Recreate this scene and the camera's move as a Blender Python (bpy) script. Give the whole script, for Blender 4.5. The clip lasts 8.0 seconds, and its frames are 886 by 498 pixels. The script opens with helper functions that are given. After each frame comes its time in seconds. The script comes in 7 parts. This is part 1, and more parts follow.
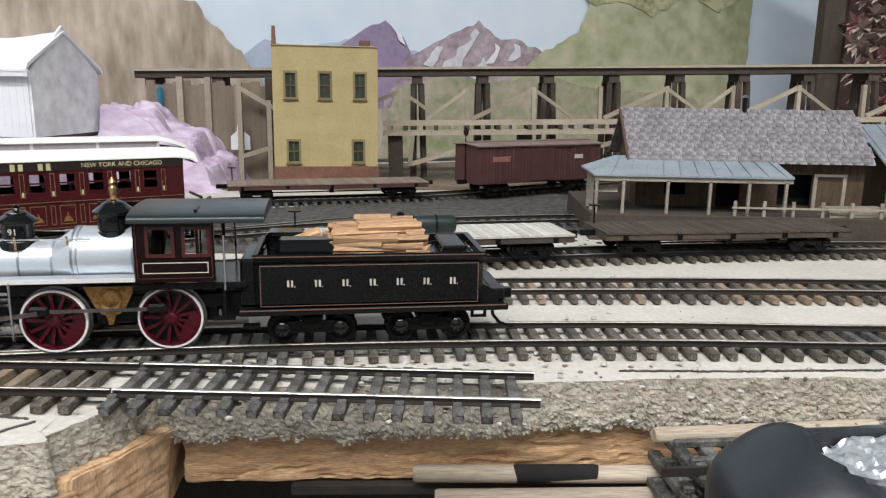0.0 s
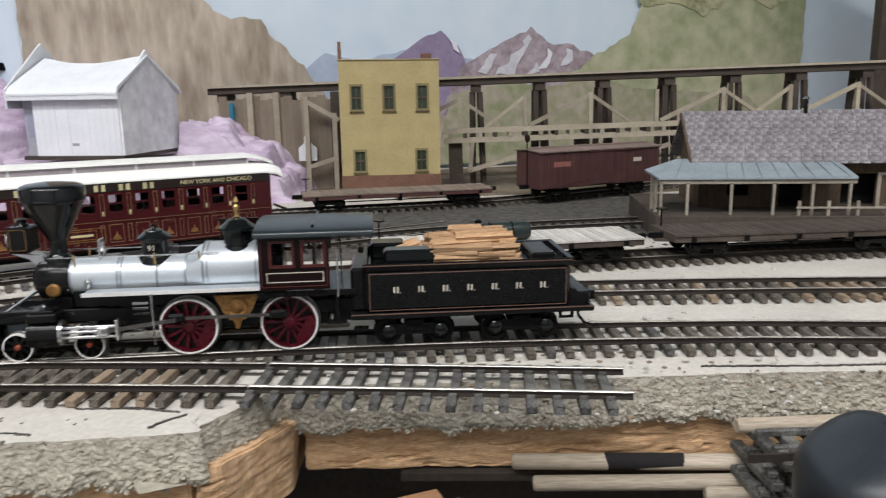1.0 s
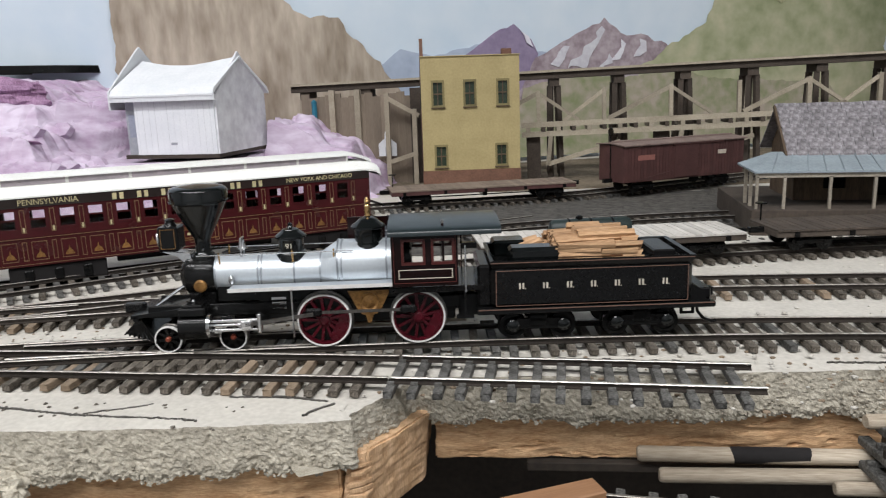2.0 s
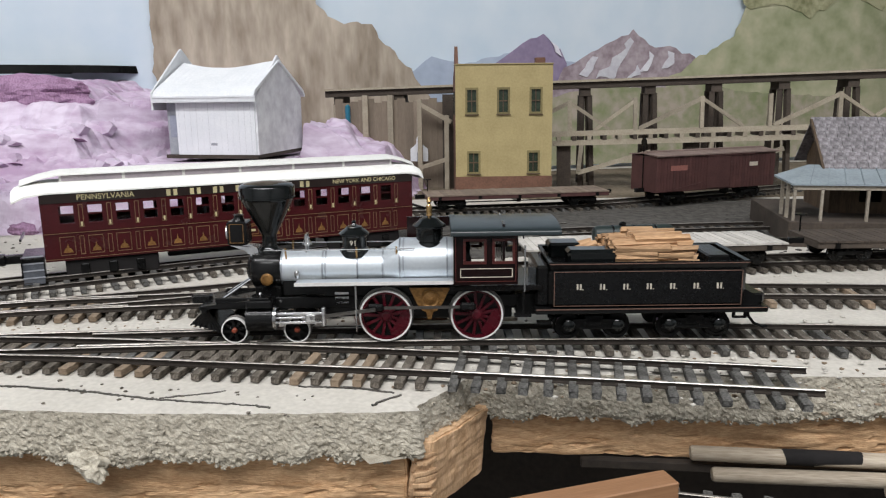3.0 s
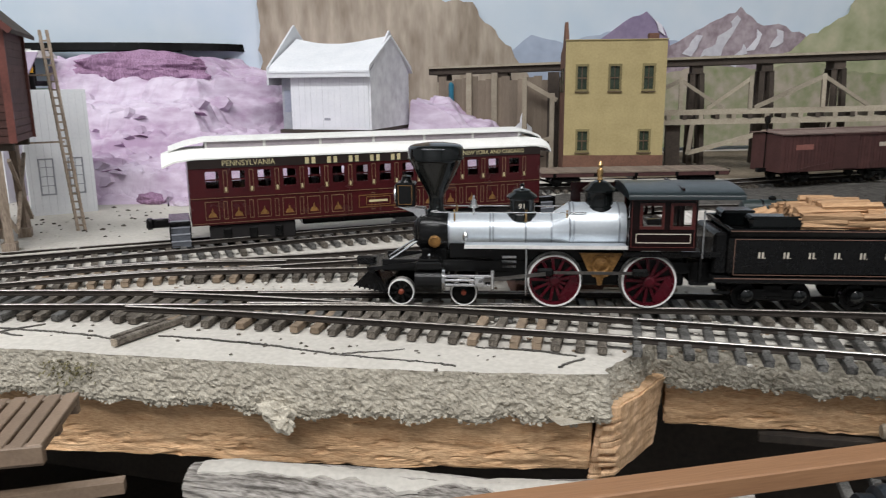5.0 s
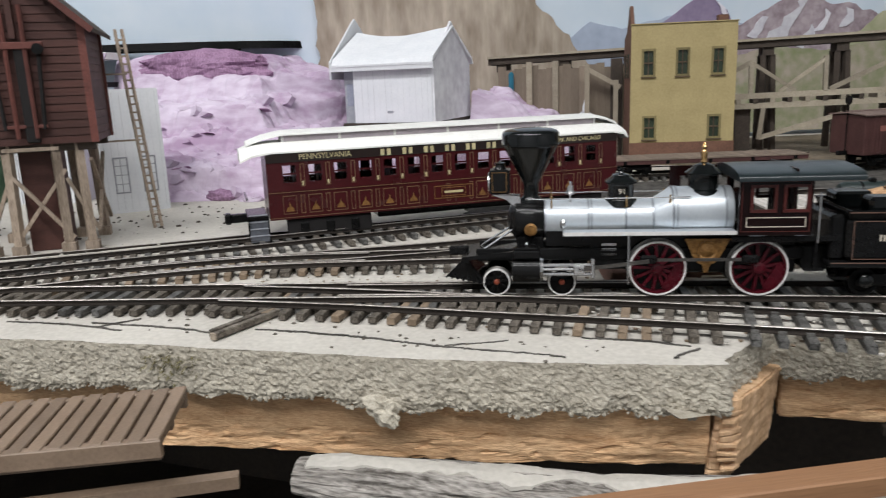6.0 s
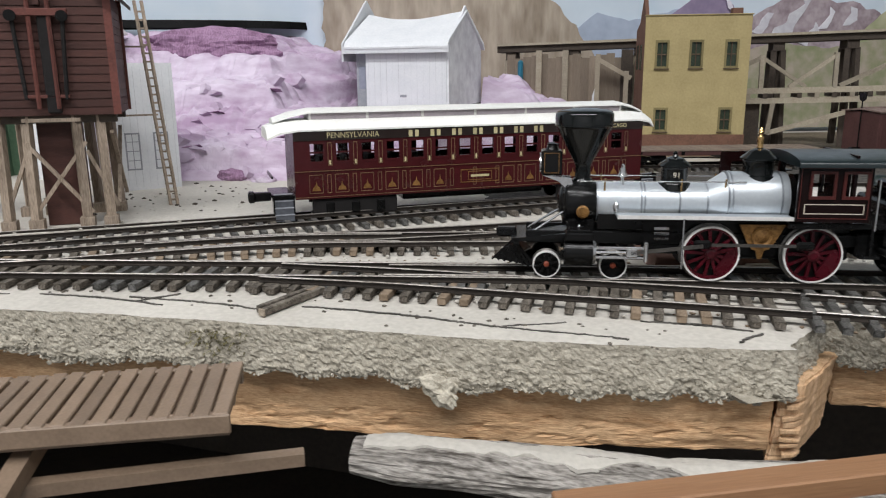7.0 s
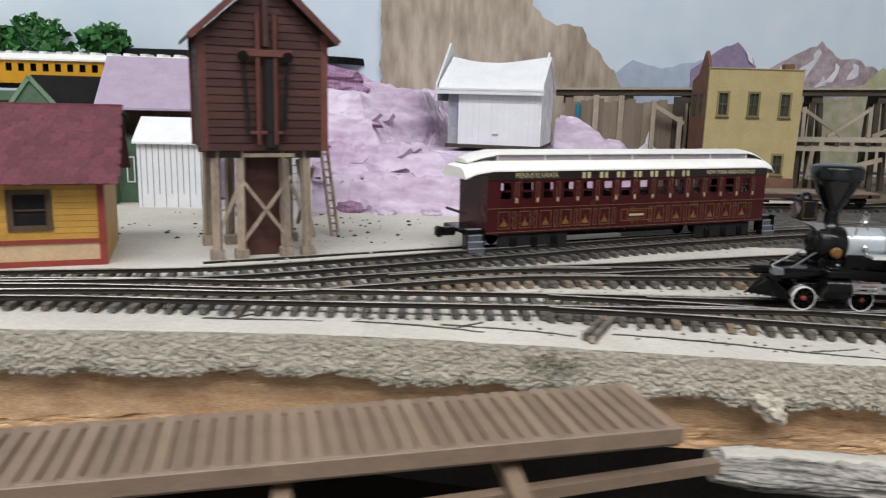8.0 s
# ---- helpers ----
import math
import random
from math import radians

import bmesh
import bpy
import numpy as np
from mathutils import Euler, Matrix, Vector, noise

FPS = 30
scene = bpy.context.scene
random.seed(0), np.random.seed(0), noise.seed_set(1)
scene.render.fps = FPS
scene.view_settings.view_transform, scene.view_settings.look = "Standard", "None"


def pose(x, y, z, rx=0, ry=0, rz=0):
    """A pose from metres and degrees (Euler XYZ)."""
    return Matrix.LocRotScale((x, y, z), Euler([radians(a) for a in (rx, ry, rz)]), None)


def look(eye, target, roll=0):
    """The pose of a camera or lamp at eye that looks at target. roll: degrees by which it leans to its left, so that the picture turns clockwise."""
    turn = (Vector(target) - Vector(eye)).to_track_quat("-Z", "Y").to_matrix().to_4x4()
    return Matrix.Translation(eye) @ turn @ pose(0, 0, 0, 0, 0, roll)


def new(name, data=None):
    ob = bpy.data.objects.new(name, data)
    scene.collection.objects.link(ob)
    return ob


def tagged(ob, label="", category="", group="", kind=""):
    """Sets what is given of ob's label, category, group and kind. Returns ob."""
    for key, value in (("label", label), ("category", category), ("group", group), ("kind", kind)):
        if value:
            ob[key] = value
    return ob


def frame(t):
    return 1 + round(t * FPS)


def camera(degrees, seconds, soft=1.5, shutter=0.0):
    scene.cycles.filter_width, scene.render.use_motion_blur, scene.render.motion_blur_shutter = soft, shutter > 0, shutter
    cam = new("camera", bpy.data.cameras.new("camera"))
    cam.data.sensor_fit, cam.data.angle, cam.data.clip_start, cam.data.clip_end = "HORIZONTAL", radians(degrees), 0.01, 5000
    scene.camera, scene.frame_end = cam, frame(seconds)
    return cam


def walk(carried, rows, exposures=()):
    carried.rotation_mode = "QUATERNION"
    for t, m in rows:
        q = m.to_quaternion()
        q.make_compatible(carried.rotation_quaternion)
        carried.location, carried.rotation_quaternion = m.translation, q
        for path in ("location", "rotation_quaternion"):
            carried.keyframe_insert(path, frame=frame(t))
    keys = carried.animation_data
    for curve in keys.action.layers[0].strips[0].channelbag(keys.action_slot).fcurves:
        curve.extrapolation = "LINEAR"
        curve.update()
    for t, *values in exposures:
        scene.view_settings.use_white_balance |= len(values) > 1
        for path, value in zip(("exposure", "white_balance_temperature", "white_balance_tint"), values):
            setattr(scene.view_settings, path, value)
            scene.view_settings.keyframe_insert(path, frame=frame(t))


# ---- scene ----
cam = camera(61.8, 8.0, soft=1.15, shutter=0.4)
PATH = [
    (0, (-0.01794, -0.16352, 0.06973), (-0.01860, -0.14396, 0.06562), 0.9),
    (0.5, (-0.02172, -0.17105, 0.07024), (-0.02279, -0.15147, 0.06632), -0.8),
    (1, (-0.03112, -0.18277, 0.07545), (-0.03299, -0.16328, 0.07138), -0.9),
    (1.5, (-0.04303, -0.18735, 0.07435), (-0.04567, -0.16799, 0.07008), -1.4),
    (2, (-0.05215, -0.19294, 0.07955), (-0.05544, -0.17368, 0.07528), -1.9),
    (3.5, (-0.07478, -0.20719, 0.07694), (-0.07848, -0.18793, 0.07302), -0.2),
    (4, (-0.08503, -0.21061, 0.07363), (-0.08886, -0.19137, 0.06976), 0.1),
    (4.5, (-0.09499, -0.21145, 0.07062), (-0.09919, -0.19236, 0.06638), -0.7),
    (4.7, (-0.09737, -0.20989, 0.07082), (-0.10205, -0.19092, 0.06653), -0.4),
    (6, (-0.11834, -0.20801, 0.06782), (-0.12467, -0.18957, 0.06336), -2.2),
    (6.5, (-0.13107, -0.21151, 0.06567), (-0.13802, -0.19326, 0.06134), -1.4),
    (7, (-0.14012, -0.21169, 0.06376), (-0.14593, -0.19314, 0.05907), -0.5),
    (7.5, (-0.17521, -0.23396, 0.07020), (-0.18085, -0.21523, 0.06599), -0.9),
    (8, (-0.25057, -0.26633, 0.07024), (-0.25460, -0.24713, 0.06633), 1.5),
]
walk(cam, [(t, look(eye, target, roll)) for t, eye, target, roll in PATH], [(0, 0.32), (0.5, 0.14), (1, 0.1), (4, 0.05), (6.5, -0.04), (8, -0.02)])

# Everything below is laid out in centimetres (an HO-scale model railway); CM turns it into metres.
CM = 0.01

# ---- world and lights ----
world = bpy.data.worlds.new("world")
scene.world = world
world.use_nodes = True
world.node_tree.nodes["Background"].inputs[0].default_value = (0.85, 0.92, 1.0, 1)
world.node_tree.nodes["Background"].inputs[1].default_value = 0.035


# ---- materials ----
def mat(name, a, b=None, rough=0.6, metal=0.0, scale=3.0, fine=18.0, bump=0.0, spec=0.4, stretch=(1, 1, 1), contrast=0.18, coat=0.0):
    """A node material: two colours mixed by noise at two scales (per cm), with bump of the fine one and a little change from piece to piece."""
    m = bpy.data.materials.new(name)
    m.use_nodes = True
    nt = m.node_tree
    p = nt.nodes["Principled BSDF"]
    b = b or tuple(c * 0.72 for c in a)
    co = nt.nodes.new("ShaderNodeTexCoord")
    mp = nt.nodes.new("ShaderNodeMapping")
    mp.inputs["Scale"].default_value = [s * 100 for s in stretch]
    nt.links.new(co.outputs["Object"], mp.inputs[0])
    n1 = nt.nodes.new("ShaderNodeTexNoise")
    n1.inputs["Scale"].default_value, n1.inputs["Detail"].default_value = scale, 5
    n2 = nt.nodes.new("ShaderNodeTexNoise")
    n2.inputs["Scale"].default_value, n2.inputs["Detail"].default_value = fine, 3
    for n in (n1, n2):
        nt.links.new(mp.outputs[0], n.inputs[0])
    add = nt.nodes.new("ShaderNodeMath")
    add.operation = "ADD"
    half = nt.nodes.new("ShaderNodeMath")
    half.operation = "MULTIPLY"
    half.inputs[1].default_value = 0.5
    nt.links.new(n1.outputs[0], add.inputs[0])
    nt.links.new(n2.outputs[0], add.inputs[1])
    nt.links.new(add.outputs[0], half.inputs[0])
    ramp = nt.nodes.new("ShaderNodeValToRGB")
    ramp.color_ramp.elements[0].position, ramp.color_ramp.elements[1].position = 0.5 - contrast, 0.5 + contrast
    ramp.color_ramp.elements[0].color, ramp.color_ramp.elements[1].color = (*b, 1), (*a, 1)
    nt.links.new(half.outputs[0], ramp.inputs[0])
    info = nt.nodes.new("ShaderNodeObjectInfo")
    vary = nt.nodes.new("ShaderNodeMapRange")
    vary.inputs["To Min"].default_value, vary.inputs["To Max"].default_value = 0.82, 1.15
    nt.links.new(info.outputs["Random"], vary.inputs["Value"])
    hsv = nt.nodes.new("ShaderNodeHueSaturation")
    nt.links.new(vary.outputs[0], hsv.inputs["Value"])
    nt.links.new(ramp.outputs[0], hsv.inputs["Color"])
    nt.links.new(hsv.outputs[0], p.inputs["Base Color"])
    rr = nt.nodes.new("ShaderNodeMapRange")
    rr.inputs["To Min"].default_value, rr.inputs["To Max"].default_value = min(1, rough + 0.1), max(0.03, rough - 0.1)
    nt.links.new(n1.outputs[0], rr.inputs["Value"])
    nt.links.new(rr.outputs[0], p.inputs["Roughness"])
    p.inputs["Metallic"].default_value = metal
    p.inputs["Specular IOR Level"].default_value = spec
    p.inputs["Coat Weight"].default_value = coat
    if bump:
        bp = nt.nodes.new("ShaderNodeBump")
        bp.inputs["Strength"].default_value, bp.inputs["Distance"].default_value = bump, 0.0006
        nt.links.new(half.outputs[0], bp.inputs["Height"])
        nt.links.new(bp.outputs[0], p.inputs["Normal"])
    return m


PLASTER = mat("pale plaster", (0.57, 0.54, 0.485), (0.40, 0.375, 0.335), 0.9, scale=0.3, fine=6, bump=0.35, contrast=0.2)
HOMASOTE = mat("grey fibreboard edge", (0.51, 0.47, 0.39), (0.29, 0.26, 0.205), 0.95, scale=3.5, fine=22, bump=0.3, contrast=0.16)
PINE = mat("orange pine timber", (0.82, 0.55, 0.32), (0.46, 0.25, 0.115), 0.85, scale=1.1, fine=10, bump=0.8, stretch=(0.5, 1.6, 2.4), contrast=0.17)
ENDGRAIN = mat("pine end grain", (0.74, 0.51, 0.32), (0.42, 0.245, 0.12), 0.85, scale=1.4, fine=10, bump=1.0, stretch=(3, 3, 0.5), contrast=0.17)
# Dark wood; the boards under the layout use it as painted shade.
DARKWOODSHADE = mat("dark wood and under-layout shade", (0.055, 0.042, 0.032), (0.025, 0.02, 0.016), 0.8, scale=0.3, fine=4, bump=0.3)
DRIFT = mat("weathered grey log", (0.36, 0.335, 0.305), (0.055, 0.047, 0.04), 0.95, scale=1.1, fine=7, bump=1.2, stretch=(0.35, 2.2, 2.2), contrast=0.12)
BROWNPLASTIC = mat("brown moulded plastic", (0.24, 0.172, 0.12), (0.165, 0.115, 0.078), 0.5, scale=1.0, fine=12, bump=0.15)
LATH = mat("planed brown lath", (0.32, 0.17, 0.085), (0.23, 0.115, 0.055), 0.55, scale=0.8, fine=8, bump=0.2, stretch=(0.2, 3, 3))
PALESTICK = mat("bleached pale stick", (0.50, 0.43, 0.34), (0.25, 0.20, 0.145), 0.8, scale=0.9, fine=8, bump=0.4, stretch=(0.25, 3, 3))
# Its pale tone holds both dust and the light on tie tops.
TIEBLACK = mat("dusty black plastic tie with lit-top grey", (0.17, 0.165, 0.155), (0.026, 0.025, 0.023), 0.6, scale=1.6, fine=14, bump=0.3, spec=0.3, contrast=0.13)
TIEWOOD = mat("weathered dusty brown tie", (0.20, 0.175, 0.145), (0.045, 0.038, 0.031), 0.85, scale=1.6, fine=12, bump=0.6, spec=0.2, stretch=(2, 0.6, 2), contrast=0.13)
TIEPALE = mat("raw tan tie", (0.33, 0.25, 0.175), (0.15, 0.11, 0.075), 0.85, scale=2, fine=12, bump=0.6, stretch=(2, 0.5, 2))
RAILTOP = mat("worn nickel rail head", (0.66, 0.64, 0.59), (0.38, 0.35, 0.31), 0.3, 0.7, scale=0.6, fine=9)
RAILWORN = mat("dulled grimy rail head", (0.46, 0.43, 0.39), (0.17, 0.15, 0.13), 0.38, 0.6, scale=0.35, fine=6, contrast=0.14)
RAILSIDE = mat("dark rail web and head side", (0.04, 0.033, 0.028), (0.022, 0.018, 0.015), 0.55, 0.1, scale=1.5, fine=12, bump=0.2, spec=0.2)
BALLAST = mat("dark ballast grit", (0.12, 0.11, 0.098), (0.028, 0.026, 0.023), 0.95, scale=2, fine=12, bump=1.0, contrast=0.13)
BLACK = mat("satin black enamel", (0.008, 0.008, 0.008), (0.005, 0.005, 0.005), 0.2, scale=1, fine=12, spec=0.2)
STACKBLACK = mat("glossy black casting", (0.005, 0.006, 0.006), (0.003, 0.004, 0.004), 0.1, scale=1, fine=12, spec=0.4)
ROOFBLACK = mat("slate black cab roof", (0.013, 0.021, 0.023), (0.008, 0.013, 0.015), 0.3, scale=1, fine=9, spec=0.5)
SILVER = mat("brushed silver boiler jacket", (0.60, 0.64, 0.67), (0.52, 0.56, 0.60), 0.38, 0.55, scale=1.0, fine=10)
BANDGREY = mat("dull steel band", (0.40, 0.42, 0.45), (0.28, 0.30, 0.33), 0.35, 0.8, scale=2, fine=12)
STEELDARK = mat("oily dark steel", (0.16, 0.15, 0.14), (0.07, 0.065, 0.06), 0.35, 0.7, scale=2, fine=12)
CHROME = mat("bright steel", (0.72, 0.72, 0.72), (0.55, 0.55, 0.55), 0.2, 0.95, scale=2, fine=12)
TYREWHITE = mat("white tyre paint", (0.72, 0.71, 0.69), (0.58, 0.56, 0.54), 0.4, scale=2, fine=12)
WHEELRED = mat("crimson wheel enamel", (0.075, 0.005, 0.011), (0.035, 0.002, 0.005), 0.28, scale=2, fine=12, spec=0.3)
HUBRED = mat("orange red hub", (0.30, 0.065, 0.03), (0.16, 0.03, 0.015), 0.5, scale=4, fine=20)
CABRED = mat("oxblood cab enamel", (0.010, 0.003, 0.003), (0.006, 0.002, 0.002), 0.2, scale=2, fine=12, spec=0.2)
FRAMERED = mat("red window frame", (0.075, 0.013, 0.011), (0.045, 0.008, 0.006), 0.4, scale=3, fine=14)
GOLD = mat("dull gold paint", (0.34, 0.18, 0.055), (0.13, 0.06, 0.016), 0.4, 0.45, scale=5, fine=22, bump=0.7, contrast=0.14)
BRASS = mat("polished brass", (0.72, 0.48, 0.22), (0.5, 0.3, 0.12), 0.22, 0.9, scale=3, fine=14)
PALEGOLD = mat("pale gold lettering", (0.62, 0.56, 0.33), (0.45, 0.38, 0.2), 0.5, scale=5, fine=20)
LETTERGREY = mat("cream lettering", (0.55, 0.50, 0.42), (0.42, 0.37, 0.3), 0.5, scale=5, fine=20)
LINING = mat("thin copper lining", (0.17, 0.095, 0.07), (0.10, 0.055, 0.04), 0.5, scale=5, fine=20)
LOGTAN = mat("split firewood tan", (0.52, 0.325, 0.18), (0.26, 0.145, 0.07), 0.75, scale=1.5, fine=9, bump=0.6, stretch=(0.4, 3, 3), contrast=0.15)
MAROON = mat("maroon coach enamel", (0.062, 0.010, 0.012), (0.038, 0.007, 0.008), 0.25, scale=1, fine=12, spec=0.3)
DULLGOLD = mat("thin gold transfer", (0.21, 0.13, 0.065), (0.12, 0.065, 0.03), 0.45, scale=4, fine=20)
COACHBLACK = mat("dark letter board", (0.02, 0.012, 0.010), (0.012, 0.008, 0.007), 0.35, scale=1, fine=12)
WHITEROOF = mat("white coach roof", (0.80, 0.80, 0.77), (0.68, 0.67, 0.63), 0.5, scale=0.8, fine=9)
CLEARPANE = bpy.data.materials.new("clear glazing")
CLEARPANE.use_nodes = True
CLEARPANE.node_tree.nodes["Principled BSDF"].inputs["Transmission Weight"].default_value = 1.0
CLEARPANE.node_tree.nodes["Principled BSDF"].inputs["Roughness"].default_value = 0.02
CLEARPANE.node_tree.nodes["Principled BSDF"].inputs["IOR"].default_value = 1.3
YELLOW = mat("ochre yellow clapboard paint", (0.44, 0.355, 0.175), (0.33, 0.265, 0.125), 0.75, scale=0.6, fine=6, bump=0.2)
BRICKBROWN = mat("red brown side wall", (0.17, 0.085, 0.055), (0.10, 0.05, 0.034), 0.8, scale=1, fine=8, bump=0.4)
GREENGLASS = mat("dark green window pane", (0.05, 0.07, 0.045), (0.025, 0.035, 0.025), 0.2, scale=1, fine=8)
WHITEPAPER = mat("white card", (0.80, 0.81, 0.83), (0.68, 0.70, 0.73), 0.75, scale=0.7, fine=7, bump=0.1)
SMUDGE = mat("smudged white card", (0.76, 0.765, 0.79), (0.54, 0.53, 0.57), 0.85, scale=0.25, fine=1.3, bump=0.2, contrast=0.13)
GREYLINE = mat("grey print line and recess shade", (0.34, 0.35, 0.38), (0.24, 0.25, 0.28), 0.8, scale=2, fine=10)
PINK = mat("pink insulation foam", (0.64, 0.56, 0.665), (0.40, 0.285, 0.405), 0.9, scale=0.2, fine=1.2, bump=0.6, contrast=0.12, stretch=(0.5, 0.6, 1.3))
# Colour of the dark foam pieces, and of the painted ledge shade.
PINKDARK = mat("dark mauve foam", (0.36, 0.22, 0.34), (0.17, 0.09, 0.155), 0.9, scale=0.5, fine=4, bump=0.9, stretch=(2, 2, 0.5), contrast=0.14)
TIMBERGREY = mat("greyed trestle timber", (0.40, 0.35, 0.27), (0.26, 0.22, 0.165), 0.85, scale=0.8, fine=7, bump=0.4)
TIMBERDARK = mat("dark trestle bent", (0.085, 0.065, 0.05), (0.045, 0.035, 0.028), 0.85, scale=0.8, fine=7, bump=0.4)
TOWERBROWN = mat("dark red brown siding", (0.082, 0.031, 0.024), (0.045, 0.018, 0.014), 0.6, scale=1, fine=9, bump=0.3, stretch=(0.5, 3, 3))
TOWERRED = mat("faded red trim", (0.15, 0.048, 0.037), (0.085, 0.028, 0.022), 0.6, scale=1, fine=9, bump=0.3)
LEGTAN = mat("weathered post timber", (0.40, 0.32, 0.25), (0.17, 0.13, 0.095), 0.8, scale=1, fine=8, bump=0.6, stretch=(3, 3, 0.4), contrast=0.15)
SHINGLEGREY = mat("weathered grey shingle", (0.34, 0.32, 0.335), (0.085, 0.075, 0.08), 0.55, scale=0.5, fine=5, bump=0.8, contrast=0.13)
TINBLUE = mat("blue grey tin roof", (0.30, 0.35, 0.38), (0.20, 0.23, 0.25), 0.5, 0.2, scale=0.7, fine=7, bump=0.2)
BOARDBROWN = mat("brown station boarding", (0.12, 0.08, 0.048), (0.055, 0.036, 0.022), 0.8, scale=1, fine=8, bump=0.4, stretch=(3, 3, 0.4))
POSTPALE = mat("pale porch post", (0.36, 0.32, 0.26), (0.20, 0.17, 0.135), 0.75, scale=1, fine=8, bump=0.2)
VOIDBLACK = mat("unlit interior", (0.012, 0.010, 0.010), (0.008, 0.007, 0.007), 0.9, scale=1, fine=8)
BOXRED = mat("boxcar mineral red", (0.085, 0.034, 0.031), (0.05, 0.02, 0.018), 0.65, scale=0.9, fine=8, bump=0.2)
BOXROOF = mat("dusty boxcar roof", (0.27, 0.20, 0.17), (0.16, 0.11, 0.095), 0.75, scale=0.9, fine=8, bump=0.2)
FLATDECK = mat("worn flatcar deck", (0.28, 0.22, 0.17), (0.15, 0.11, 0.085), 0.8, scale=1, fine=8, bump=0.4, stretch=(0.4, 3, 3))
PINKWOOD = mat("rosy stained wood", (0.33, 0.19, 0.145), (0.22, 0.12, 0.09), 0.7, scale=1, fine=8, bump=0.3, stretch=(0.4, 3, 3))
SAGE = mat("sage green trim", (0.17, 0.26, 0.17), (0.11, 0.18, 0.115), 0.7, scale=1, fine=8)
GREENPAINT = mat("bottle green boarding", (0.085, 0.15, 0.09), (0.05, 0.095, 0.06), 0.6, scale=1, fine=8, bump=0.3)
DEPOTYELLOW = mat("golden yellow clapboard", (0.62, 0.36, 0.075), (0.50, 0.275, 0.05), 0.55, scale=1, fine=8, bump=0.1)
DEPOTTRIM = mat("brick red trim", (0.30, 0.05, 0.035), (0.20, 0.033, 0.024), 0.55, scale=1, fine=8)
DEPOTTAN = mat("tan wainscot", (0.50, 0.36, 0.22), (0.4, 0.28, 0.165), 0.6, scale=1, fine=8)
MAROONROOF = mat("maroon shingle", (0.155, 0.045, 0.06), (0.09, 0.026, 0.036), 0.8, scale=1.2, fine=9, bump=0.5)
CARYELLOW = mat("bright yellow coach", (0.70, 0.36, 0.02), (0.58, 0.28, 0.015), 0.4, scale=1, fine=8)
LILAC = mat("pale lilac card roof", (0.44, 0.36, 0.46), (0.35, 0.28, 0.37), 0.8, scale=1, fine=8)
LEAF = mat("model foliage green", (0.06, 0.22, 0.055), (0.03, 0.12, 0.03), 0.9, scale=2, fine=10)
BLACKRUBBER = mat("scuffed blue black plastic", (0.022, 0.027, 0.033), (0.013, 0.016, 0.02), 0.38, scale=1, fine=10, spec=0.5, bump=0.15)
PLASTICSHEEN = mat("pale plastic sheen", (0.58, 0.61, 0.63), (0.30, 0.33, 0.36), 0.3, 0.5, scale=0.9, fine=4, bump=0.3)
ROOMWHITE = mat("off-white room paint", (0.48, 0.49, 0.50), (0.42, 0.43, 0.44), 0.8, scale=0.05, fine=1)
FLOORGREY = mat("grey concrete floor", (0.22, 0.21, 0.2), (0.16, 0.15, 0.145), 0.8, scale=0.05, fine=1)
SKYPAINT = mat("painted pale sky", (0.71, 0.77, 0.83), (0.54, 0.65, 0.755), 0.85, scale=0.06, fine=0.25, contrast=0.25)
HILLBROWN = mat("painted tan mountain", (0.53, 0.455, 0.37), (0.25, 0.20, 0.15), 0.85, scale=0.12, fine=0.6, contrast=0.14, stretch=(1.8, 1.8, 0.5))
HILLGREEN = mat("painted green hill", (0.48, 0.455, 0.315), (0.23, 0.265, 0.14), 0.85, scale=0.07, fine=0.5, contrast=0.15)
PEAKS = mat("painted snowy violet peaks", (0.46, 0.39, 0.42), (0.25, 0.19, 0.215), 0.85, scale=0.3, fine=1.4, contrast=0.12)
HAZE = mat("painted blue haze range", (0.40, 0.46, 0.56), (0.31, 0.36, 0.46), 0.85, scale=0.2, fine=1.0)
LAMPGLOW = bpy.data.materials.new("lit tube diffuser")
LAMPGLOW.use_nodes = True
LAMPGLOW.node_tree.nodes["Principled BSDF"].inputs["Emission Color"].default_value = (1, 0.96, 0.9, 1)
LAMPGLOW.node_tree.nodes["Principled BSDF"].inputs["Emission Strength"].default_value = 3


# ---- mesh helpers ----
def part(name, bm, material, parent=None, label="", smooth=False):
    """Links a bmesh drawn in centimetres as one mesh object under parent."""
    for v in bm.verts:
        v.co *= CM
    bmesh.ops.recalc_face_normals(bm, faces=bm.faces)
    me = bpy.data.meshes.new(name)
    bm.to_mesh(me)
    bm.free()
    me.materials.append(material)
    if smooth:
        me.shade_smooth()
        me.set_sharp_from_angle(angle=radians(38))
    ob = new(name, me)
    ob.parent = parent
    return tagged(ob, label)


def thing(name, x, y, z, rz, label, category, group="", kind=""):
    e = new(name)
    e.empty_display_size = 0.005
    e.location = (x * CM, y * CM, z * CM)
    e.rotation_euler = (0, 0, radians(rz))
    return tagged(e, label, category, group, kind)


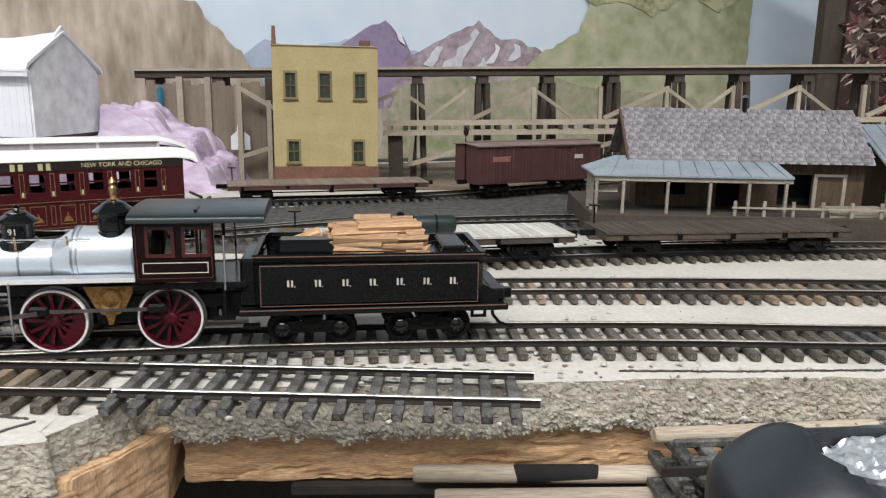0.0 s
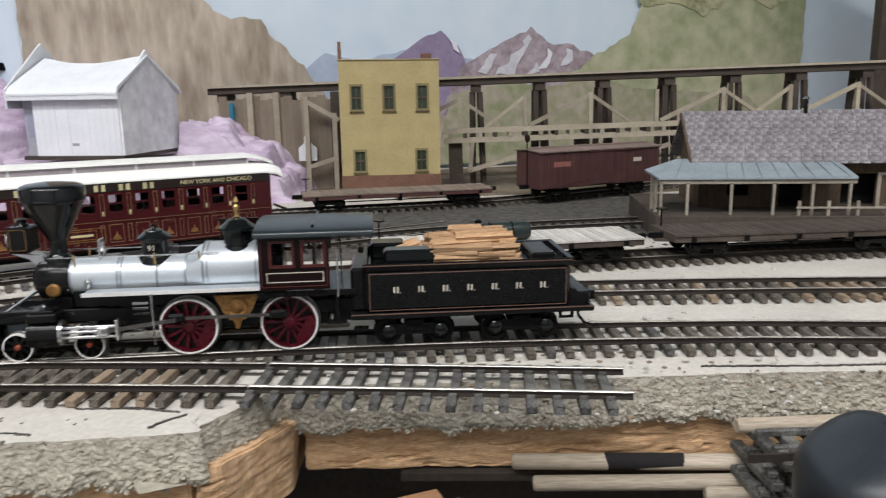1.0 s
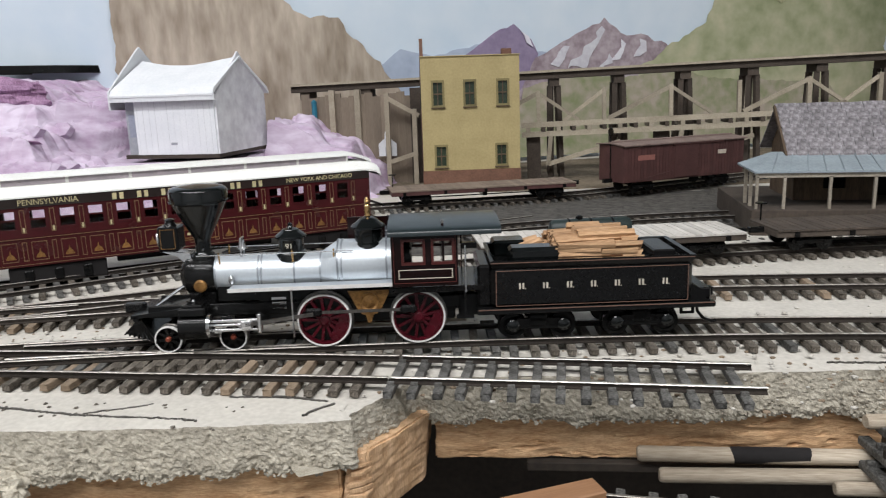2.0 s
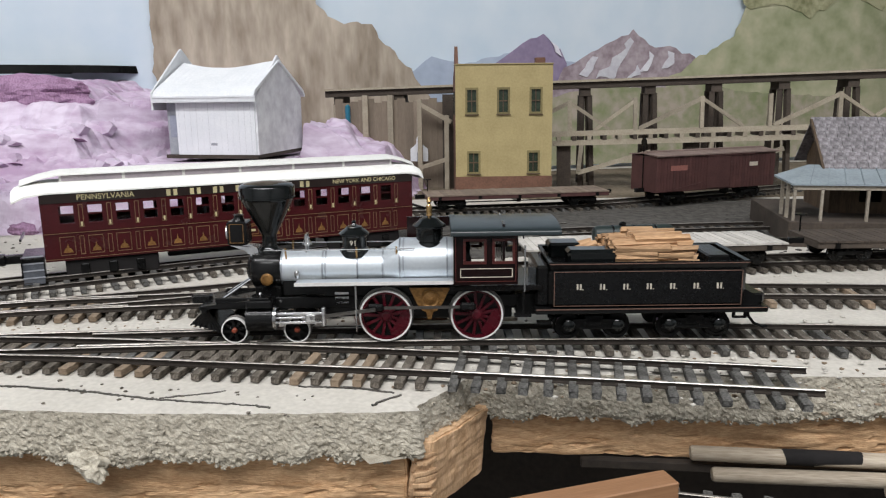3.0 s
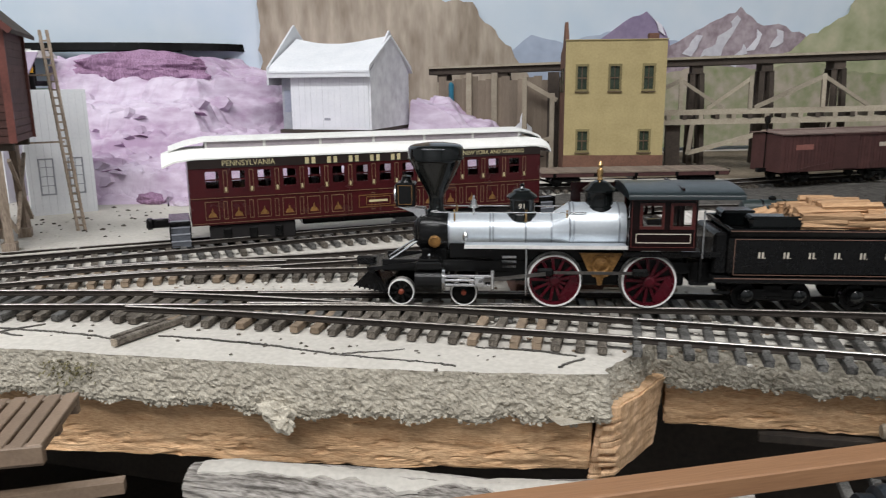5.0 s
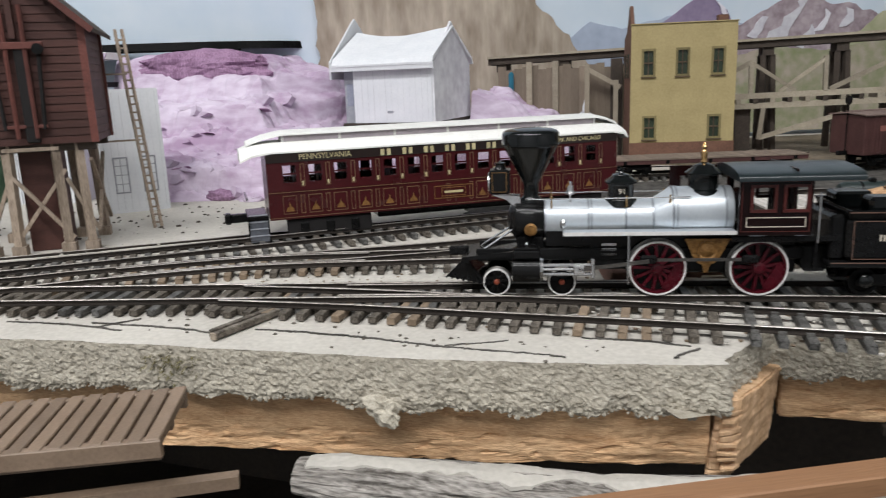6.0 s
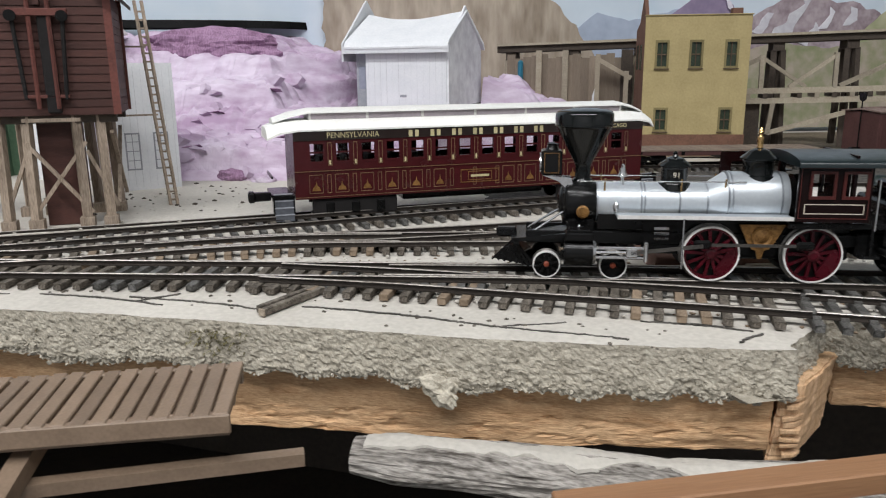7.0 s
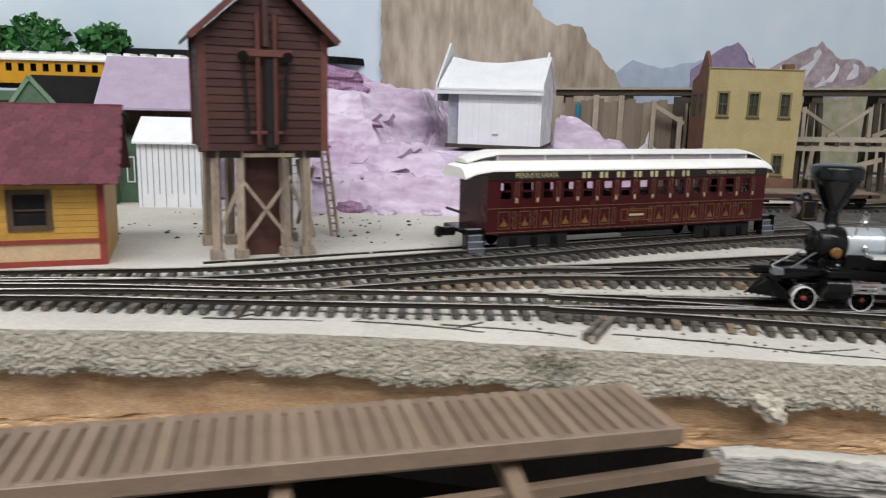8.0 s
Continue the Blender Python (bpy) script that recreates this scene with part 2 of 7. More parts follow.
def box(bm, x0, x1, y0, y1, z0, z1, bev=0.0, rot=None):
    m = Matrix.Translation(((x0 + x1) / 2, (y0 + y1) / 2, (z0 + z1) / 2))
    if rot:
        m = m @ rot
    r = bmesh.ops.create_cube(bm, size=1, matrix=m @ Matrix.Diagonal((abs(x1 - x0), abs(y1 - y0), abs(z1 - z0), 1)))
    if bev:
        bmesh.ops.bevel(bm, geom=list({e for v in r["verts"] for e in v.link_edges}), offset=bev, segments=1, affect="EDGES")
    return bm


def bar(bm, p, q, w, h=None):
    """A square beam from p to q."""
    p, q = Vector(p), Vector(q)
    d = q - p
    m = Matrix.Translation((p + q) / 2) @ d.to_track_quat("X", "Z").to_matrix().to_4x4()
    bmesh.ops.create_cube(bm, size=1, matrix=m @ Matrix.Diagonal((d.length, w, h or w, 1)))
    return bm


def rod(bm, p, q, r0, r1=None, n=12):
    p, q = Vector(p), Vector(q)
    d = q - p
    m = Matrix.Translation((p + q) / 2) @ d.to_track_quat("Z", "Y").to_matrix().to_4x4()
    bmesh.ops.create_cone(bm, cap_ends=True, segments=n, radius1=r0, radius2=r0 if r1 is None else r1, depth=d.length, matrix=m)
    return bm


def lathe(bm, c, profile, n=24, axis="z"):
    """Turns a profile of (radius, height) round an axis through c."""
    rings = []
    for r, h in profile:
        ring = []
        for i in range(n):
            a = 2 * math.pi * i / n
            u, v = r * math.cos(a), r * math.sin(a)
            ring.append(bm.verts.new((c[0] + u, c[1] + v, c[2] + h) if axis == "z" else (c[0] + u, c[1] + h, c[2] + v) if axis == "y" else (c[0] + h, c[1] + u, c[2] + v)))
        rings.append(ring)
    for a, b in zip(rings, rings[1:]):
        for i in range(n):
            bm.faces.new((a[i], a[(i + 1) % n], b[(i + 1) % n], b[i]))
    bm.faces.new(rings[0])
    bm.faces.new(rings[-1])
    return bm


def slab(bm, pts, y0, y1, plane="xz"):
    """A flat outline given a thickness: in the xz plane between y0 and y1, in xy between z, in yz between x."""
    def at(a, b, d):
        return (a, d, b) if plane == "xz" else (a, b, d) if plane == "xy" else (d, a, b)
    f = [bm.verts.new(at(a, b, y0)) for a, b in pts]
    k = [bm.verts.new(at(a, b, y1)) for a, b in pts]
    bm.faces.new(f)
    bm.faces.new(k)
    for i in range(len(pts)):
        j = (i + 1) % len(pts)
        bm.faces.new((f[i], f[j], k[j], k[i]))
    return bm


def pierced(bm, x0, x1, z0, z1, y0, y1, holes):
    """A wall in the xz plane with rectangular openings (x0, x1, z0, z1) through it."""
    xs = sorted({x0, x1, *[h[0] for h in holes], *[h[1] for h in holes]})
    zs = sorted({z0, z1, *[h[2] for h in holes], *[h[3] for h in holes]})
    def solid(i, k):
        if not (0 <= i < len(xs) - 1 and 0 <= k < len(zs) - 1):
            return False
        cx, cz = (xs[i] + xs[i + 1]) / 2, (zs[k] + zs[k + 1]) / 2
        return not any(h[0] < cx < h[1] and h[2] < cz < h[3] for h in holes)
    def quad(*p):
        bm.faces.new([bm.verts.new(c) for c in p])
    for i in range(len(xs) - 1):
        for k in range(len(zs) - 1):
            if not solid(i, k):
                continue
            a, b, c, d = xs[i], xs[i + 1], zs[k], zs[k + 1]
            for y in (y0, y1):
                quad((a, y, c), (b, y, c), (b, y, d), (a, y, d))
            if not solid(i - 1, k):
                quad((a, y0, c), (a, y1, c), (a, y1, d), (a, y0, d))
            if not solid(i + 1, k):
                quad((b, y0, c), (b, y1, c), (b, y1, d), (b, y0, d))
            if not solid(i, k - 1):
                quad((a, y0, c), (b, y0, c), (b, y1, c), (a, y1, c))
            if not solid(i, k + 1):
                quad((a, y0, d), (b, y0, d), (b, y1, d), (a, y1, d))
    bmesh.ops.remove_doubles(bm, verts=bm.verts, dist=1e-5)
    return bm


def B():
    return bmesh.new()


def spline(pts, step):
    """A smooth line (Catmull-Rom) through points of the plan, resampled at even steps."""
    p = [Vector(q).to_2d() for q in pts]
    p = [2 * p[0] - p[1], *p, 2 * p[-1] - p[-2]]
    dense = []
    for i in range(1, len(p) - 2):
        for k in range(24):
            t = k / 24
            a, b, c, d = p[i - 1:i + 3]
            dense.append(0.5 * (2 * b + (c - a) * t + (2 * a - 5 * b + 4 * c - d) * t * t + (3 * b - a - 3 * c + d) * t ** 3))
    dense.append(p[-2])
    out, left = [dense[0]], step
    for a, b in zip(dense, dense[1:]):
        seg = (b - a).length
        pos = 0.0
        while seg - pos >= left:
            pos += left
            out.append(a + (b - a) * (pos / seg))
            left = step
        left -= seg - pos
    return out


def normals(line):
    out = []
    for i in range(len(line)):
        d = (line[min(i + 1, len(line) - 1)] - line[max(i - 1, 0)]).normalized()
        out.append(Vector((-d.y, d.x)))
    return out


# ---- room ----
def room():
    for name, b, m in (("floor", (-180, 150, -190, 130, -112, -110), FLOORGREY), ("wall_back", (-180, 150, 130, 133, -110, 140), ROOMWHITE),
                       ("wall_front", (-180, 150, -193, -190, -110, 140), ROOMWHITE), ("wall_west", (-183, -180, -190, 130, -110, 140), ROOMWHITE),
                       ("wall_east", (150, 153, -190, 130, -110, 140), ROOMWHITE), ("ceiling", (-180, 150, -190, 130, 140, 143), ROOMWHITE)):
        tagged(part(name, box(B(), *b), m), "plain painted room " + name.split("_")[0], name.split("_")[0], kind="structure")
    for x, y in ((-80, -70), (50, -70), (-15, -128)):
        e = thing("ceiling_light", x, y, 137.3, 0, "white ceiling strip light that lights the layout", "light", "strip lights")
        part("housing", box(B(), -62, 62, -9, 9, 0, 2.6, 0.5), WHITEPAPER, e)
        part("diffuser", box(B(), -60, 60, -7, 7, -1.2, -0.1, 0.4), LAMPGLOW, e)
        lamp = bpy.data.lights.new("strip lamp", "AREA")
        lamp.shape, lamp.size, lamp.size_y, lamp.energy, lamp.color = "RECTANGLE", 1.2, 0.14, LAMP_POWER, (0.98, 0.985, 1.0)
        ob = new("strip_lamp", lamp)
        ob.location = (x * CM, y * CM, 1.35)


LAMP_POWER = 15.9
room()

# ---- layout ground: fibreboard top with a torn front edge, on pine beams ----
FRONT = [(-80, -20), (-60, -13.2), (-51, -9.8), (-42.5, -7.1), (-33, -4.9), (-25, -3.95), (-18, -3.3), (-11.4, -2.15), (-10.9, -1.6), (-10.15, -0.35), (-9.7, 0.9), (-8.8, 1.1), (-4, 1.6), (0.3, 2.2), (4, 2.75), (10, 3.3), (20, 4.2), (40, 6), (70, 9)]


def ground():
    line = spline(FRONT, 0.16)
    nor = normals(line)
    bm = B()
    rows = []
    back = [0.0, 0.5, 1.4, 3, 6, 12, 24, 50, 90]
    for i, p in enumerate(line):
        wob = 0.10 * noise.noise((p.x * 0.9, p.y * 0.9, 3)) + 0.05 * noise.noise((p.x * 4, p.y * 4, 5))
        col = []
        for d in reversed(back):
            q = p + nor[i] * wob if d == 0 else Vector((p.x + (nor[i].x * d if d < 1 else nor[i].x * 0.5), p.y + d))
            z = -0.45 + 0.035 * noise.noise((q.x * 0.25, q.y * 0.25, 1)) + 0.012 * noise.noise((q.x * 2, q.y * 2, 7)) - (0.04 if d == 0 else 0)
            col.append(bm.verts.new((q.x, q.y, z)))
        rows.append(col)
    for a, b in zip(rows, rows[1:]):
        for k in range(len(back) - 1):
            bm.faces.new((a[k], b[k], b[k + 1], a[k + 1]))
    top = part("ground", bm, PLASTER, smooth=True)
    tagged(top, "pale plastered layout board with pencil lines and scraps", "ground", kind="structure")
    # torn fibreboard edge
    fine = spline(FRONT, 0.05)
    fine = [p for p in fine if -46 < p.x < 14]
    nf = normals(fine)
    bm = B()
    cols = []
    levels = 34
    run = 0.0
    for i, p in enumerate(fine):
        run += 0.05
        wob = 0.10 * noise.noise((p.x * 0.9, p.y * 0.9, 3)) + 0.05 * noise.noise((p.x * 4, p.y * 4, 5))
        ragged = 1.42 + 0.26 * noise.noise((run * 0.35, 0.0, 11)) + 0.22 * noise.noise((run * 1.1, 0.0, 13)) + 0.10 * noise.noise((run * 6, 0.0, 17))
        col = []
        for k in range(levels):
            f = k / (levels - 1)
            h = f * ragged
            crumb = 0.06 * noise.noise((run * 1.0, h * 1.0, 2)) + 0.05 * noise.noise((run * 2.7, h * 3.1, 6)) + 0.06 * noise.noise((run * 6.5, h * 7.0, 9)) + 0.05 * noise.noise((run * 12.3, h * 13.1, 15))
            out = -wob + (crumb * (0.45 + 0.75 * f) if k else 0) + 0.10 * f - 0.55 * max(0, f - 0.86)
            q = p - nf[i] * out
            col.append(bm.verts.new((q.x, q.y, -0.485 - h if k else -0.478)))
        inner = p + nf[i] * 1.6
        col.append(bm.verts.new((inner.x, inner.y, -1.6)))
        cols.append(col)
    for a, b in zip(cols, cols[1:]):
        for k in range(levels):
            bm.faces.new((a[k], a[k + 1], b[k + 1], b[k]))
    rnd = random.Random(31)
    crumbs = B()
    for k in range(2300):
        i = rnd.randrange(5, len(fine) - 5)
        p = fine[i]
        run = 0.05 * (i + 1)
        ragged = 1.42 + 0.26 * noise.noise((run * 0.35, 0.0, 11)) + 0.22 * noise.noise((run * 1.1, 0.0, 13))
        f = 1 - abs(rnd.gauss(0, 0.16)) if k < 1000 else rnd.random()
        q = p - nf[i] * (0.10 * f + rnd.uniform(-0.03, 0.05))
        s = rnd.uniform(0.02, 0.075 if k < 1000 else 0.045)
        r2 = bmesh.ops.create_icosphere(crumbs, subdivisions=1, radius=s, matrix=Matrix.Translation((q.x, q.y, -0.5 - ragged * max(0.05, f))))
        for v in r2["verts"]:
            v.co += Vector((rnd.uniform(-s, s), rnd.uniform(-s, s), rnd.uniform(-s, s))) * 0.45
    tagged(part("edge_crumbs", crumbs, HOMASOTE), "grey crumbs clinging to the torn board edge", "debris", kind="stuff")
    tagged(part("board_edge", bm, HOMASOTE), "torn grey fibreboard edge of the layout board", "board edge", kind="structure")


ground()


def beam(name, pts, z0, z1, label, material=PINE, lean=0.0, drop=0.0):
    bm = slab(B(), pts, z0, z1, "xy")
    bmesh.ops.bevel(bm, geom=bm.edges[:], offset=0.06, segments=2, affect="EDGES")
    bmesh.ops.subdivide_edges(bm, edges=[e for e in bm.edges if e.calc_length() > 1.2], cuts=34, use_grid_fill=True)
    for v in bm.verts:
        v.co += 0.045 * noise.noise_vector((v.co.x * 0.8, v.co.y * 0.8, v.co.z * 1.5)) + 0.03 * noise.noise_vector((v.co.x * 2.5, v.co.y * 2.5, v.co.z * 6))
        v.co.y += 0.14 * max(0.0, noise.noise((v.co.x * 0.7, 1.5, v.co.z * 3.2)) - 0.2) + 0.2 * max(0.0, noise.noise((v.co.x * 2.6, 7.5, v.co.z * 7)) - 0.28)
        v.co.x += lean * (v.co.z - z1)
        if v.co.z < (z0 + z1) / 2:
            v.co.z += drop * min(0.0, v.co.x + 11)
    ob = part(name, bm, material)
    return tagged(ob, label, "beam")


beam("pine_beam", [(-80, -19.2), (-60, -12.5), (-51, -9.1), (-42, -6.4), (-33, -4.3), (-25, -3.4), (-18, -2.85), (-11.2, -1.95), (-11.15, 4), (-80, 2)], -3.4, -1.55, "rough orange pine beam under the layout board", drop=0.036)
beam("pine_block", [(-11.02, -1.9), (-10.45, -1.72), (-9.25, 0.85), (-9.6, 4), (-11.0, 4)], -3.75, -1.5, "split pine block end beside the notch", ENDGRAIN, 0.1)
beam("pine_beam", [(-9.2, 1.45), (-4, 2.0), (0.3, 2.5), (4, 3.0), (10, 3.6), (40, 6.4), (40, 9), (-9.2, 6)], -3.3, -1.55, "orange pine beam under the board with torn grain")
def splinters():
    rnd = random.Random(14)
    for k in range(9):
        z = -1.72 - 0.21 * k + rnd.uniform(-.07, .07)
        hh = rnd.uniform(0.03, 0.1)
        pts = [(-11.0 + rnd.uniform(0, .12), -1.93 - rnd.uniform(0.0, 0.14)), (-10.6 + rnd.uniform(-.15, .12), -1.84 - rnd.uniform(0.0, 0.08)), (-10.38, -1.55), (-10.9, -1.5)]
        bm = slab(B(), pts, z - hh, z + hh, "xy")
        for v in bm.verts:
            v.co.z += (v.co.x + 10.7) * rnd.uniform(-.12, .12)
        bmesh.ops.bevel(bm, geom=bm.edges[:], offset=0.02, segments=1, affect="EDGES")
        ob = part("pine_splinter", bm, ENDGRAIN)
        tagged(ob, "pale torn pine splinter on the block end", "splinter", "pine splinters")


splinters()
# Both boards are added, near-black, so the space below the layout stays dark.
tagged(part("under_shelf", box(B(), -80, 60, -14, 60, -14, -13), DARKWOODSHADE), "added near-black board for the shade deep under the layout", "shelf", kind="structure")
tagged(part("under_panel", box(B(), -80, 60, 9, 10, -13, -3.2), DARKWOODSHADE), "added near-black panel for the shade behind the layout edge", "panel", kind="structure")


# ---- tracks ----
GAUGE = 1.72


def rail_mesh(line, off, z, name, parent, head):
    nor = normals(line)
    prof = [(-0.12, -0.185), (0.12, -0.185), (0.12, -0.16), (0.03, -0.14), (0.03, -0.06), (0.06, -0.045), (0.06, -0.018), (0.042, 0.0), (-0.042, 0.0), (-0.06, -0.018), (-0.06, -0.045), (-0.03, -0.06), (-0.03, -0.14), (-0.12, -0.16)]
    bm = B()
    rings = []
    for p, n in zip(line, nor):
        rings.append([bm.verts.new(((p.x + n.x * (off + a)) * 1, p.y + n.y * (off + a), z + h)) for a, h in prof])
    m = len(prof)
    for a, b in zip(rings, rings[1:]):
        for k in range(m):
            f = bm.faces.new((a[k], a[(k + 1) % m], b[(k + 1) % m], b[k]))
            # Head sides take the dark colour too, setting off the specular line on top.
            f.material_index = 1 if k in (6, 7, 8) else 0
    bm.faces.new(rings[0])
    bm.faces.new(rings[-1])
    ob = part(name, bm, RAILSIDE, parent)
    ob.data.materials.append(head)
    return ob


def tie_mesh(length, width, mat_, seed):
    rnd = random.Random(seed)
    bm = box(B(), -width / 2, width / 2, -length / 2, length / 2, -0.22, 0, 0.02)
    for v in bm.verts:
        v.co += Vector((rnd.uniform(-.015, .015), rnd.uniform(-.04, .04), rnd.uniform(-.008, .008)))
        v.co *= CM
    me = bpy.data.meshes.new("tie")
    bm.to_mesh(me)
    bm.free()
    me.materials.append(mat_)
    return me


TIES = {k: [tie_mesh(3.0, 0.27, m, i) for i in range(3)] for k, m in (("black", TIEBLACK), ("wood", TIEWOOD), ("pale", TIEPALE))}


def track(pts, label, z=0.0, kinds=("wood",), pitch=0.62, jitter=0.05, chairs=False, guard=None):
    """A track whose near rail runs through pts; its ties are pieces of their own."""
    line = spline(pts, 0.4)
    if (line[-1] - Vector(pts[-1])).length > 0.08:
        line.append(Vector(pts[-1]))
    nor = normals(line)
    mid = [p + n * (GAUGE / 2) for p, n in zip(line, nor)]
    e = thing("track", 0, 0, 0, 0, label, "track", "tracks on the layout")
    rail_mesh(mid, -GAUGE / 2, z, "rail", e, RAILTOP if chairs else RAILWORN)
    rail_mesh(mid, GAUGE / 2, z, "rail", e, RAILTOP if chairs else RAILWORN)
    if guard:
        inner = [p for p in mid if guard[0] < p.x < guard[1]]
        for side in (-1, 1):
            rail_mesh(inner, side * (GAUGE / 2 - 0.24), z - 0.005, "guard_rail", e, RAILWORN)
    rnd = random.Random(len(pts) * 7 + int(pts[0][0] * 10))
    ties = spline([tuple(p) for p in mid[::3]], pitch)
    tn = normals(ties)
    for p, n in zip(ties, tn):
        t = new("tie", rnd.choice(TIES[rnd.choice(kinds)]))
        t.parent = e
        p = p + n * rnd.uniform(-jitter, jitter)
        t.location = (p.x * CM, p.y * CM, (z - 0.19) * CM)
        t.rotation_euler = (0, 0, math.atan2(n.y, n.x) - math.pi / 2 + rnd.uniform(-jitter, jitter) * 0.7)
    if chairs:
        for p, n in zip(ties, tn):
            for s in (-1, 1):
                bm = B()
                for side in (-0.13, 0.13):
                    c = n * (s * GAUGE / 2 + side)
                    box(bm, c.x - 0.1, c.x + 0.1, c.y - 0.06, c.y + 0.06, -0.02, 0.085)
                o = part("rail_chair", bm, TIEBLACK, e)
                o.location = (p.x * CM, p.y * CM, (z - 0.19) * CM)
    return e


def arail(x):
    """The near rail of the running line, y at x."""
    x = max(-44, min(x, 12))
    return -5.2e-5 * x ** 3 - 4.604e-3 * x * x + 0.10731 * x + 4.281


track([(-64, -12.3), (-56, -9.3), (-50, -7.0)] + [(x, arail(x)) for x in (-44, -38, -32, -26, -20, -14, -8, -2, 4, 10)] + [(18, 5.3), (30, 5.8), (45, 6)], "running line track with brown weathered ties", guard=(-23, -13), kinds=("wood", "wood", "black"))
track([(-26.5, -1.02), (-22, -0.6), (-17.6, -0.42), (-13.2, -0.22), (-10.2, -0.12)], "turnout branch track with tan and brown ties", kinds=("wood", "pale", "wood"))
track([(-10.1, -0.12), (-5, -0.04), (0.0, 0.0)], "loose black plastic track panel hanging over the edge", kinds=("black",), pitch=0.68, jitter=0.03, chairs=True)
track([(-52, -7.2), (-47, -5.0), (-42, -3.3), (-36.5, -1.9), (-33.3, 0.2), (-28.3, 3.25), (-23.5, 4.9), (-18, 6.5), (-13, 7.6), (-8, 8.7), (0, 10), (12, 11), (30, 11.5)], "yard lead track with dusty brown ties", guard=(-33, -24), kinds=("wood", "wood", "pale"))
track([(-27, 3.9), (-22, 6.6), (-18, 9.0), (-14, 11.2), (-8.6, 13.15), (-2, 14.9), (5, 16.8), (16, 19), (30, 20.5)], "yard branch track with dusty brown ties", kinds=("wood",))
track([(-53, -6.0), (-46, -3.2), (-40, -0.6), (-35, 2.9), (-31.5, 5.6), (-28, 8.3), (-24, 11.5), (-19, 15.2), (-13, 19.3), (-6, 23), (4, 26), (14, 27)], "yard ladder track with dark ties", kinds=("black", "wood"))
track([(-26, 27.0), (-17, 30.4), (-9.5, 33.0), (-5, 34.9), (-1.8, 36.8), (7, 43.2), (14, 48.3)], "back siding track with dark ties", kinds=("black", "wood"))


# ---- locomotive and tender ----
def tyre(bm, c, ro, ri, y0, y1, n=40):
    return lathe_ring(bm, c, [(ri, y0), (ro, y0), (ro, y1), (ri, y1)], n)


def lathe_ring(bm, c, profile, n):
    rings = []
    for r, h in profile:
        rings.append([bm.verts.new((c[0] + r * math.cos(2 * math.pi * i / n), c[1] + h, c[2] + r * math.sin(2 * math.pi * i / n))) for i in range(n)])
    for a, b in zip(rings, rings[1:] + rings[:1]):
        for i in range(n):
            bm.faces.new((a[i], a[(i + 1) % n], b[(i + 1) % n], b[i]))
    return bm


def wheel(parent, x, r, y, red, spokes, hub):
    """A spoked wheel at distance x; y is its outer face, on either side."""
    s = 1 if y > 0 else -1
    w = part("wheel", lathe_ring(B(), (x, 0, r), [(r * 0.86, y), (r * 0.96, y), (r * 0.96, y - s * 0.09), (r * 0.92, y - s * 0.24), (r * 0.84, y - s * 0.24)], 40), red, parent, smooth=True)
    part("tyre", lathe_ring(B(), (x, 0, r), [(r * 0.935 if r > 0.5 else r * 0.90, y + s * 0.015), (r * 0.995, y + s * 0.015), (r, y), (r, y - s * 0.1), (r * 0.92, y - s * 0.1)], 40), TYREWHITE, w, "white painted tyre rim", True)
    part("flange", lathe_ring(B(), (x, 0, r), [(r, y - s * 0.1), (r, y - s * 0.2), (r * 1.07, y - s * 0.22), (r * 1.07, y - s * 0.28), (r * 0.92, y - s * 0.28), (r * 0.92, y - s * 0.1)], 40), STEELDARK, w, "dark steel flange", True)
    bm = lathe(B(), (x, 0, r), [(r * 0.20, y - s * 0.25), (r * 0.20, y + s * 0.03), (r * 0.12, y + s * 0.06)], 20, "y")
    part("hub", bm, hub, w)
    bm = B()
    for k in range(spokes):
        a = 2 * math.pi * k / spokes + 0.2
        d = Vector((math.cos(a), 0, math.sin(a)))
        bar(bm, Vector((x, y - s * 0.09, r)) + d * r * 0.15, Vector((x, y - s * 0.09, r)) + d * r * 0.83, 0.075 * r + 0.025, 0.09)
    part("spokes", bm, red, w)
    if r > 0.5:
        arc = [radians(-70 + 10 * k) for k in range(9)]
        rim = [(x + math.cos(a) * r * 0.85, r + math.sin(a) * r * 0.85) for a in arc]
        part("counterweight", slab(B(), rim + [(x + math.cos(arc[-1]) * r * 0.6, r + math.sin(arc[-1]) * r * 0.6), (x + math.cos(arc[0]) * r * 0.6, r + math.sin(arc[0]) * r * 0.6)], y - s * 0.02, y - s * 0.12), red, w)
    part("disc", lathe(B(), (x, 0, r), [(r * 0.86, y - s * 0.24), (r * 0.86, y - s * 0.19)], 32, "y"), BLACK, w)
    return w


def strip(bm, x0, x1, z0, z1, y, w=0.025):
    """A thin painted lining rectangle on a face that looks to -y."""
    for a in ((x0, x1, z0, z0 + w), (x0, x1, z1 - w, z1), (x0, x0 + w, z0, z1), (x1 - w, x1, z0, z1)):
        box(bm, a[0], a[1], y - 0.008, y, a[2], a[3])
    return bm


def words(text, size, parent, place, material, turn=(90, 0, 0)):
    cu = bpy.data.curves.new("lettering", "FONT")
    cu.body, cu.size, cu.extrude, cu.align_x = text, size * CM, 0.00004, "CENTER"
    tmp = new("lettering_source", cu)
    bpy.context.view_layer.update()
    me = bpy.data.meshes.new_from_object(tmp)
    bpy.data.objects.remove(tmp)
    me.materials.append(material)
    ob = new("lettering", me)
    ob.parent = parent
    ob.location = [c * CM for c in place]
    ob.rotation_euler = [radians(a) for a in turn]
    return ob


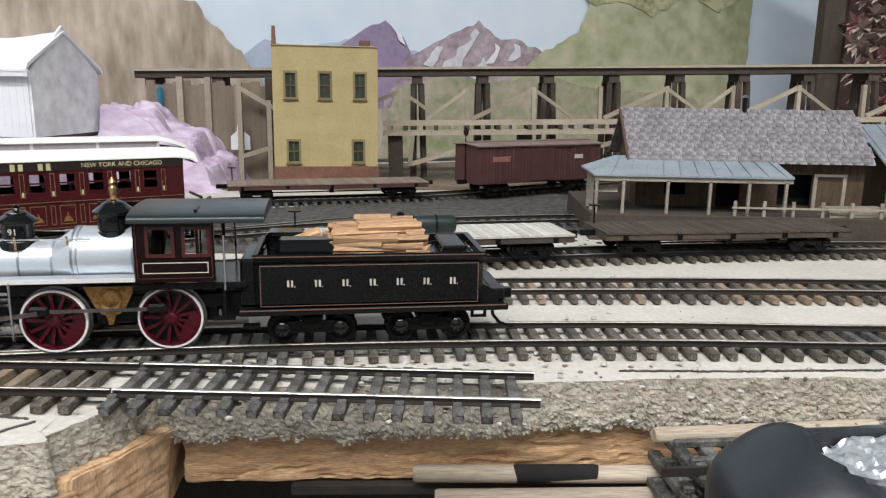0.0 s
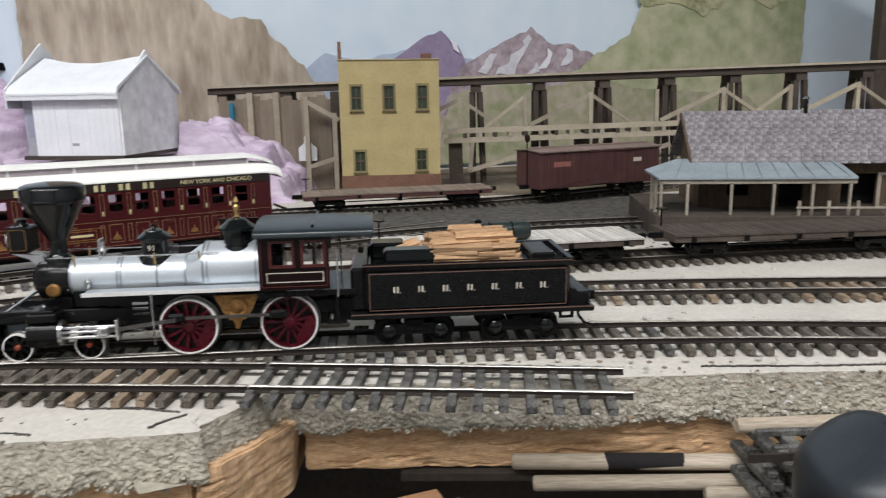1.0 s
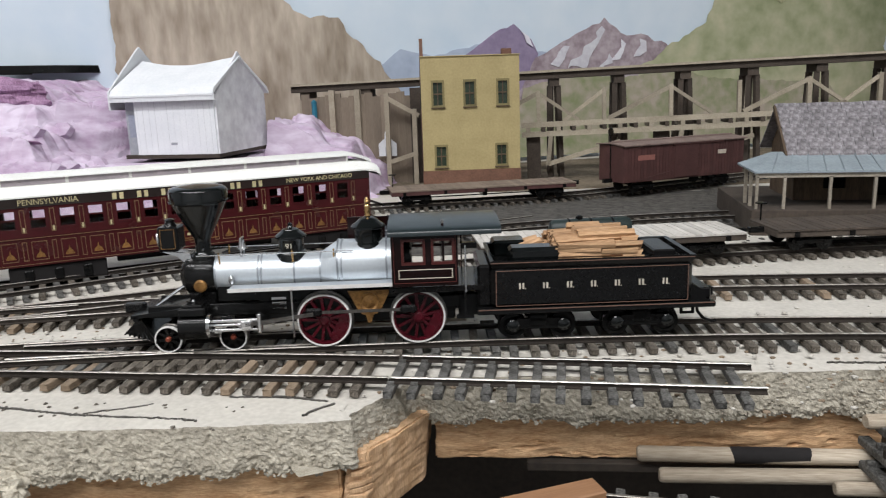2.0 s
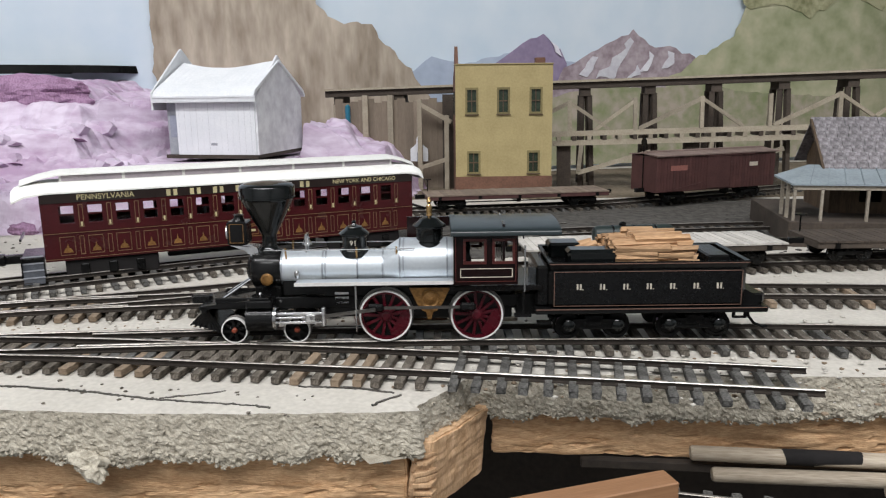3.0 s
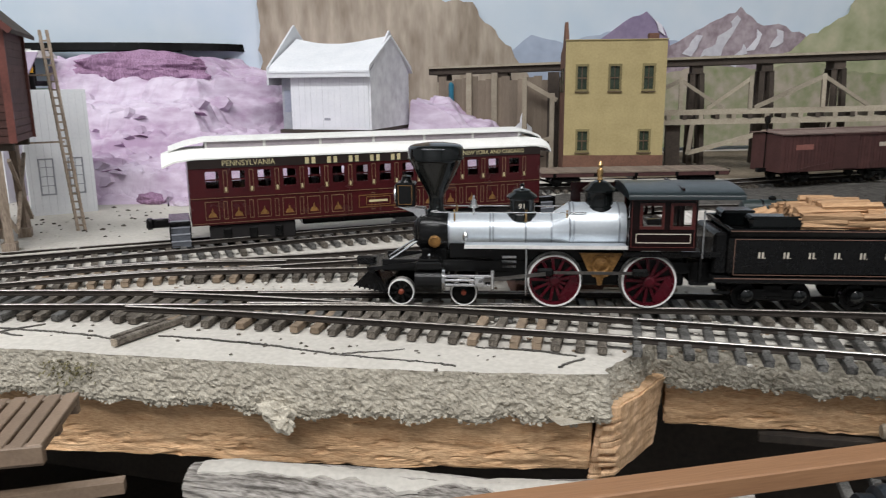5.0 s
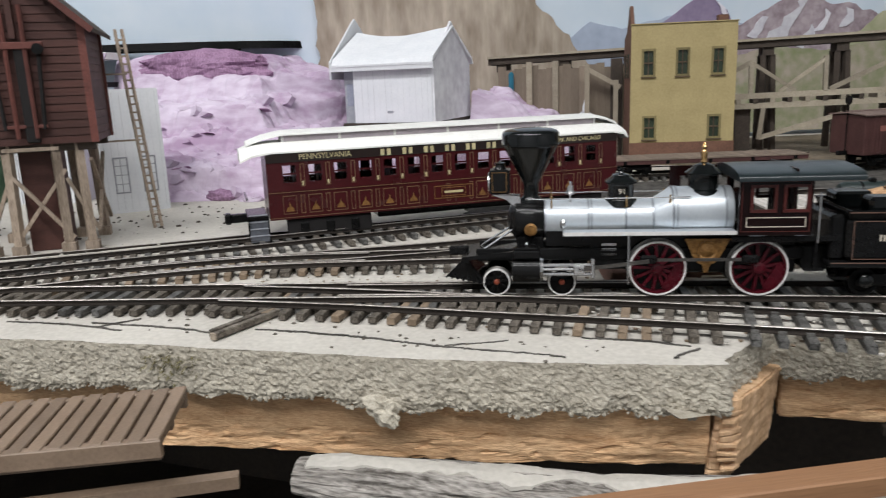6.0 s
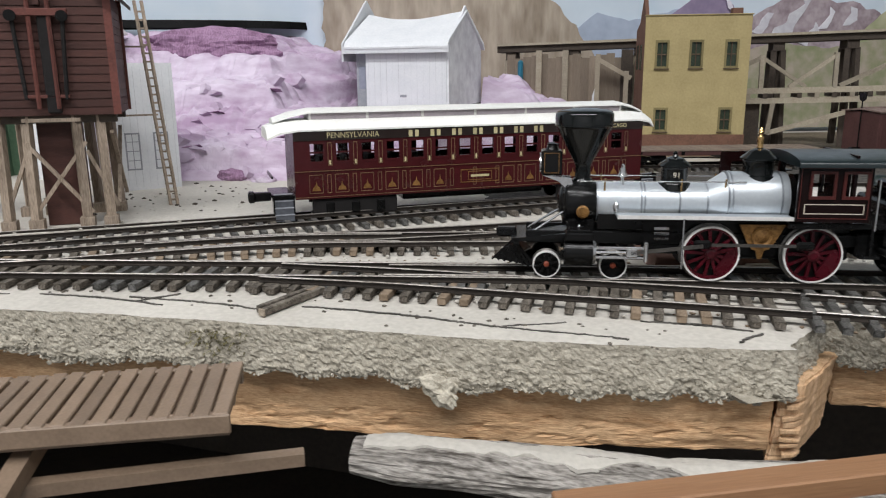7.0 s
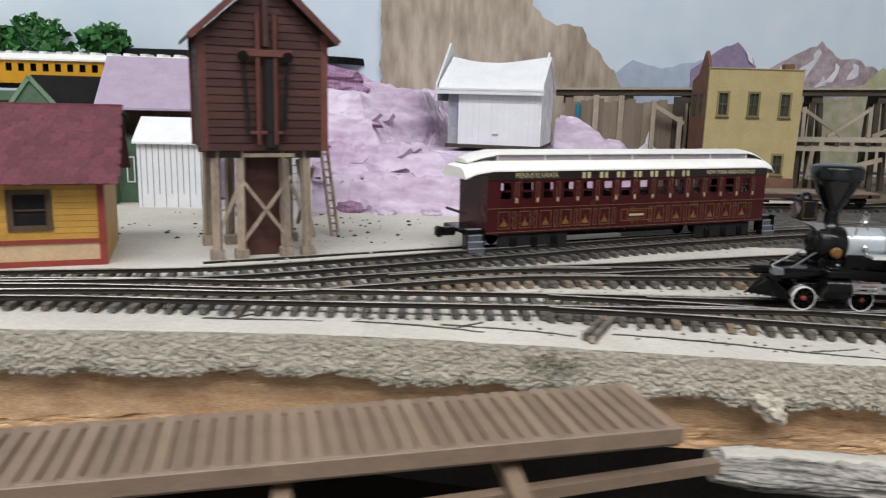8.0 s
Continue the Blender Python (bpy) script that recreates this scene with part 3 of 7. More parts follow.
def locomotive(x, y, rz):
    e = thing("steam_locomotive", x, y, 0, rz, "black and silver model steam locomotive with crimson wheels", "locomotive")
    NEAR = -1.02
    for s in (-1, 1):
        for wx in (-2.98, 0.0):
            wheel(e, wx, 0.86, s * 1.0, WHEELRED, 13, WHEELRED)
        for wx in (-7.94, -5.89):
            wheel(e, wx, 0.43, s * 0.98, BLACK, 8, HUBRED)
    for wx in (-2.98, 0.0, -7.94, -5.89):
        part("axle", rod(B(), (wx, -0.9, 0.86 if wx > -4 else 0.43), (wx, 0.9, 0.86 if wx > -4 else 0.43), 0.1), BLACK, e)
    for s in (-1, 1):
        f = part("side_frame", box(B(), -8.6, 1.9, s * 0.62 - 0.06, s * 0.62 + 0.06, 1.05, 1.45, 0.03), BLACK, e)
        part("frame_plate", box(B(), -5.0, -0.2, s * 0.55 - 0.05, s * 0.55 + 0.05, 0.75, 1.95), BLACK, e)
        # cylinder with its steam chest
        c = part("cylinder", rod(B(), (-7.42, s * 1.15, 0.9), (-6.56, s * 1.15, 0.9), 0.42, n=24), BLACK, e, smooth=True)
        part("cylinder_cover", rod(B(), (-6.58, s * 1.15, 0.9), (-6.47, s * 1.15, 0.9), 0.40, 0.36, 24), CHROME, c, "bright rear cover")
        part("steam_chest", box(B(), -7.4, -6.55, s * 1.15 - 0.36, s * 1.15 + 0.36, 1.28, 1.56, 0.05), BLACK, c)
        part("chest_cap", box(B(), -7.3, -6.65, s * 1.15 - 0.28, s * 1.15 + 0.28, 1.55, 1.64, 0.03), BLACK, c)
        part("oil_cup", lathe(B(), (-6.98, s * 1.15, 1.62), [(0.03, 0), (0.05, 0.08), (0.02, 0.14)], 10), CHROME, c)
        g = part("crosshead_guide", box(B(), -6.5, -4.95, s * 1.2 - 0.06, s * 1.2 + 0.06, 1.0, 1.09, 0.02), CHROME, e, "bright steel guide bar")
        part("crosshead_guide", box(B(), -6.5, -4.95, s * 1.2 - 0.06, s * 1.2 + 0.06, 0.70, 0.79, 0.02), CHROME, e, "bright steel guide bar")
        part("guide_yoke", box(B(), -5.02, -4.9, s * 1.2 - 0.12, s * 1.2 + 0.12, 0.62, 1.25, 0.03), CHROME, e, "bright steel yoke")
        part("piston_rod", rod(B(), (-6.5, s * 1.2, 0.9), (-5.4, s * 1.2, 0.9), 0.05), CHROME, e)
        part("crosshead", box(B(), -5.55, -5.2, s * 1.2 - 0.1, s * 1.2 + 0.1, 0.76, 1.04, 0.03), CHROME, e)
        part("main_rod", bar(B(), (-5.4, s * 1.27, 0.9), (-3.28, s * 1.27, 1.16), 0.06, 0.11), STEELDARK, e, "oily dark main rod")
        r2 = part("coupling_rod", bar(B(), (-3.4, s * 1.14, 1.17), (-0.2, s * 1.14, 1.17), 0.05, 0.09), STEELDARK, e, "oily dark coupling rod")
        for px in (-3.28, -0.3):
            part("crank_pin", box(B(), px - 0.27, px + 0.27, s * 1.16 - 0.07, s * 1.16 + 0.07, 1.04, 1.32, 0.07), BLACK, r2)
        part("running_board", box(B(), -5.85, -0.75, s * 1.0 - 0.28, s * 1.0 + 0.28, 1.96, 2.06, 0.02), SILVER, e, "silver running board")
        part("running_board_lip", box(B(), -5.85, -0.75, s * 1.29 - 0.02, s * 1.29 + 0.02, 1.97, 2.08), TYREWHITE, e, "white painted edge strip")
        part("handrail", rod(B(), (-6.9, s * 0.66, 3.02), (-2.0, s * 0.66, 3.02), 0.02, n=8), CHROME, e, "thin bright handrail")
        for hx in (-6.2, -3.9, -2.6):
            part("handrail_stanchion", rod(B(), (hx, s * 0.6, 2.72), (hx, s * 0.66, 3.1), 0.03, n=8), BRASS, e)
        part("medallion", lathe(B(), (-6.85, 0, 2.06), [(0.2, s * 0.62), (0.2, s * 0.72), (0.14, s * 0.75), (0.13, s * 0.73), (0.02, s * 0.74)], 20, "y"), GOLD, e, "gold medallion on the smokebox")
        part("check_valve", lathe(B(), (-5.85, s * 0.72, 2.1), [(0.06, 0), (0.09, 0.1), (0.09, 0.2), (0.04, 0.28)], 12), CHROME, e)
        part("feed_pipe", rod(B(), (-3.9, s * 1.31, 0.45), (-3.9, s * 1.31, 2.0), 0.03, n=8), CHROME, e, "thin steel pipe")
        part("brace_rod", rod(B(), (-7.15, s * 0.35, 2.2), (-8.6, s * 0.6, 1.25), 0.035, n=8), CHROME, e, "slanting steel brace")
        # gilded shield between the driving wheels
        pts = [(-2.2, 1.78), (-0.86, 1.78), (-1.0, 1.5), (-1.12, 1.25), (-1.3, 1.02), (-1.42, 0.98), (-1.5, 0.72), (-1.6, 0.72), (-1.66, 0.98), (-1.78, 1.02), (-1.95, 1.25), (-2.06, 1.5)]
        sh = part("ornament_shield", slab(B(), pts, s * 0.9, s * 0.98), GOLD, e, "gilded ornamental shield")
        part("shield_boss", lathe(B(), (-1.53, 0, 1.42), [(0.3, s * 0.97), (0.3, s * 1.03), (0.22, s * 1.0), (0.05, s * 1.05)], 20, "y"), GOLD, sh)
        part("wheel_splash_plate", box(B(), -4.0, 0.9, s * 0.72 - 0.04, s * 0.72 + 0.04, 1.75, 1.92), BLACK, e)
    # boiler: straight barrel, slanted course and tall firebox course
    n = 44
    courses = ((-6.43, 0.60, 2.30), (-3.05, 0.60, 2.30), (-2.5, 0.80, 2.46), (-0.72, 0.80, 2.46))
    boiler = None
    for (xa, ra, za), (xb, rb, zb), name in zip(courses, courses[1:], ("boiler", "taper_course", "firebox_course")):
        bm = B()
        front, back = [[bm.verts.new((bx, r * math.cos(2 * math.pi * i / n), cz + r * math.sin(2 * math.pi * i / n))) for i in range(n)] for bx, r, cz in ((xa, ra, za), (xb, rb, zb))]
        for i in range(n):
            bm.faces.new((front[i], front[(i + 1) % n], back[(i + 1) % n], back[i]))
        bm.faces.new(front)
        bm.faces.new(back)
        course = part(name, bm, SILVER, boiler or e, "brushed silver boiler jacket", True)
        boiler = boiler or course
    for bx, r, cz in ((-6.40, 0.605, 2.30), (-5.05, 0.602, 2.30), (-4.95, 0.602, 2.30), (-3.9, 0.602, 2.30), (-3.07, 0.602, 2.30), (-2.5, 0.802, 2.46), (-2.38, 0.802, 2.46), (-0.95, 0.802, 2.46)):
        part("boiler_band", lathe(B(), (bx, 0, cz), [(r, -0.03), (r + 0.02, -0.022), (r + 0.02, 0.022), (r, 0.03)], 40, "x"), BANDGREY, boiler, "raised silver band", True)
    sb = part("smokebox", lathe(B(), (0, 0, 2.28), [(0.5, -7.45), (0.62, -7.36), (0.66, -7.30), (0.66, -6.46), (0.63, -6.42)], 36, "x"), BLACK, e, "black smokebox", True)
    part("smokebox_door", lathe(B(), (0, 0, 2.28), [(0.1, -7.62), (0.3, -7.58), (0.46, -7.5), (0.5, -7.44)], 28, "x"), BLACK, sb, "", True)
    part("saddle", box(B(), -7.3, -6.45, -0.5, 0.5, 1.1, 1.8, 0.05), BLACK, e)
    part("ash_pan", box(B(), -2.6, 1.2, -0.5, 0.5, 0.6, 1.8, 0.05), BLACK, e)
    part("belly", box(B(), -6.4, -0.8, -0.5, 0.5, 1.45, 2.0, 0.04), BLACK, e)
    for k in range(3):
        part("guide_slat", box(B(), -4.65, -4.2, -0.68, -0.6, 1.2 + k * 0.16, 1.28 + k * 0.16), CHROME, e)
    # stack, domes, bell, headlight
    st = part("smokestack", lathe(B(), (-6.84, 0, 2.85), [(0.36, 0), (0.34, 0.1), (0.25, 0.2), (0.24, 0.55), (0.28, 0.66), (0.84, 1.74), (0.86, 1.80), (0.90, 1.83), (0.90, 2.18), (0.84, 2.26), (0.7, 2.31), (0.3, 2.36), (0.05, 2.37)], 36), STACKBLACK, e, "glossy black funnel-shaped smokestack", True)
    part("stack_band", lathe(B(), (-6.84, 0, 2.85), [(0.88, 1.80), (0.915, 1.82), (0.915, 1.86), (0.88, 1.88)], 36), STACKBLACK, st, "", True)
    d1 = part("sand_dome", lathe(B(), (-4.02, 0, 2.84), [(0.52, -0.14), (0.50, 0.05), (0.45, 0.12), (0.40, 0.14), (0.40, 0.50), (0.42, 0.54), (0.50, 0.57), (0.50, 0.61), (0.46, 0.66), (0.32, 0.76), (0.30, 0.77), (0.26, 0.83), (0.10, 0.88), (0.06, 0.94), (0.08, 0.99), (0.02, 1.04)], 32), STACKBLACK, e, "black sand dome", True)
    words("91", 0.24, d1, (-4.02, -0.415, 3.1), LETTERGREY)
    d2 = part("steam_dome", lathe(B(), (-1.52, 0, 3.02), [(0.58, -0.14), (0.56, 0.06), (0.53, 0.14), (0.46, 0.17), (0.45, 0.22), (0.45, 0.56), (0.47, 0.60), (0.56, 0.63), (0.56, 0.67), (0.50, 0.72), (0.36, 0.82), (0.34, 0.84), (0.31, 0.88), (0.14, 0.96)], 32), STACKBLACK, e, "black steam dome", True)
    part("whistle", lathe(B(), (-1.52, 0, 3.95), [(0.07, 0), (0.10, 0.06), (0.08, 0.12), (0.10, 0.2), (0.10, 0.36), (0.06, 0.4), (0.05, 0.44), (0.09, 0.52), (0.03, 0.66)], 14), BRASS, d2, "polished brass whistle", True)
    bl = part("bell", lathe(B(), (-5.6, 0, 3.08), [(0.17, 0.0), (0.15, 0.05), (0.10, 0.14), (0.09, 0.24), (0.03, 0.28)], 16), CHROME, e, "bright bell", True)
    for s in (-1, 1):
        part("bell_bracket", bar(B(), (-5.6, s * 0.22, 2.85), (-5.6, s * 0.16, 3.42), 0.05), CHROME, bl)
    part("bell_yoke", bar(B(), (-5.6, -0.2, 3.42), (-5.6, 0.2, 3.42), 0.06), CHROME, bl)
    hl = part("headlight", box(B(), -8.15, -7.5, -0.36, 0.36, 3.14, 3.92, 0.05), BLACK, e, "black box headlight with gold lining")
    part("lining", strip(B(), -8.06, -7.6, 3.22, 3.85, -0.362, 0.015), GOLD, hl)
    part("headlight_vent", lathe(B(), (-7.82, 0, 3.92), [(0.22, 0), (0.16, 0.08), (0.14, 0.16), (0.17, 0.19), (0.02, 0.24)], 16), BLACK, hl, "", True)
    part("lens", lathe(B(), (0, 0, 3.52), [(0.30, -8.2), (0.30, -8.14)], 20, "x"), CHROME, hl)
    part("headlight_bracket", slab(B(), [(-8.1, 3.14), (-7.2, 3.05), (-7.15, 2.75), (-7.35, 2.72), (-7.6, 2.95)], -0.3, -0.22), CHROME, e, "bright scrolled bracket")
    part("headlight_bracket", slab(B(), [(-8.1, 3.14), (-7.2, 3.05), (-7.15, 2.75), (-7.35, 2.72), (-7.6, 2.95)], 0.22, 0.3), CHROME, e, "bright scrolled bracket")
    # front deck and cowcatcher
    part("front_deck", slab(B(), [(-9.05, 1.12), (-7.3, 1.30), (-7.3, 1.42), (-9.05, 1.24)], -0.95, 0.95), BLACK, e)
    part("buffer_beam", box(B(), -9.0, -8.8, -0.95, 0.95, 1.02, 1.24, 0.03), BLACK, e)
    bm = B()
    vs = [bm.verts.new(q) for q in ((-8.9, -0.5, 1.06), (-8.9, 0.5, 1.06), (-8.25, 0.98, 0.36), (-9.66, 0, 0.36), (-8.25, -0.98, 0.36))]
    for f in ((0, 1, 3), (1, 2, 3), (0, 3, 4), (2, 4, 3), (0, 4, 2, 1)):
        bm.faces.new([vs[i] for i in f])
    pil = part("cowcatcher", bm, BLACK, e, "slatted black cowcatcher")
    for k in range(15):
        f = -1 + 2 * k / 14
        part("cowcatcher_slat", bar(B(), (-8.93, f * 0.5, 1.07), (-8.28 - 1.41 * (1 - abs(f)), f * 1.0, 0.33), 0.06), BLACK, pil)
    part("draw_head", box(B(), -9.55, -8.9, -0.16, 0.16, 1.12, 1.42, 0.05), BLACK, e, "black coupler knuckle")
    # cab
    cab = part("cab", pierced(B(), -0.76, 1.29, 1.96, 3.75, -1.38, -1.30, [(-0.42, 0.26, 2.68, 3.42), (0.5, 1.16, 2.68, 3.42)]), CABRED, e, "oxblood cab with framed windows")
    part("cab_side", pierced(B(), -0.76, 1.29, 1.96, 3.75, 1.30, 1.38, [(-0.42, 0.26, 2.68, 3.42), (0.5, 1.16, 2.68, 3.42)]), CABRED, cab)
    part("cab_front", pierced(B(), -1.30, 1.30, 1.9, 3.9, -0.88, -0.80, [(-1.1, -0.86, 2.5, 3.5), (0.86, 1.1, 2.5, 3.5)]), CABRED, cab).rotation_euler = (0, 0, radians(90))
    cab.children[-1].location = (-1.56 * CM, 0, 0)
    for w0, w1 in ((-0.42, 0.26), (0.5, 1.16)):
        fr = part("window_frame", pierced(B(), w0 - 0.03, w1 + 0.03, 2.64, 3.46, -1.42, -1.37, [(w0 + 0.05, w1 - 0.05, 2.73, 3.38)]), FRAMERED, cab, "red window frame")
        part("window_frame", pierced(B(), w0 - 0.06, w1 + 0.06, 2.62, 3.46, 1.37, 1.42, [(w0 + 0.04, w1 - 0.04, 2.72, 3.38)]), FRAMERED, cab, "red window frame")
    part("lining", strip(B(), -0.55, 1.12, 2.2, 2.5, -1.382, 0.025), LETTERGREY, cab)
    part("lining", strip(B(), -0.7, 1.23, 2.06, 3.56, -1.382, 0.022), FRAMERED, cab)
    part("cab_floor", box(B(), -0.88, 2.1, -1.25, 1.25, 1.72, 1.9, 0.02), BLACK, cab)
    bm = B()
    arch = [(1.6 * math.sin(a), 3.68 + 0.24 * math.cos(a)) for a in [radians(-90 + 12 * k) for k in range(16)]] + [(1.6, 3.58), (-1.6, 3.58)]
    slab(bm, arch, -0.84, 2.62, "yz")
    part("cab_roof", bm, ROOFBLACK, cab, "slate black arched cab roof", True)
    part("backhead", lathe(B(), (0, 0, 2.5), [(0.7, -0.5), (0.7, -0.2), (0.5, -0.15)], 24, "x"), BLACK, cab)
    for s in (-1, 1):
        part("cab_handrail", rod(B(), (1.52, s * 1.3, 1.7), (1.52, s * 1.3, 3.2), 0.03, n=8), CHROME, cab)
        part("cab_step", box(B(), 1.2, 1.75, s * 1.2 - 0.12, s * 1.2 + 0.12, 0.85, 0.93), BLACK, e)
        part("step_hanger", box(B(), 1.45, 1.52, s * 1.2 - 0.1, s * 1.2 + 0.1, 0.9, 1.75), BLACK, e)
    part("drag_beam", box(B(), 1.3, 2.1, -0.7, 0.7, 0.75, 1.5, 0.05), BLACK, e)
    return e


def bogie(parent, x):
    b = part("truck", box(B(), x - 1.05, x + 1.05, -1.12, -0.98, 0.35, 0.5, 0.03), BLACK, parent, "black sprung truck")
    part("side_bar", bar(B(), (x - 0.8, -1.06, 0.55), (x + 0.8, -1.06, 0.55), 0.12, 0.14), BLACK, b)
    part("side_bar", bar(B(), (x - 0.8, 1.06, 0.55), (x + 0.8, 1.06, 0.55), 0.12, 0.3), BLACK, b)
    part("bolster", box(B(), x - 0.3, x + 0.3, -1.15, 1.15, 0.45, 0.85, 0.04), BLACK, b)
    for wx in (x - 0.8, x + 0.8):
        part("axle_box", lathe(B(), (wx, 0, 0.5), [(0.2, -1.0), (0.2, -1.2), (0.12, -1.26)], 16, "y"), STACKBLACK, b, "", True)
        for s in (-1, 1):
            part("wheel", lathe(B(), (wx, 0, 0.42), [(0.47, s * 0.7), (0.42, s * 0.74), (0.42, s * 0.95), (0.3, s * 0.95), (0.28, s * 0.9), (0.1, s * 0.9)], 28, "y"), BLACK, b, "", True)
    for k in (-0.45, 0, 0.45):
        part("leaf_spring", bar(B(), (x + k - 0.22, -1.1, 0.66), (x + k + 0.22, -1.1, 0.66), 0.1, 0.1), BLACK, b)


def tender(x, y, rz):
    e = thing("tender", x, y, 0, rz, "black tender with cream lettering and a firewood load behind the locomotive", "tender")
    part("frame", box(B(), 1.85, 9.35, -1.42, 1.42, 0.95, 1.14, 0.04), BLACK, e)
    part("frame_lining", box(B(), 1.9, 9.3, -1.432, -1.421, 1.1, 1.13), LINING, e)
    t = part("tank", box(B(), 2.3, 8.6, -1.4, 1.4, 1.14, 2.45, 0.14), BLACK, e, "black water tank")
    bm = B()
    prof = [(2.35, 8.55, 1.34, 2.40), (2.28, 8.64, 1.46, 2.62), (2.28, 8.64, 1.46, 2.68)]
    rings = [[bm.verts.new(c) for c in ((a, -w, z), (b, -w, z), (b, w, z), (a, w, z))] for a, b, w, z in prof]
    inn = [bm.verts.new(c) for c in ((2.4, -1.34, 2.66), (8.5, -1.34, 2.66), (8.5, 1.34, 2.66), (2.4, 1.34, 2.66))]
    low = [bm.verts.new((v.co.x, v.co.y, 2.47)) for v in inn]
    rings += [inn, low]
    for a, b in zip(rings, rings[1:]):
        for i in range(4):
            bm.faces.new((a[i], a[(i + 1) % 4], b[(i + 1) % 4], b[i]))
    part("flared_rim", bm, BLACK, t, "flared black rim")
    part("lining", strip(B(), 2.45, 8.45, 1.22, 2.36, -1.402, 0.02), LINING, t)
    part("rim_lining", box(B(), 2.3, 8.62, -1.468, -1.461, 2.6, 2.63), LINING, t)
    # company initials, as plain cream bars
    for k in range(7):
        lx = 3.25 + k * 0.745
        part("lettering_bar", box(B(), lx - 0.08, lx - 0.025, -1.41, -1.402, 1.76, 1.95), LETTERGREY, t)
        part("lettering_bar", box(B(), lx + 0.025, lx + 0.08, -1.41, -1.402, 1.76, 1.95), LETTERGREY, t)
        part("lettering_bar", box(B(), lx + 0.11, lx + 0.14, -1.41, -1.402, 1.75, 1.78), LETTERGREY, t)
    part("deck_box", box(B(), 2.9, 4.5, -1.25, -0.5, 2.5, 3.02, 0.1), STACKBLACK, e, "black tool box")
    part("deck_box", box(B(), 2.5, 3.6, 0.3, 1.2, 2.4, 2.95, 0.08), STACKBLACK, e, "black tool box")
    part("rear_step", box(B(), 8.6, 9.3, -1.1, 1.1, 1.14, 1.5, 0.05), BLACK, e)
    part("rear_toolbox", slab(B(), [(8.55, 1.14), (9.1, 1.14), (9.1, 1.4), (8.6, 1.7)], -1.2, 1.2), BLACK, e)
    part("tank_hatch", box(B(), 7.5, 8.2, -0.9, 0.9, 2.45, 2.74, 0.05), BLACK, e)
    bogie(e, 3.8)
    bogie(e, 7.1)
    part("coupler", box(B(), 9.3, 9.75, -0.14, 0.14, 0.95, 1.25, 0.04), BLACK, e, "black coupler knuckle")
    bm = B()
    pts = [(9.05, 0.85), (9.1, 0.55), (9.3, 0.3), (9.6, 0.18), (9.75, 0.22)]
    for a, b in zip(pts, pts[1:]):
        rod(bm, (a[0], -0.5, a[1]), (b[0], -0.5, b[1]), 0.05, n=8)
    part("air_hose", bm, BLACK, e)
    part("hose_bracket", pierced(B(), 8.3, 8.75, 0.7, 0.95, -1.2, -1.1, [(8.38, 8.67, 0.76, 0.95)]), BLACK, e)
    part("steps", box(B(), 1.95, 2.4, -1.35, -1.0, 0.6, 0.66), BLACK, e)
    part("front_plate", box(B(), 1.9, 2.35, -1.15, 1.15, 1.14, 2.5, 0.08), BLACK, e)
    part("drawbar", box(B(), 1.2, 2.0, -0.2, 0.2, 0.85, 1.0), BLACK, e)
    return e


LOCO = (-9.85, 2.8, 11.0)
ang = radians(LOCO[2])
LX, LY = LOCO[0] - math.sin(ang) * 0.95, LOCO[1] + math.cos(ang) * 0.95
locomotive(LX, LY, LOCO[2])
tender(LX, LY, LOCO[2] - 0.5)


def firewood():
    e = thing("firewood_load", LX, LY, 0, LOCO[2] - 0.5, "stacked tan split firewood lying in the tender", "firewood")
    rnd = random.Random(4)
    for layer in range(6):
        rows = 11 if layer < 4 else 8
        for row in range(rows):
            x = 4.15 + rnd.uniform(0, 0.3) + 0.05 * layer + (0.6 if layer == 5 else 0)
            end = 7.15 - 0.04 * layer - rnd.uniform(0, 0.18) - (0.7 if layer == 5 and row % 3 else 0)
            while x < end - 0.3:
                ln = min(rnd.uniform(1.1, 2.3), end - x)
                bm = slab(B(), [(-0.125, -0.075), (0.12, -0.08), (0.13, 0.03), (0.02, 0.085), (-0.13, 0.05)], -ln / 2, ln / 2, "yz")
                for v in bm.verts:
                    v.co += Vector((rnd.uniform(-.05, .05), rnd.uniform(-.02, .02), rnd.uniform(-.02, .02)))
                o = part("log", bm, LOGTAN, e)
                o.location = ((x + ln / 2) * CM, (-1.14 + (row + (0 if rows == 11 else 1.4)) * 0.232 + rnd.uniform(-.03, .03)) * CM, (2.58 + layer * 0.142 + rnd.uniform(-.02, .02)) * CM)
                o.rotation_euler = (rnd.uniform(-.5, .5), rnd.uniform(-.04, .04), rnd.uniform(-.05, .05))
                x += ln + 0.02
    for k in range(5):
        o = part("log", rod(B(), (-0.35, 0, 0), (0.35, 0, 0), 0.13, 0.12, 9), LOGTAN, e)
        o.location = ((3.7 + 0.12 * (k % 2)) * CM, (-0.9 + 0.42 * k) * CM, (2.75 + 0.08 * (k % 3)) * CM)
        o.rotation_euler = (0, -0.25, 0.2 * (k % 3 - 1))

firewood()


# ---- painted backdrop ----
WALL_U = Vector((math.cos(radians(24.7)), math.sin(radians(24.7))))
WALL_O = Vector((-1.2, 69.2))


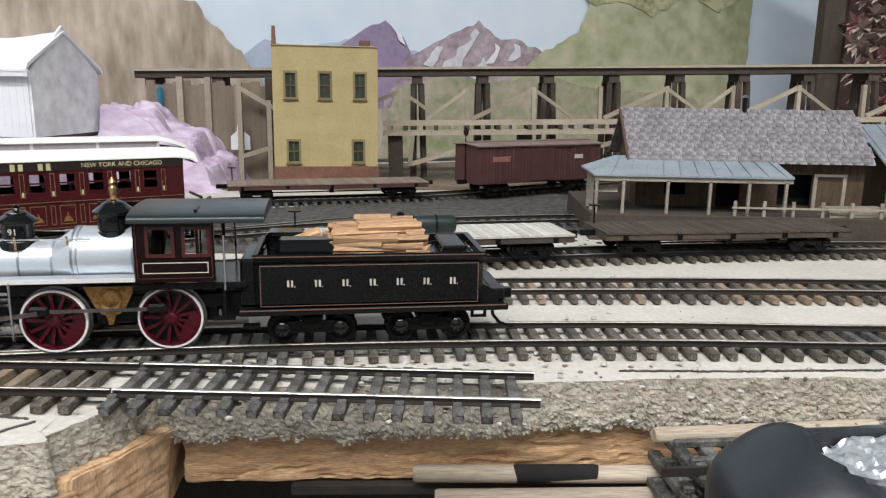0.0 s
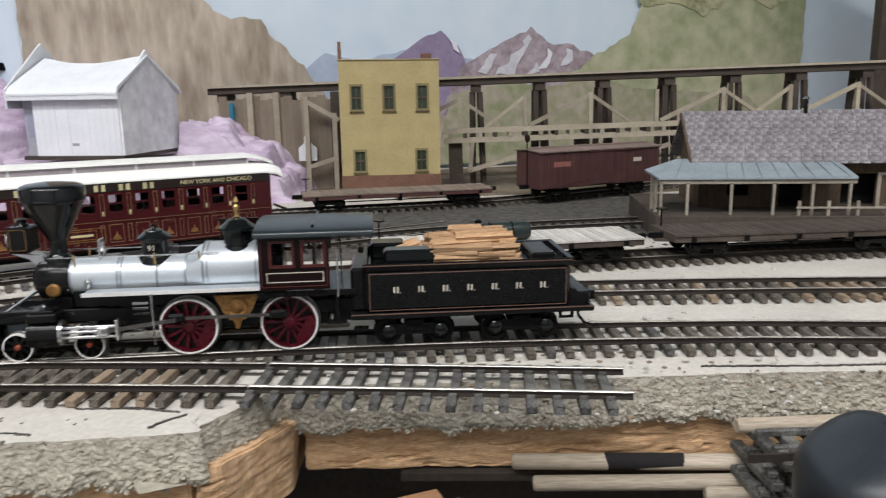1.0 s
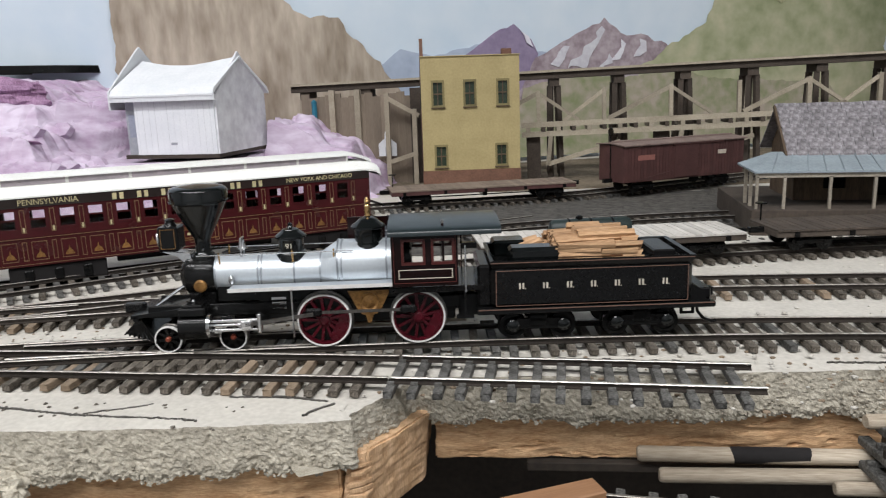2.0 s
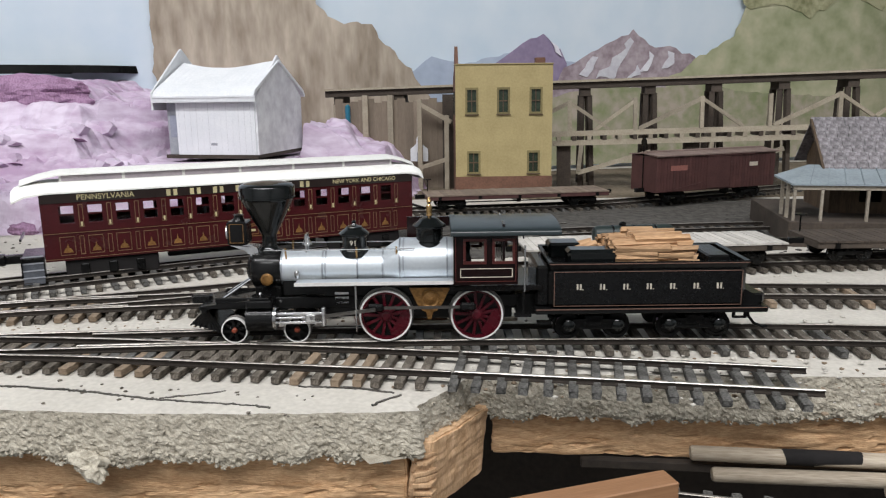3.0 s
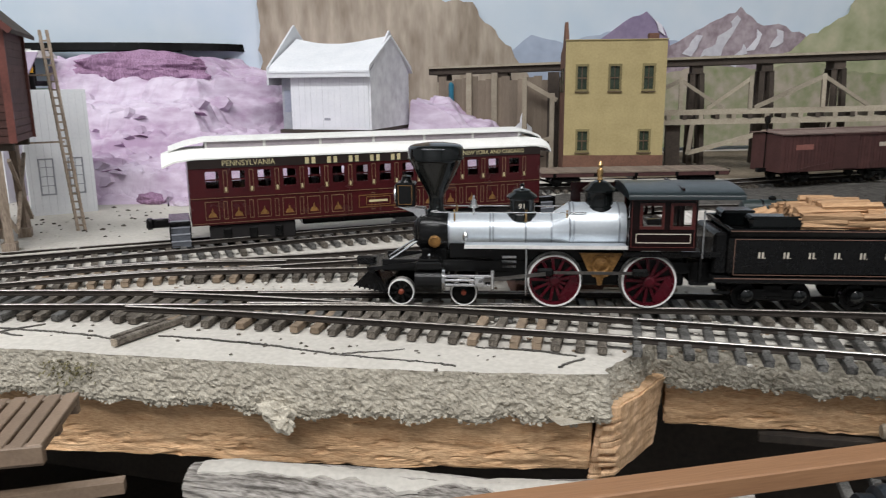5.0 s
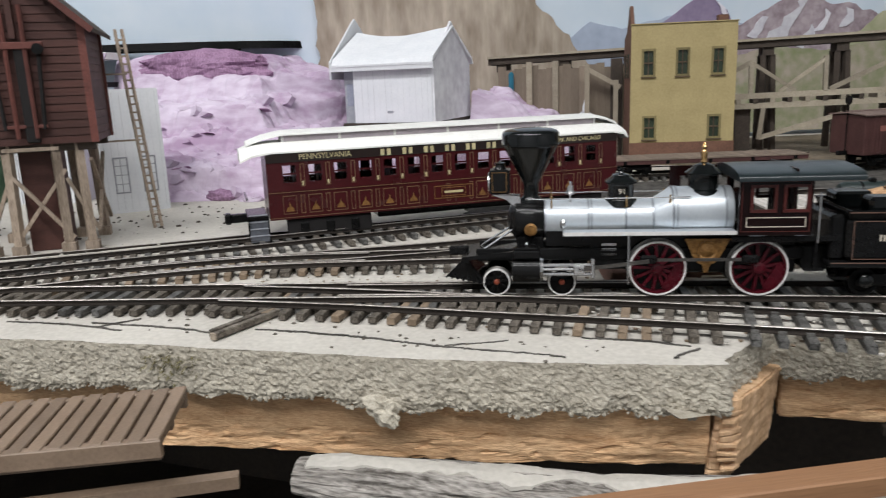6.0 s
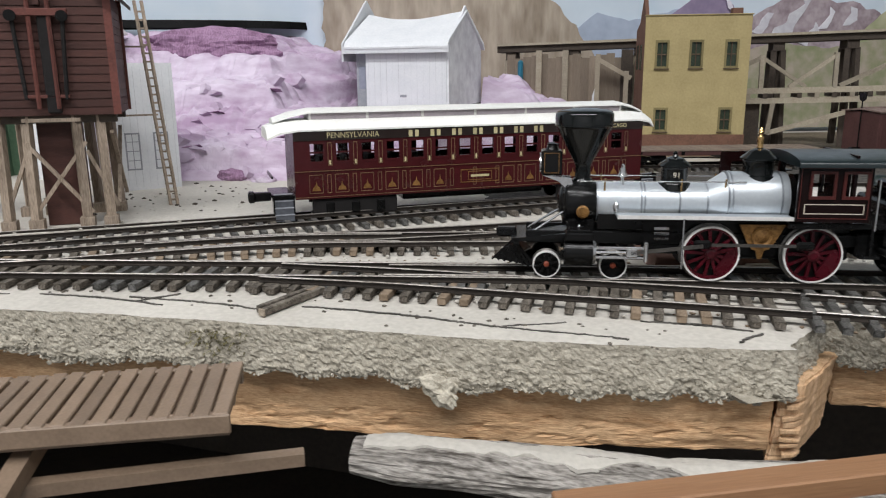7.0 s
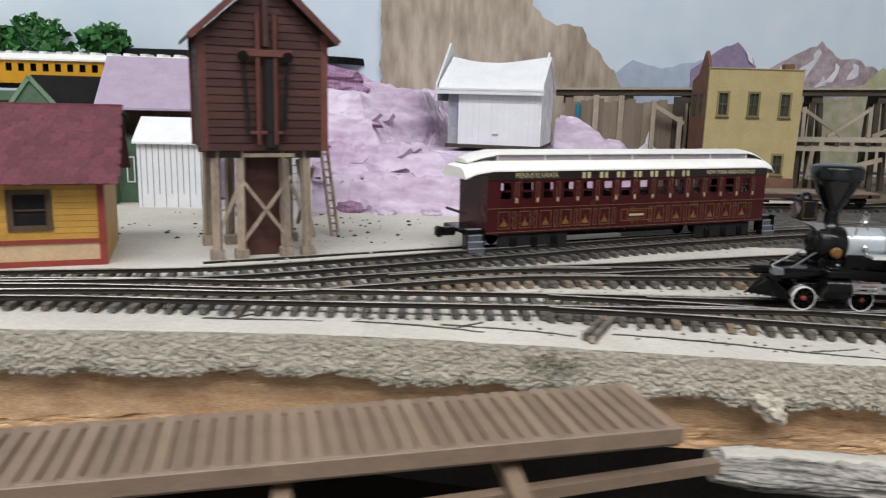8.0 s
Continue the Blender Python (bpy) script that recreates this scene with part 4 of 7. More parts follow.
def backdrop_sheet(name, outline, depth, material, label, rough_edge=0.0, seed=0):
    """A painted shape on the backdrop; outline in (along the wall, height), depth in front of the wall."""
    pts = []
    for (a, b), (c, d) in zip(outline, outline[1:] + outline[:1]):
        n = max(1, int(math.hypot(c - a, d - b) / 0.7))
        for k in range(n):
            u, z = a + (c - a) * k / n, b + (d - b) * k / n
            w = rough_edge if z > 5 else 0
            pts.append((u + w * noise.noise((u * 0.9, z * 0.9, seed)), z + w * noise.noise((u * 0.9, z * 0.9, seed + 9))))
    ob = part(name, slab(B(), pts, -depth, -depth + 0.09), material)
    ob.location = (WALL_O.x * CM, WALL_O.y * CM, 0)
    ob.rotation_euler = (0, 0, radians(24.7))
    return tagged(ob, label, "backdrop", kind="structure")


backdrop_sheet("backdrop", [(-150, -3), (110, -3), (110, 75), (-150, 75)], 0.0, SKYPAINT, "pale blue painted sky backdrop board")
backdrop_sheet("backdrop_haze", [(-26, 4), (-26, 10.2), (-23.4, 12.0), (-20, 11.2), (-14.5, 12.4), (-6, 11.2), (8, 11), (14, 4)], 0.15, HAZE, "painted blue haze mountain range", 0.25, 1)
backdrop_sheet("backdrop_peak", [(-17, 4), (-16.3, 11.3), (-13.2, 13.4), (-10.9, 14.4), (-8.4, 12.0), (-6, 4)], 0.3, mat("painted violet peak", (0.36, 0.29, 0.42), (0.24, 0.19, 0.30), 0.85, scale=0.3, fine=1.5), "painted violet mountain peak", 0.35, 2)
backdrop_sheet("backdrop_peak", [(-12, 4), (-8.4, 10.7), (-5, 12.6), (-2.3, 13.8), (0.1, 14.8), (2.7, 12.9), (4.5, 13.2), (7.1, 12.3), (11, 9.5), (14, 4)], 0.45, PEAKS, "painted snowy mountain peaks", 0.45, 3)
backdrop_sheet("backdrop_hill", [(2, 0), (4.3, 9.3), (8.6, 12.0), (12.9, 14.4), (14.1, 17.2), (15.5, 22), (15.5, 60), (38.6, 60), (38.6, 0)], 0.6, HILLGREEN, "painted green wooded hill", 0.4, 4)
backdrop_sheet("backdrop_mountain", [(-51.2, 0), (-51.2, 60), (-38, 60), (-35.4, 17.0), (-33.5, 15.4), (-30.0, 15.1), (-27.9, 12.9), (-25.8, 10.6), (-24.3, 8.3), (-22, 6), (-14, 5.5), (2, 5), (4, 0)], 0.75, HILLBROWN, "painted tan rocky mountain", 0.45, 5)
backdrop_sheet("backdrop_meadow", [(-12, 0), (-10, 7.5), (-4, 9.0), (2, 8.2), (8, 9.3), (14, 8), (30, 7), (38, 0)], 0.9, mat("painted meadow", (0.40, 0.34, 0.28), (0.22, 0.25, 0.13), 0.85, scale=0.16, fine=0.9, contrast=0.12), "painted green meadow slope", 0.3, 6)

backdrop_sheet("backdrop_trees", [(14.5, 17.2), (13.4, 18.8), (15.6, 20.5), (14.2, 22.5), (15.4, 25), (14.6, 60), (38.6, 60), (38.6, 20), (33, 17.6), (28, 19.4), (23, 16.4), (18.5, 18.2)], 0.7, mat("painted tree foliage", (0.38, 0.37, 0.23), (0.17, 0.175, 0.085), 0.85, scale=0.3, fine=1.3, contrast=0.10), "painted olive tree foliage on the backdrop", 0.7, 8)
for outline, seed in (([(-4.6, 9.6), (-1.9, 12.2), (-0.4, 14.1), (0.1, 13.6), (-1.3, 11.6), (-2.2, 9.4)], 21), ([(-6.6, 10.0), (-4.9, 12.1), (-4.3, 11.7), (-5.4, 9.8)], 22), ([(1.0, 10.4), (2.0, 12.4), (2.5, 12.2), (1.9, 10.2)], 23), ([(3.6, 10.4), (4.6, 12.6), (5.3, 12.3), (4.5, 10.6)], 24), ([(-1.6, 8.6), (0.6, 11.2), (0.9, 10.8), (-0.4, 8.6)], 25), ([(-9.6, 12.2), (-9.9, 13.6), (-9.3, 13.0), (-9.0, 12.0)], 26)):
    backdrop_sheet("backdrop_snow", outline, 0.55, mat("painted snow", (0.78, 0.78, 0.82), (0.60, 0.57, 0.64), 0.85, scale=0.5, fine=2.5) if seed == 21 else bpy.data.materials["painted snow"], "painted white snow streak", 0.75, seed)


# ---- pink foam hill ----
def smooth(a, b, x):
    t = max(0.0, min(1.0, (x - a) / (b - a)))
    return t * t * (3 - 2 * t)


def hill_height(x, y):
    front = 20.3 + 0.16 * (x + 40) + 1.4 * noise.noise((x * 0.12, 2, 0)) + 0.5 * noise.noise((x * 0.5, 3, 0))
    rise = (y - front) / 14.5
    if x > -29.2:
        rise = (y - 36 - 0.15 * (x + 28)) / 5
    q = max(0.0, min(1.25, rise))
    h = 10.2 * (0.24 * smooth(0, 0.10, q) + 0.22 * q + 0.30 * smooth(0.25, 0.6, q) + 0.24 * smooth(0.7, 1.05, q))
    cap = 10.2 - 1.6 * smooth(-50, -42, x) - 4.8 * smooth(-46.5 + 5.5 * smooth(31, 37, y) + 0.6 * noise.noise((0, y * 0.5, 3)), -38.2, x)
    if x > -29.2:
        cap = max(0.0, 7.6 - 0.5 * (x + 30) - 3.0 * smooth(-23.5, -18.5, x))
    h = min(h, cap)
    pad = -39 < x < -29.8 and y > 29.5
    on = smooth(0, 0.08, rise) * (0.1 if pad else 1)
    # foam sheets broken off in ledges, with gouges along the slope
    tone = h + 1.1 * noise.noise((x * 0.10, y * 0.16, 4)) + 0.35 * noise.noise((x * 0.4, y * 0.5, 8))
    sheet = 2.1
    ledge = sheet * (math.floor(tone / sheet) + smooth(0.55, 0.95, tone / sheet - math.floor(tone / sheet))) - (tone - h)
    h += on * 0.6 * (ledge - h)
    gouge = max(0.0, 1 - abs(noise.noise((x * 0.22 + y * 0.18, y * 0.42 - x * 0.08, 14))) * 7)
    split = max(0.0, 1 - abs(noise.noise((x * 0.5 - y * 0.15, y * 0.2, 21))) * 8)
    h -= on * (0.5 * gouge + 0.25 * split)
    h += on * (0.10 * noise.noise((x * 0.9, y * 0.9, 5)) + 0.03 * noise.noise((x * 3.7, y * 3.7, 6)))
    west = -52 - 0.9 * (y - 25)
    return -0.55 + max(0.0, h * smooth(west - 3, west, x))


def foam_hill():
    bm = B()
    nx, ny = 430, 230
    vs = [[bm.verts.new((-85 + 70 * i / nx, 17 + 33 * j / ny, hill_height(-85 + 70 * i / nx, 17 + 33 * j / ny))) for j in range(ny + 1)] for i in range(nx + 1)]
    for i in range(nx):
        for j in range(ny):
            q = (vs[i][j], vs[i + 1][j], vs[i + 1][j + 1], vs[i][j + 1])
            if any(v.co.z > -0.54 for v in q):
                bm.faces.new(q)
    bmesh.ops.delete(bm, geom=[v for v in bm.verts if not v.link_faces], context="VERTS")
    tagged(part("foam_hill", bm, PINK), "carved pink insulation foam hillside with broken ledges", "hill", kind="structure")


foam_hill()


def foam_lump(x, y, z, sx, sy, sz, seed, material, label, name="foam_rock"):
    bm = B()
    bmesh.ops.create_icosphere(bm, subdivisions=4, radius=1)
    for v in bm.verts:
        c = v.co.normalized()
        k = 1 + 0.28 * noise.noise(c * 1.6 + Vector((seed, 0, 0))) + 0.14 * noise.noise(c * 5 + Vector((0, seed, 0)))
        v.co = Vector((c.x * sx * k, c.y * sy * k, max(-0.6, c.z) * sz * k))
    ob = part(name, bm, material)
    ob.location = (x * CM, y * CM, z * CM)
    return tagged(ob, label, "foam rock")


foam_lump(-51.3, 32.8, 8.35, 7.0, 1.9, 1.5, 3, PINKDARK, "dark mauve foam outcrop on the pink hillside")
foam_lump(-41.5, 20.6, -0.2, 1.0, 0.6, 0.45, 7, PINKDARK, "small dark mauve foam scrap at the hill foot")
for k, (x, y, s) in enumerate(((-39, 20.4, 0.8), (-43.5, 21.5, 0.6), (-36, 21.4, 0.7), (-33.5, 22.5, 0.6), (-47, 20, 0.7))):
    foam_lump(x, y, -0.35, s, s * 0.7, s * 0.5, 11 + k, PINK, "broken pink foam scrap at the hill foot")


def foam_breaks():
    rnd = random.Random(77)
    # The thin dark mauve strips are ledge shade put in as colour.
    for name, material, count, label in (("foam_shards", PINK, 110, "broken pink foam slabs lying on the hillside"), ("dark_foam_shards", PINKDARK, 18, "dark mauve strips put in for the shade under broken foam ledges")):
        bm = B()
        for k in range(count):
            x = rnd.uniform(-58, -38.5)
            f = abs(rnd.gauss(0, 0.38))
            y = 20.6 + 0.16 * (x + 40) + min(f, 1.0) * 11
            z = hill_height(x, y)
            if z < -0.5:
                continue
            w, h = (rnd.uniform(1.2, 4.2), rnd.uniform(0.05, 0.15)) if material is PINKDARK else (rnd.uniform(0.8, 3.2), rnd.uniform(0.35, 1.3))
            m = Matrix.Translation((x, y + 0.05, z + (0.0 if material is PINKDARK else -0.08))) @ Matrix.Rotation(rnd.uniform(-0.5, 0.4), 4, "Z") @ Matrix.Rotation(rnd.uniform(-0.7, -0.1), 4, "X") @ Matrix.Rotation(rnd.gauss(0, 0.16), 4, "Y")
            pts = [(w * (0.5 * math.cos(a)) * rnd.uniform(0.75, 1.2), h * (0.5 * math.sin(a)) * rnd.uniform(0.6, 1.2)) for a in [2 * math.pi * j / 7 for j in range(7)]]
            one = slab(B(), pts, -0.06, 0.4)
            for v in one.verts:
                bm.verts.new(m @ v.co)
            bm.verts.ensure_lookup_table()
            base = len(bm.verts) - len(one.verts)
            one.verts.index_update()
            for fc in one.faces:
                bm.faces.new([bm.verts[base + v.index] for v in fc.verts])
            one.free()
        tagged(part(name, bm, material), label, "foam shards", kind="stuff")


foam_breaks()


def roadbed():
    line = spline([(-70, 36), (-62, 38.5), (-56, 41.5), (-52, 45), (-50.5, 48)], 0.5)
    nor = normals(line)
    bm = B()
    ring = []
    for p, n in zip(line, nor):
        ring.append([bm.verts.new((p.x + n.x * a, p.y + n.y * a, z)) for a, z in ((-1.6, 10.35), (-1.5, 11.05), (1.5, 11.05), (1.6, 10.35))])
    for a, b in zip(ring, ring[1:]):
        for i in range(3):
            bm.faces.new((a[i], a[i + 1], b[i + 1], b[i]))
    tagged(part("upper_roadbed", bm, BLACK), "black curved roadbed along the top of the hill", "roadbed", kind="structure")


roadbed()


# ---- sleeping car ----
def coach():
    yaw = 35.7
    e = thing("passenger_coach", -30.34, 8.63, 0, yaw, "maroon passenger coach with gold lining and a white roof", "coach")
    L, W = 18.8, 3.3
    COACHWIN = [(0.72 + k * 1.24, 1.44 + k * 1.24, 2.14, 2.84) for k in range(14)]
    body = part("body", pierced(B(), 0, L, 0.78, 3.3, 0, 0.12, COACHWIN), MAROON, e, "maroon car side with gold lining")
    part("body_side", pierced(B(), 0, L, 0.78, 3.3, W - 0.12, W, COACHWIN), MAROON, body)
    part("body_end", box(B(), 0.002, 0.12, 0.12, W - 0.12, 0.78, 3.3), MAROON, body)
    part("body_end", box(B(), L - 0.12, L - 0.002, 0.12, W - 0.12, 0.78, 3.3), MAROON, body)
    part("floor", box(B(), 0.1, L - 0.1, 0.1, W - 0.1, 0.78, 0.95), BLACK, body)
    part("ceiling_panel", box(B(), 0.12, L - 0.12, 0.12, W - 0.12, 3.05, 3.15), COACHBLACK, body)
    for k in range(13):
        part("seat", box(B(), 1.5 + k * 1.24, 1.66 + k * 1.24, 1.9, W - 0.2, 0.95, 2.2), COACHBLACK, body, "dark seat back")
    part("letter_board", box(B(), 0, L, -0.03, 0.0, 2.93, 3.3), COACHBLACK, body, "dark letter board")
    part("belt_rail", box(B(), 0, L, -0.03, 0.0, 1.78, 1.86), MAROON, body)
    part("belt_lining", box(B(), 0, L, -0.034, -0.028, 1.80, 1.82), DULLGOLD, body)
    part("sill_lining", box(B(), 0, L, -0.012, -0.001, 0.84, 0.86), DULLGOLD, body)
    rnd = random.Random(5)
    for k in range(14):
        x0 = 0.75 + k * 1.24
        w = part("window", pierced(B(), x0 - 0.08, x0 + 0.74, 2.09, 2.89, -0.02, 0.05, [(x0 + 0.02, x0 + 0.64, 2.17, 2.81)]), MAROON, body)
        part("pane", box(B(), x0 - 0.03, x0 + 0.69, 0.06, 0.07, 2.14, 2.84), CLEARPANE, w, "clear window pane")
        part("sash_bar", box(B(), x0, x0 + 0.66, 0.02, 0.06, 2.46, 2.52), MAROON, w)
        part("pilaster_lining", strip(B(), x0 + 0.85, x0 + 1.05, 2.0, 2.85, -0.002, 0.025), DULLGOLD, body)
        part("pilaster_foot", box(B(), x0 + 0.91, x0 + 0.99, -0.012, 0, 2.04, 2.2), PALEGOLD, body)
        if k not in (6, 7):
            part("panel_lining", strip(B(), x0 - 0.08, x0 + 0.58, 0.98, 1.68, -0.002, 0.025), DULLGOLD, body)
            part("panel_ornament", slab(B(), [(x0 + 0.04, 1.08), (x0 + 0.46, 1.08), (x0 + 0.4, 1.2), (x0 + 0.29, 1.28), (x0 + 0.25, 1.44), (x0 + 0.21, 1.28), (x0 + 0.1, 1.2)], -0.014, -0.001), GOLD, body)
        part("panel_post", strip(B(), x0 + 0.78, x0 + 0.98, 0.98, 1.68, -0.002, 0.025), DULLGOLD, body)
    part("cartouche", strip(B(), 8.3, 10.4, 1.08, 1.6, -0.002, 0.035), GOLD, body)
    part("cartouche", strip(B(), 8.7, 10.0, 1.16, 1.52, -0.004, 0.03), GOLD, body)
    part("lettering_bar", box(B(), 8.85, 9.85, -0.012, -0.002, 1.29, 1.38), PALEGOLD, body)
    # the gold name in the middle, as plain bars
    for x0, n, pitch, w, h in ((5.6, 7, 1.12, 0.6, 0.24),):
        for k in range(n):
            c = x0 + k * pitch
            part("lettering_bar", box(B(), c, c + w * 0.32, -0.045, -0.031, 3.08 - h / 2, 3.08 + h / 2), PALEGOLD, body)
            part("lettering_bar", box(B(), c + w * 0.55, c + w * 0.85, -0.045, -0.031, 3.08 - h / 2, 3.08 + h / 2), PALEGOLD, body)
    # roof with turned-down ends and a clerestory
    def sweep(prof, stations, name, parent, label=""):
        bm = B()
        rings = [[bm.verts.new((x, W / 2 + a * s, z + dz)) for a, z in prof] for x, s, dz in stations]
        for a, b in zip(rings, rings[1:]):
            for i in range(len(prof) - 1):
                bm.faces.new((a[i], a[i + 1], b[i + 1], b[i]))
        for r in (rings[0], rings[-1]):
            bm.faces.new(r)
        return part(name, bm, WHITEROOF, parent, label, True)
    h = W / 2 + 0.07
    prof = [(-h, 3.27), (-h, 3.34), (-h * 0.82, 3.58), (-h * 0.58, 3.72), (h * 0.58, 3.72), (h * 0.82, 3.58), (h, 3.34), (h, 3.27)]
    roof = sweep(prof, [(-1.15, 0.86, -0.30), (-0.6, 0.96, -0.1), (0.3, 1, 0), (L - 0.3, 1, 0), (L + 0.4, 0.96, -0.1), (L + 0.8, 0.86, -0.30)], "roof", e, "white roof with turned-down ends")
    cl = [(-0.85, 3.72), (-0.85, 4.02), (0.85, 4.02), (0.85, 3.72)]
    sweep(cl, [(0.9, 1, 0), (L - 0.9, 1, 0)], "clerestory_wall", roof)
    cr = [(-1.0, 4.02), (-0.98, 4.08), (-0.6, 4.2), (0, 4.24), (0.6, 4.2), (0.98, 4.08), (1.0, 4.02)]
    sweep(cr, [(-0.8, 0.8, -0.42), (0.0, 0.95, -0.16), (0.9, 1, 0), (L - 0.9, 1, 0), (L - 0.2, 0.95, -0.16), (L + 0.5, 0.8, -0.42)], "clerestory_roof", roof)
    for k in range(6):
        x0 = 1.0 + k * 2.82
        part("clerestory_window", box(B(), x0, x0 + 2.68, W / 2 - 0.87, W / 2 - 0.84, 3.75, 4.0), mat("smoky clerestory glazing", (0.40, 0.35, 0.37), (0.28, 0.25, 0.27), 0.3, scale=0.6, fine=4) if k == 0 else bpy.data.materials["smoky clerestory glazing"], roof, "long smoky clerestory pane")
    for cx in (2.9, L - 2.9):
        t = part("truck", box(B(), cx - 2.1, cx + 2.1, 0.14, 0.34, 0.1, 0.77, 0.06), VOIDBLACK, e, "black six-wheel truck")
        part("truck_beam", box(B(), cx - 1.5, cx + 1.5, 0.5, W - 0.5, 0.5, 0.78), BLACK, t)
        part("side_frame", box(B(), cx - 1.9, cx + 1.9, W - 0.5, W - 0.35, 0.32, 0.62), BLACK, t)
        for k in (-1.25, 0, 1.25):
            part("axle_box", box(B(), cx + k - 0.2, cx + k + 0.2, 0.04, 0.18, 0.2, 0.62, 0.04), BLACK, t)
            for yy in (W / 2 - GAUGE / 2 - 0.1, W / 2 + GAUGE / 2 + 0.1):
                part("wheel", lathe(B(), (cx + k, 0, 0.42), [(0.42, yy - 0.1), (0.42, yy + 0.1)], 20, "y"), BLACK, t, "", True)
    part("underframe", box(B(), 5.5, L - 5.5, 0.9, W - 0.9, 0.45, 0.78, 0.05), BLACK, e)
    for x0, s in ((-1.05, 1), (L + 0.05, 1)):
        p = part("end_platform", box(B(), x0, x0 + 1.0, 0.3, W - 0.3, 0.78, 0.95, 0.03), BLACK, e)
        prof = [(0.62, 0.06), (-0.12, 0.06)]
        for k in range(4):
            prof += [(-0.12 + 0.17 * k, 0.06 + 0.23 * (k + 1)), (-0.12 + 0.17 * (k + 1), 0.06 + 0.23 * (k + 1))]
        prof[-1] = (0.62, 0.98)
        st = part("steps", slab(B(), prof, x0 + 0.06, x0 + 0.94, "yz"), mat("slate grey step paint", (0.13, 0.14, 0.16), (0.08, 0.085, 0.10), 0.5, scale=2, fine=9) if x0 < 0 else bpy.data.materials["slate grey step paint"], p, "slate grey entrance steps")
        for k in range(4):
            part("tread_edge", box(B(), x0 + 0.04, x0 + 0.96, -0.15 + 0.17 * k, -0.09 + 0.17 * k, 0.27 + 0.23 * k, 0.31 + 0.23 * k), GREYLINE, st)
        for k in (0.0, 0.94):
            part("step_side", box(B(), x0 + k, x0 + k + 0.06, 0.0, 0.6, 0.1, 1.0), BLACK, p)
        part("platform_rail", box(B(), x0 + (0.02 if x0 < 0 else 0.9), x0 + (0.1 if x0 < 0 else 0.98), 0.5, W - 0.5, 1.55, 1.65), BLACK, p)
    part("coupler", box(B(), -1.9, -1.0, W / 2 - 0.18, W / 2 + 0.18, 0.62, 0.95, 0.05), BLACK, e, "black coupler knuckle")
    part("coupler_head", box(B(), -2.1, -1.75, W / 2 - 0.28, W / 2 + 0.2, 0.58, 1.0, 0.08), BLACK, e)
    # true body height: a low sill and a high eave
    for ob in e.children_recursive:
        for v in ob.data.vertices:
            z = v.co.z / CM
            v.co.z = CM * (z * 1.0 / 0.78 - 0.32 if z < 0.78 else 0.68 + (z - 0.78) * 3.12 / 2.52 if z < 3.3 else z + 0.5)
    words("PENNSYLVANIA", 0.36, body, (2.85, -0.034, 3.44), PALEGOLD)
    words("NEW YORK AND CHICAGO", 0.29, body, (15.95, -0.034, 3.46), PALEGOLD)
    e.scale = (0.96, 0.96, 1)
    u, n = Vector((math.cos(radians(yaw)), math.sin(radians(yaw)))), Vector((-math.sin(radians(yaw)), math.cos(radians(yaw))))
    o = Vector((-30.34, 8.63)) + n * 0.73
    track([tuple(o + u * a) for a in (-13, -8, -2, 6, 14, 22, 30)], "coach siding track sunk into the plaster", z=-0.32, kinds=("black", "black", "wood"))


coach()


# ---- freight cars ----
def simple_truck(parent, cx, W):
    t = part("truck", box(B(), cx - 0.95, cx + 0.95, 0.3, 0.45, 0.35, 0.58, 0.04), BLACK, parent)
    part("truck", box(B(), cx - 0.95, cx + 0.95, W - 0.45, W - 0.3, 0.35, 0.58, 0.04), BLACK, parent)
    part("bolster", box(B(), cx - 0.25, cx + 0.25, 0.4, W - 0.4, 0.4, 0.7), BLACK, t)
    for k in (-0.65, 0.65):
        for yy in (W / 2 - GAUGE / 2 - 0.05, W / 2 + GAUGE / 2 + 0.05):
            part("wheel", lathe(B(), (cx + k, 0, 0.4), [(0.4, yy - 0.1), (0.4, yy + 0.1)], 20, "y"), BLACK, t, "", True)
        part("axle_box", box(B(), cx + k - 0.15, cx + k + 0.15, 0.2, 0.32, 0.3, 0.56, 0.04), BLACK, t)


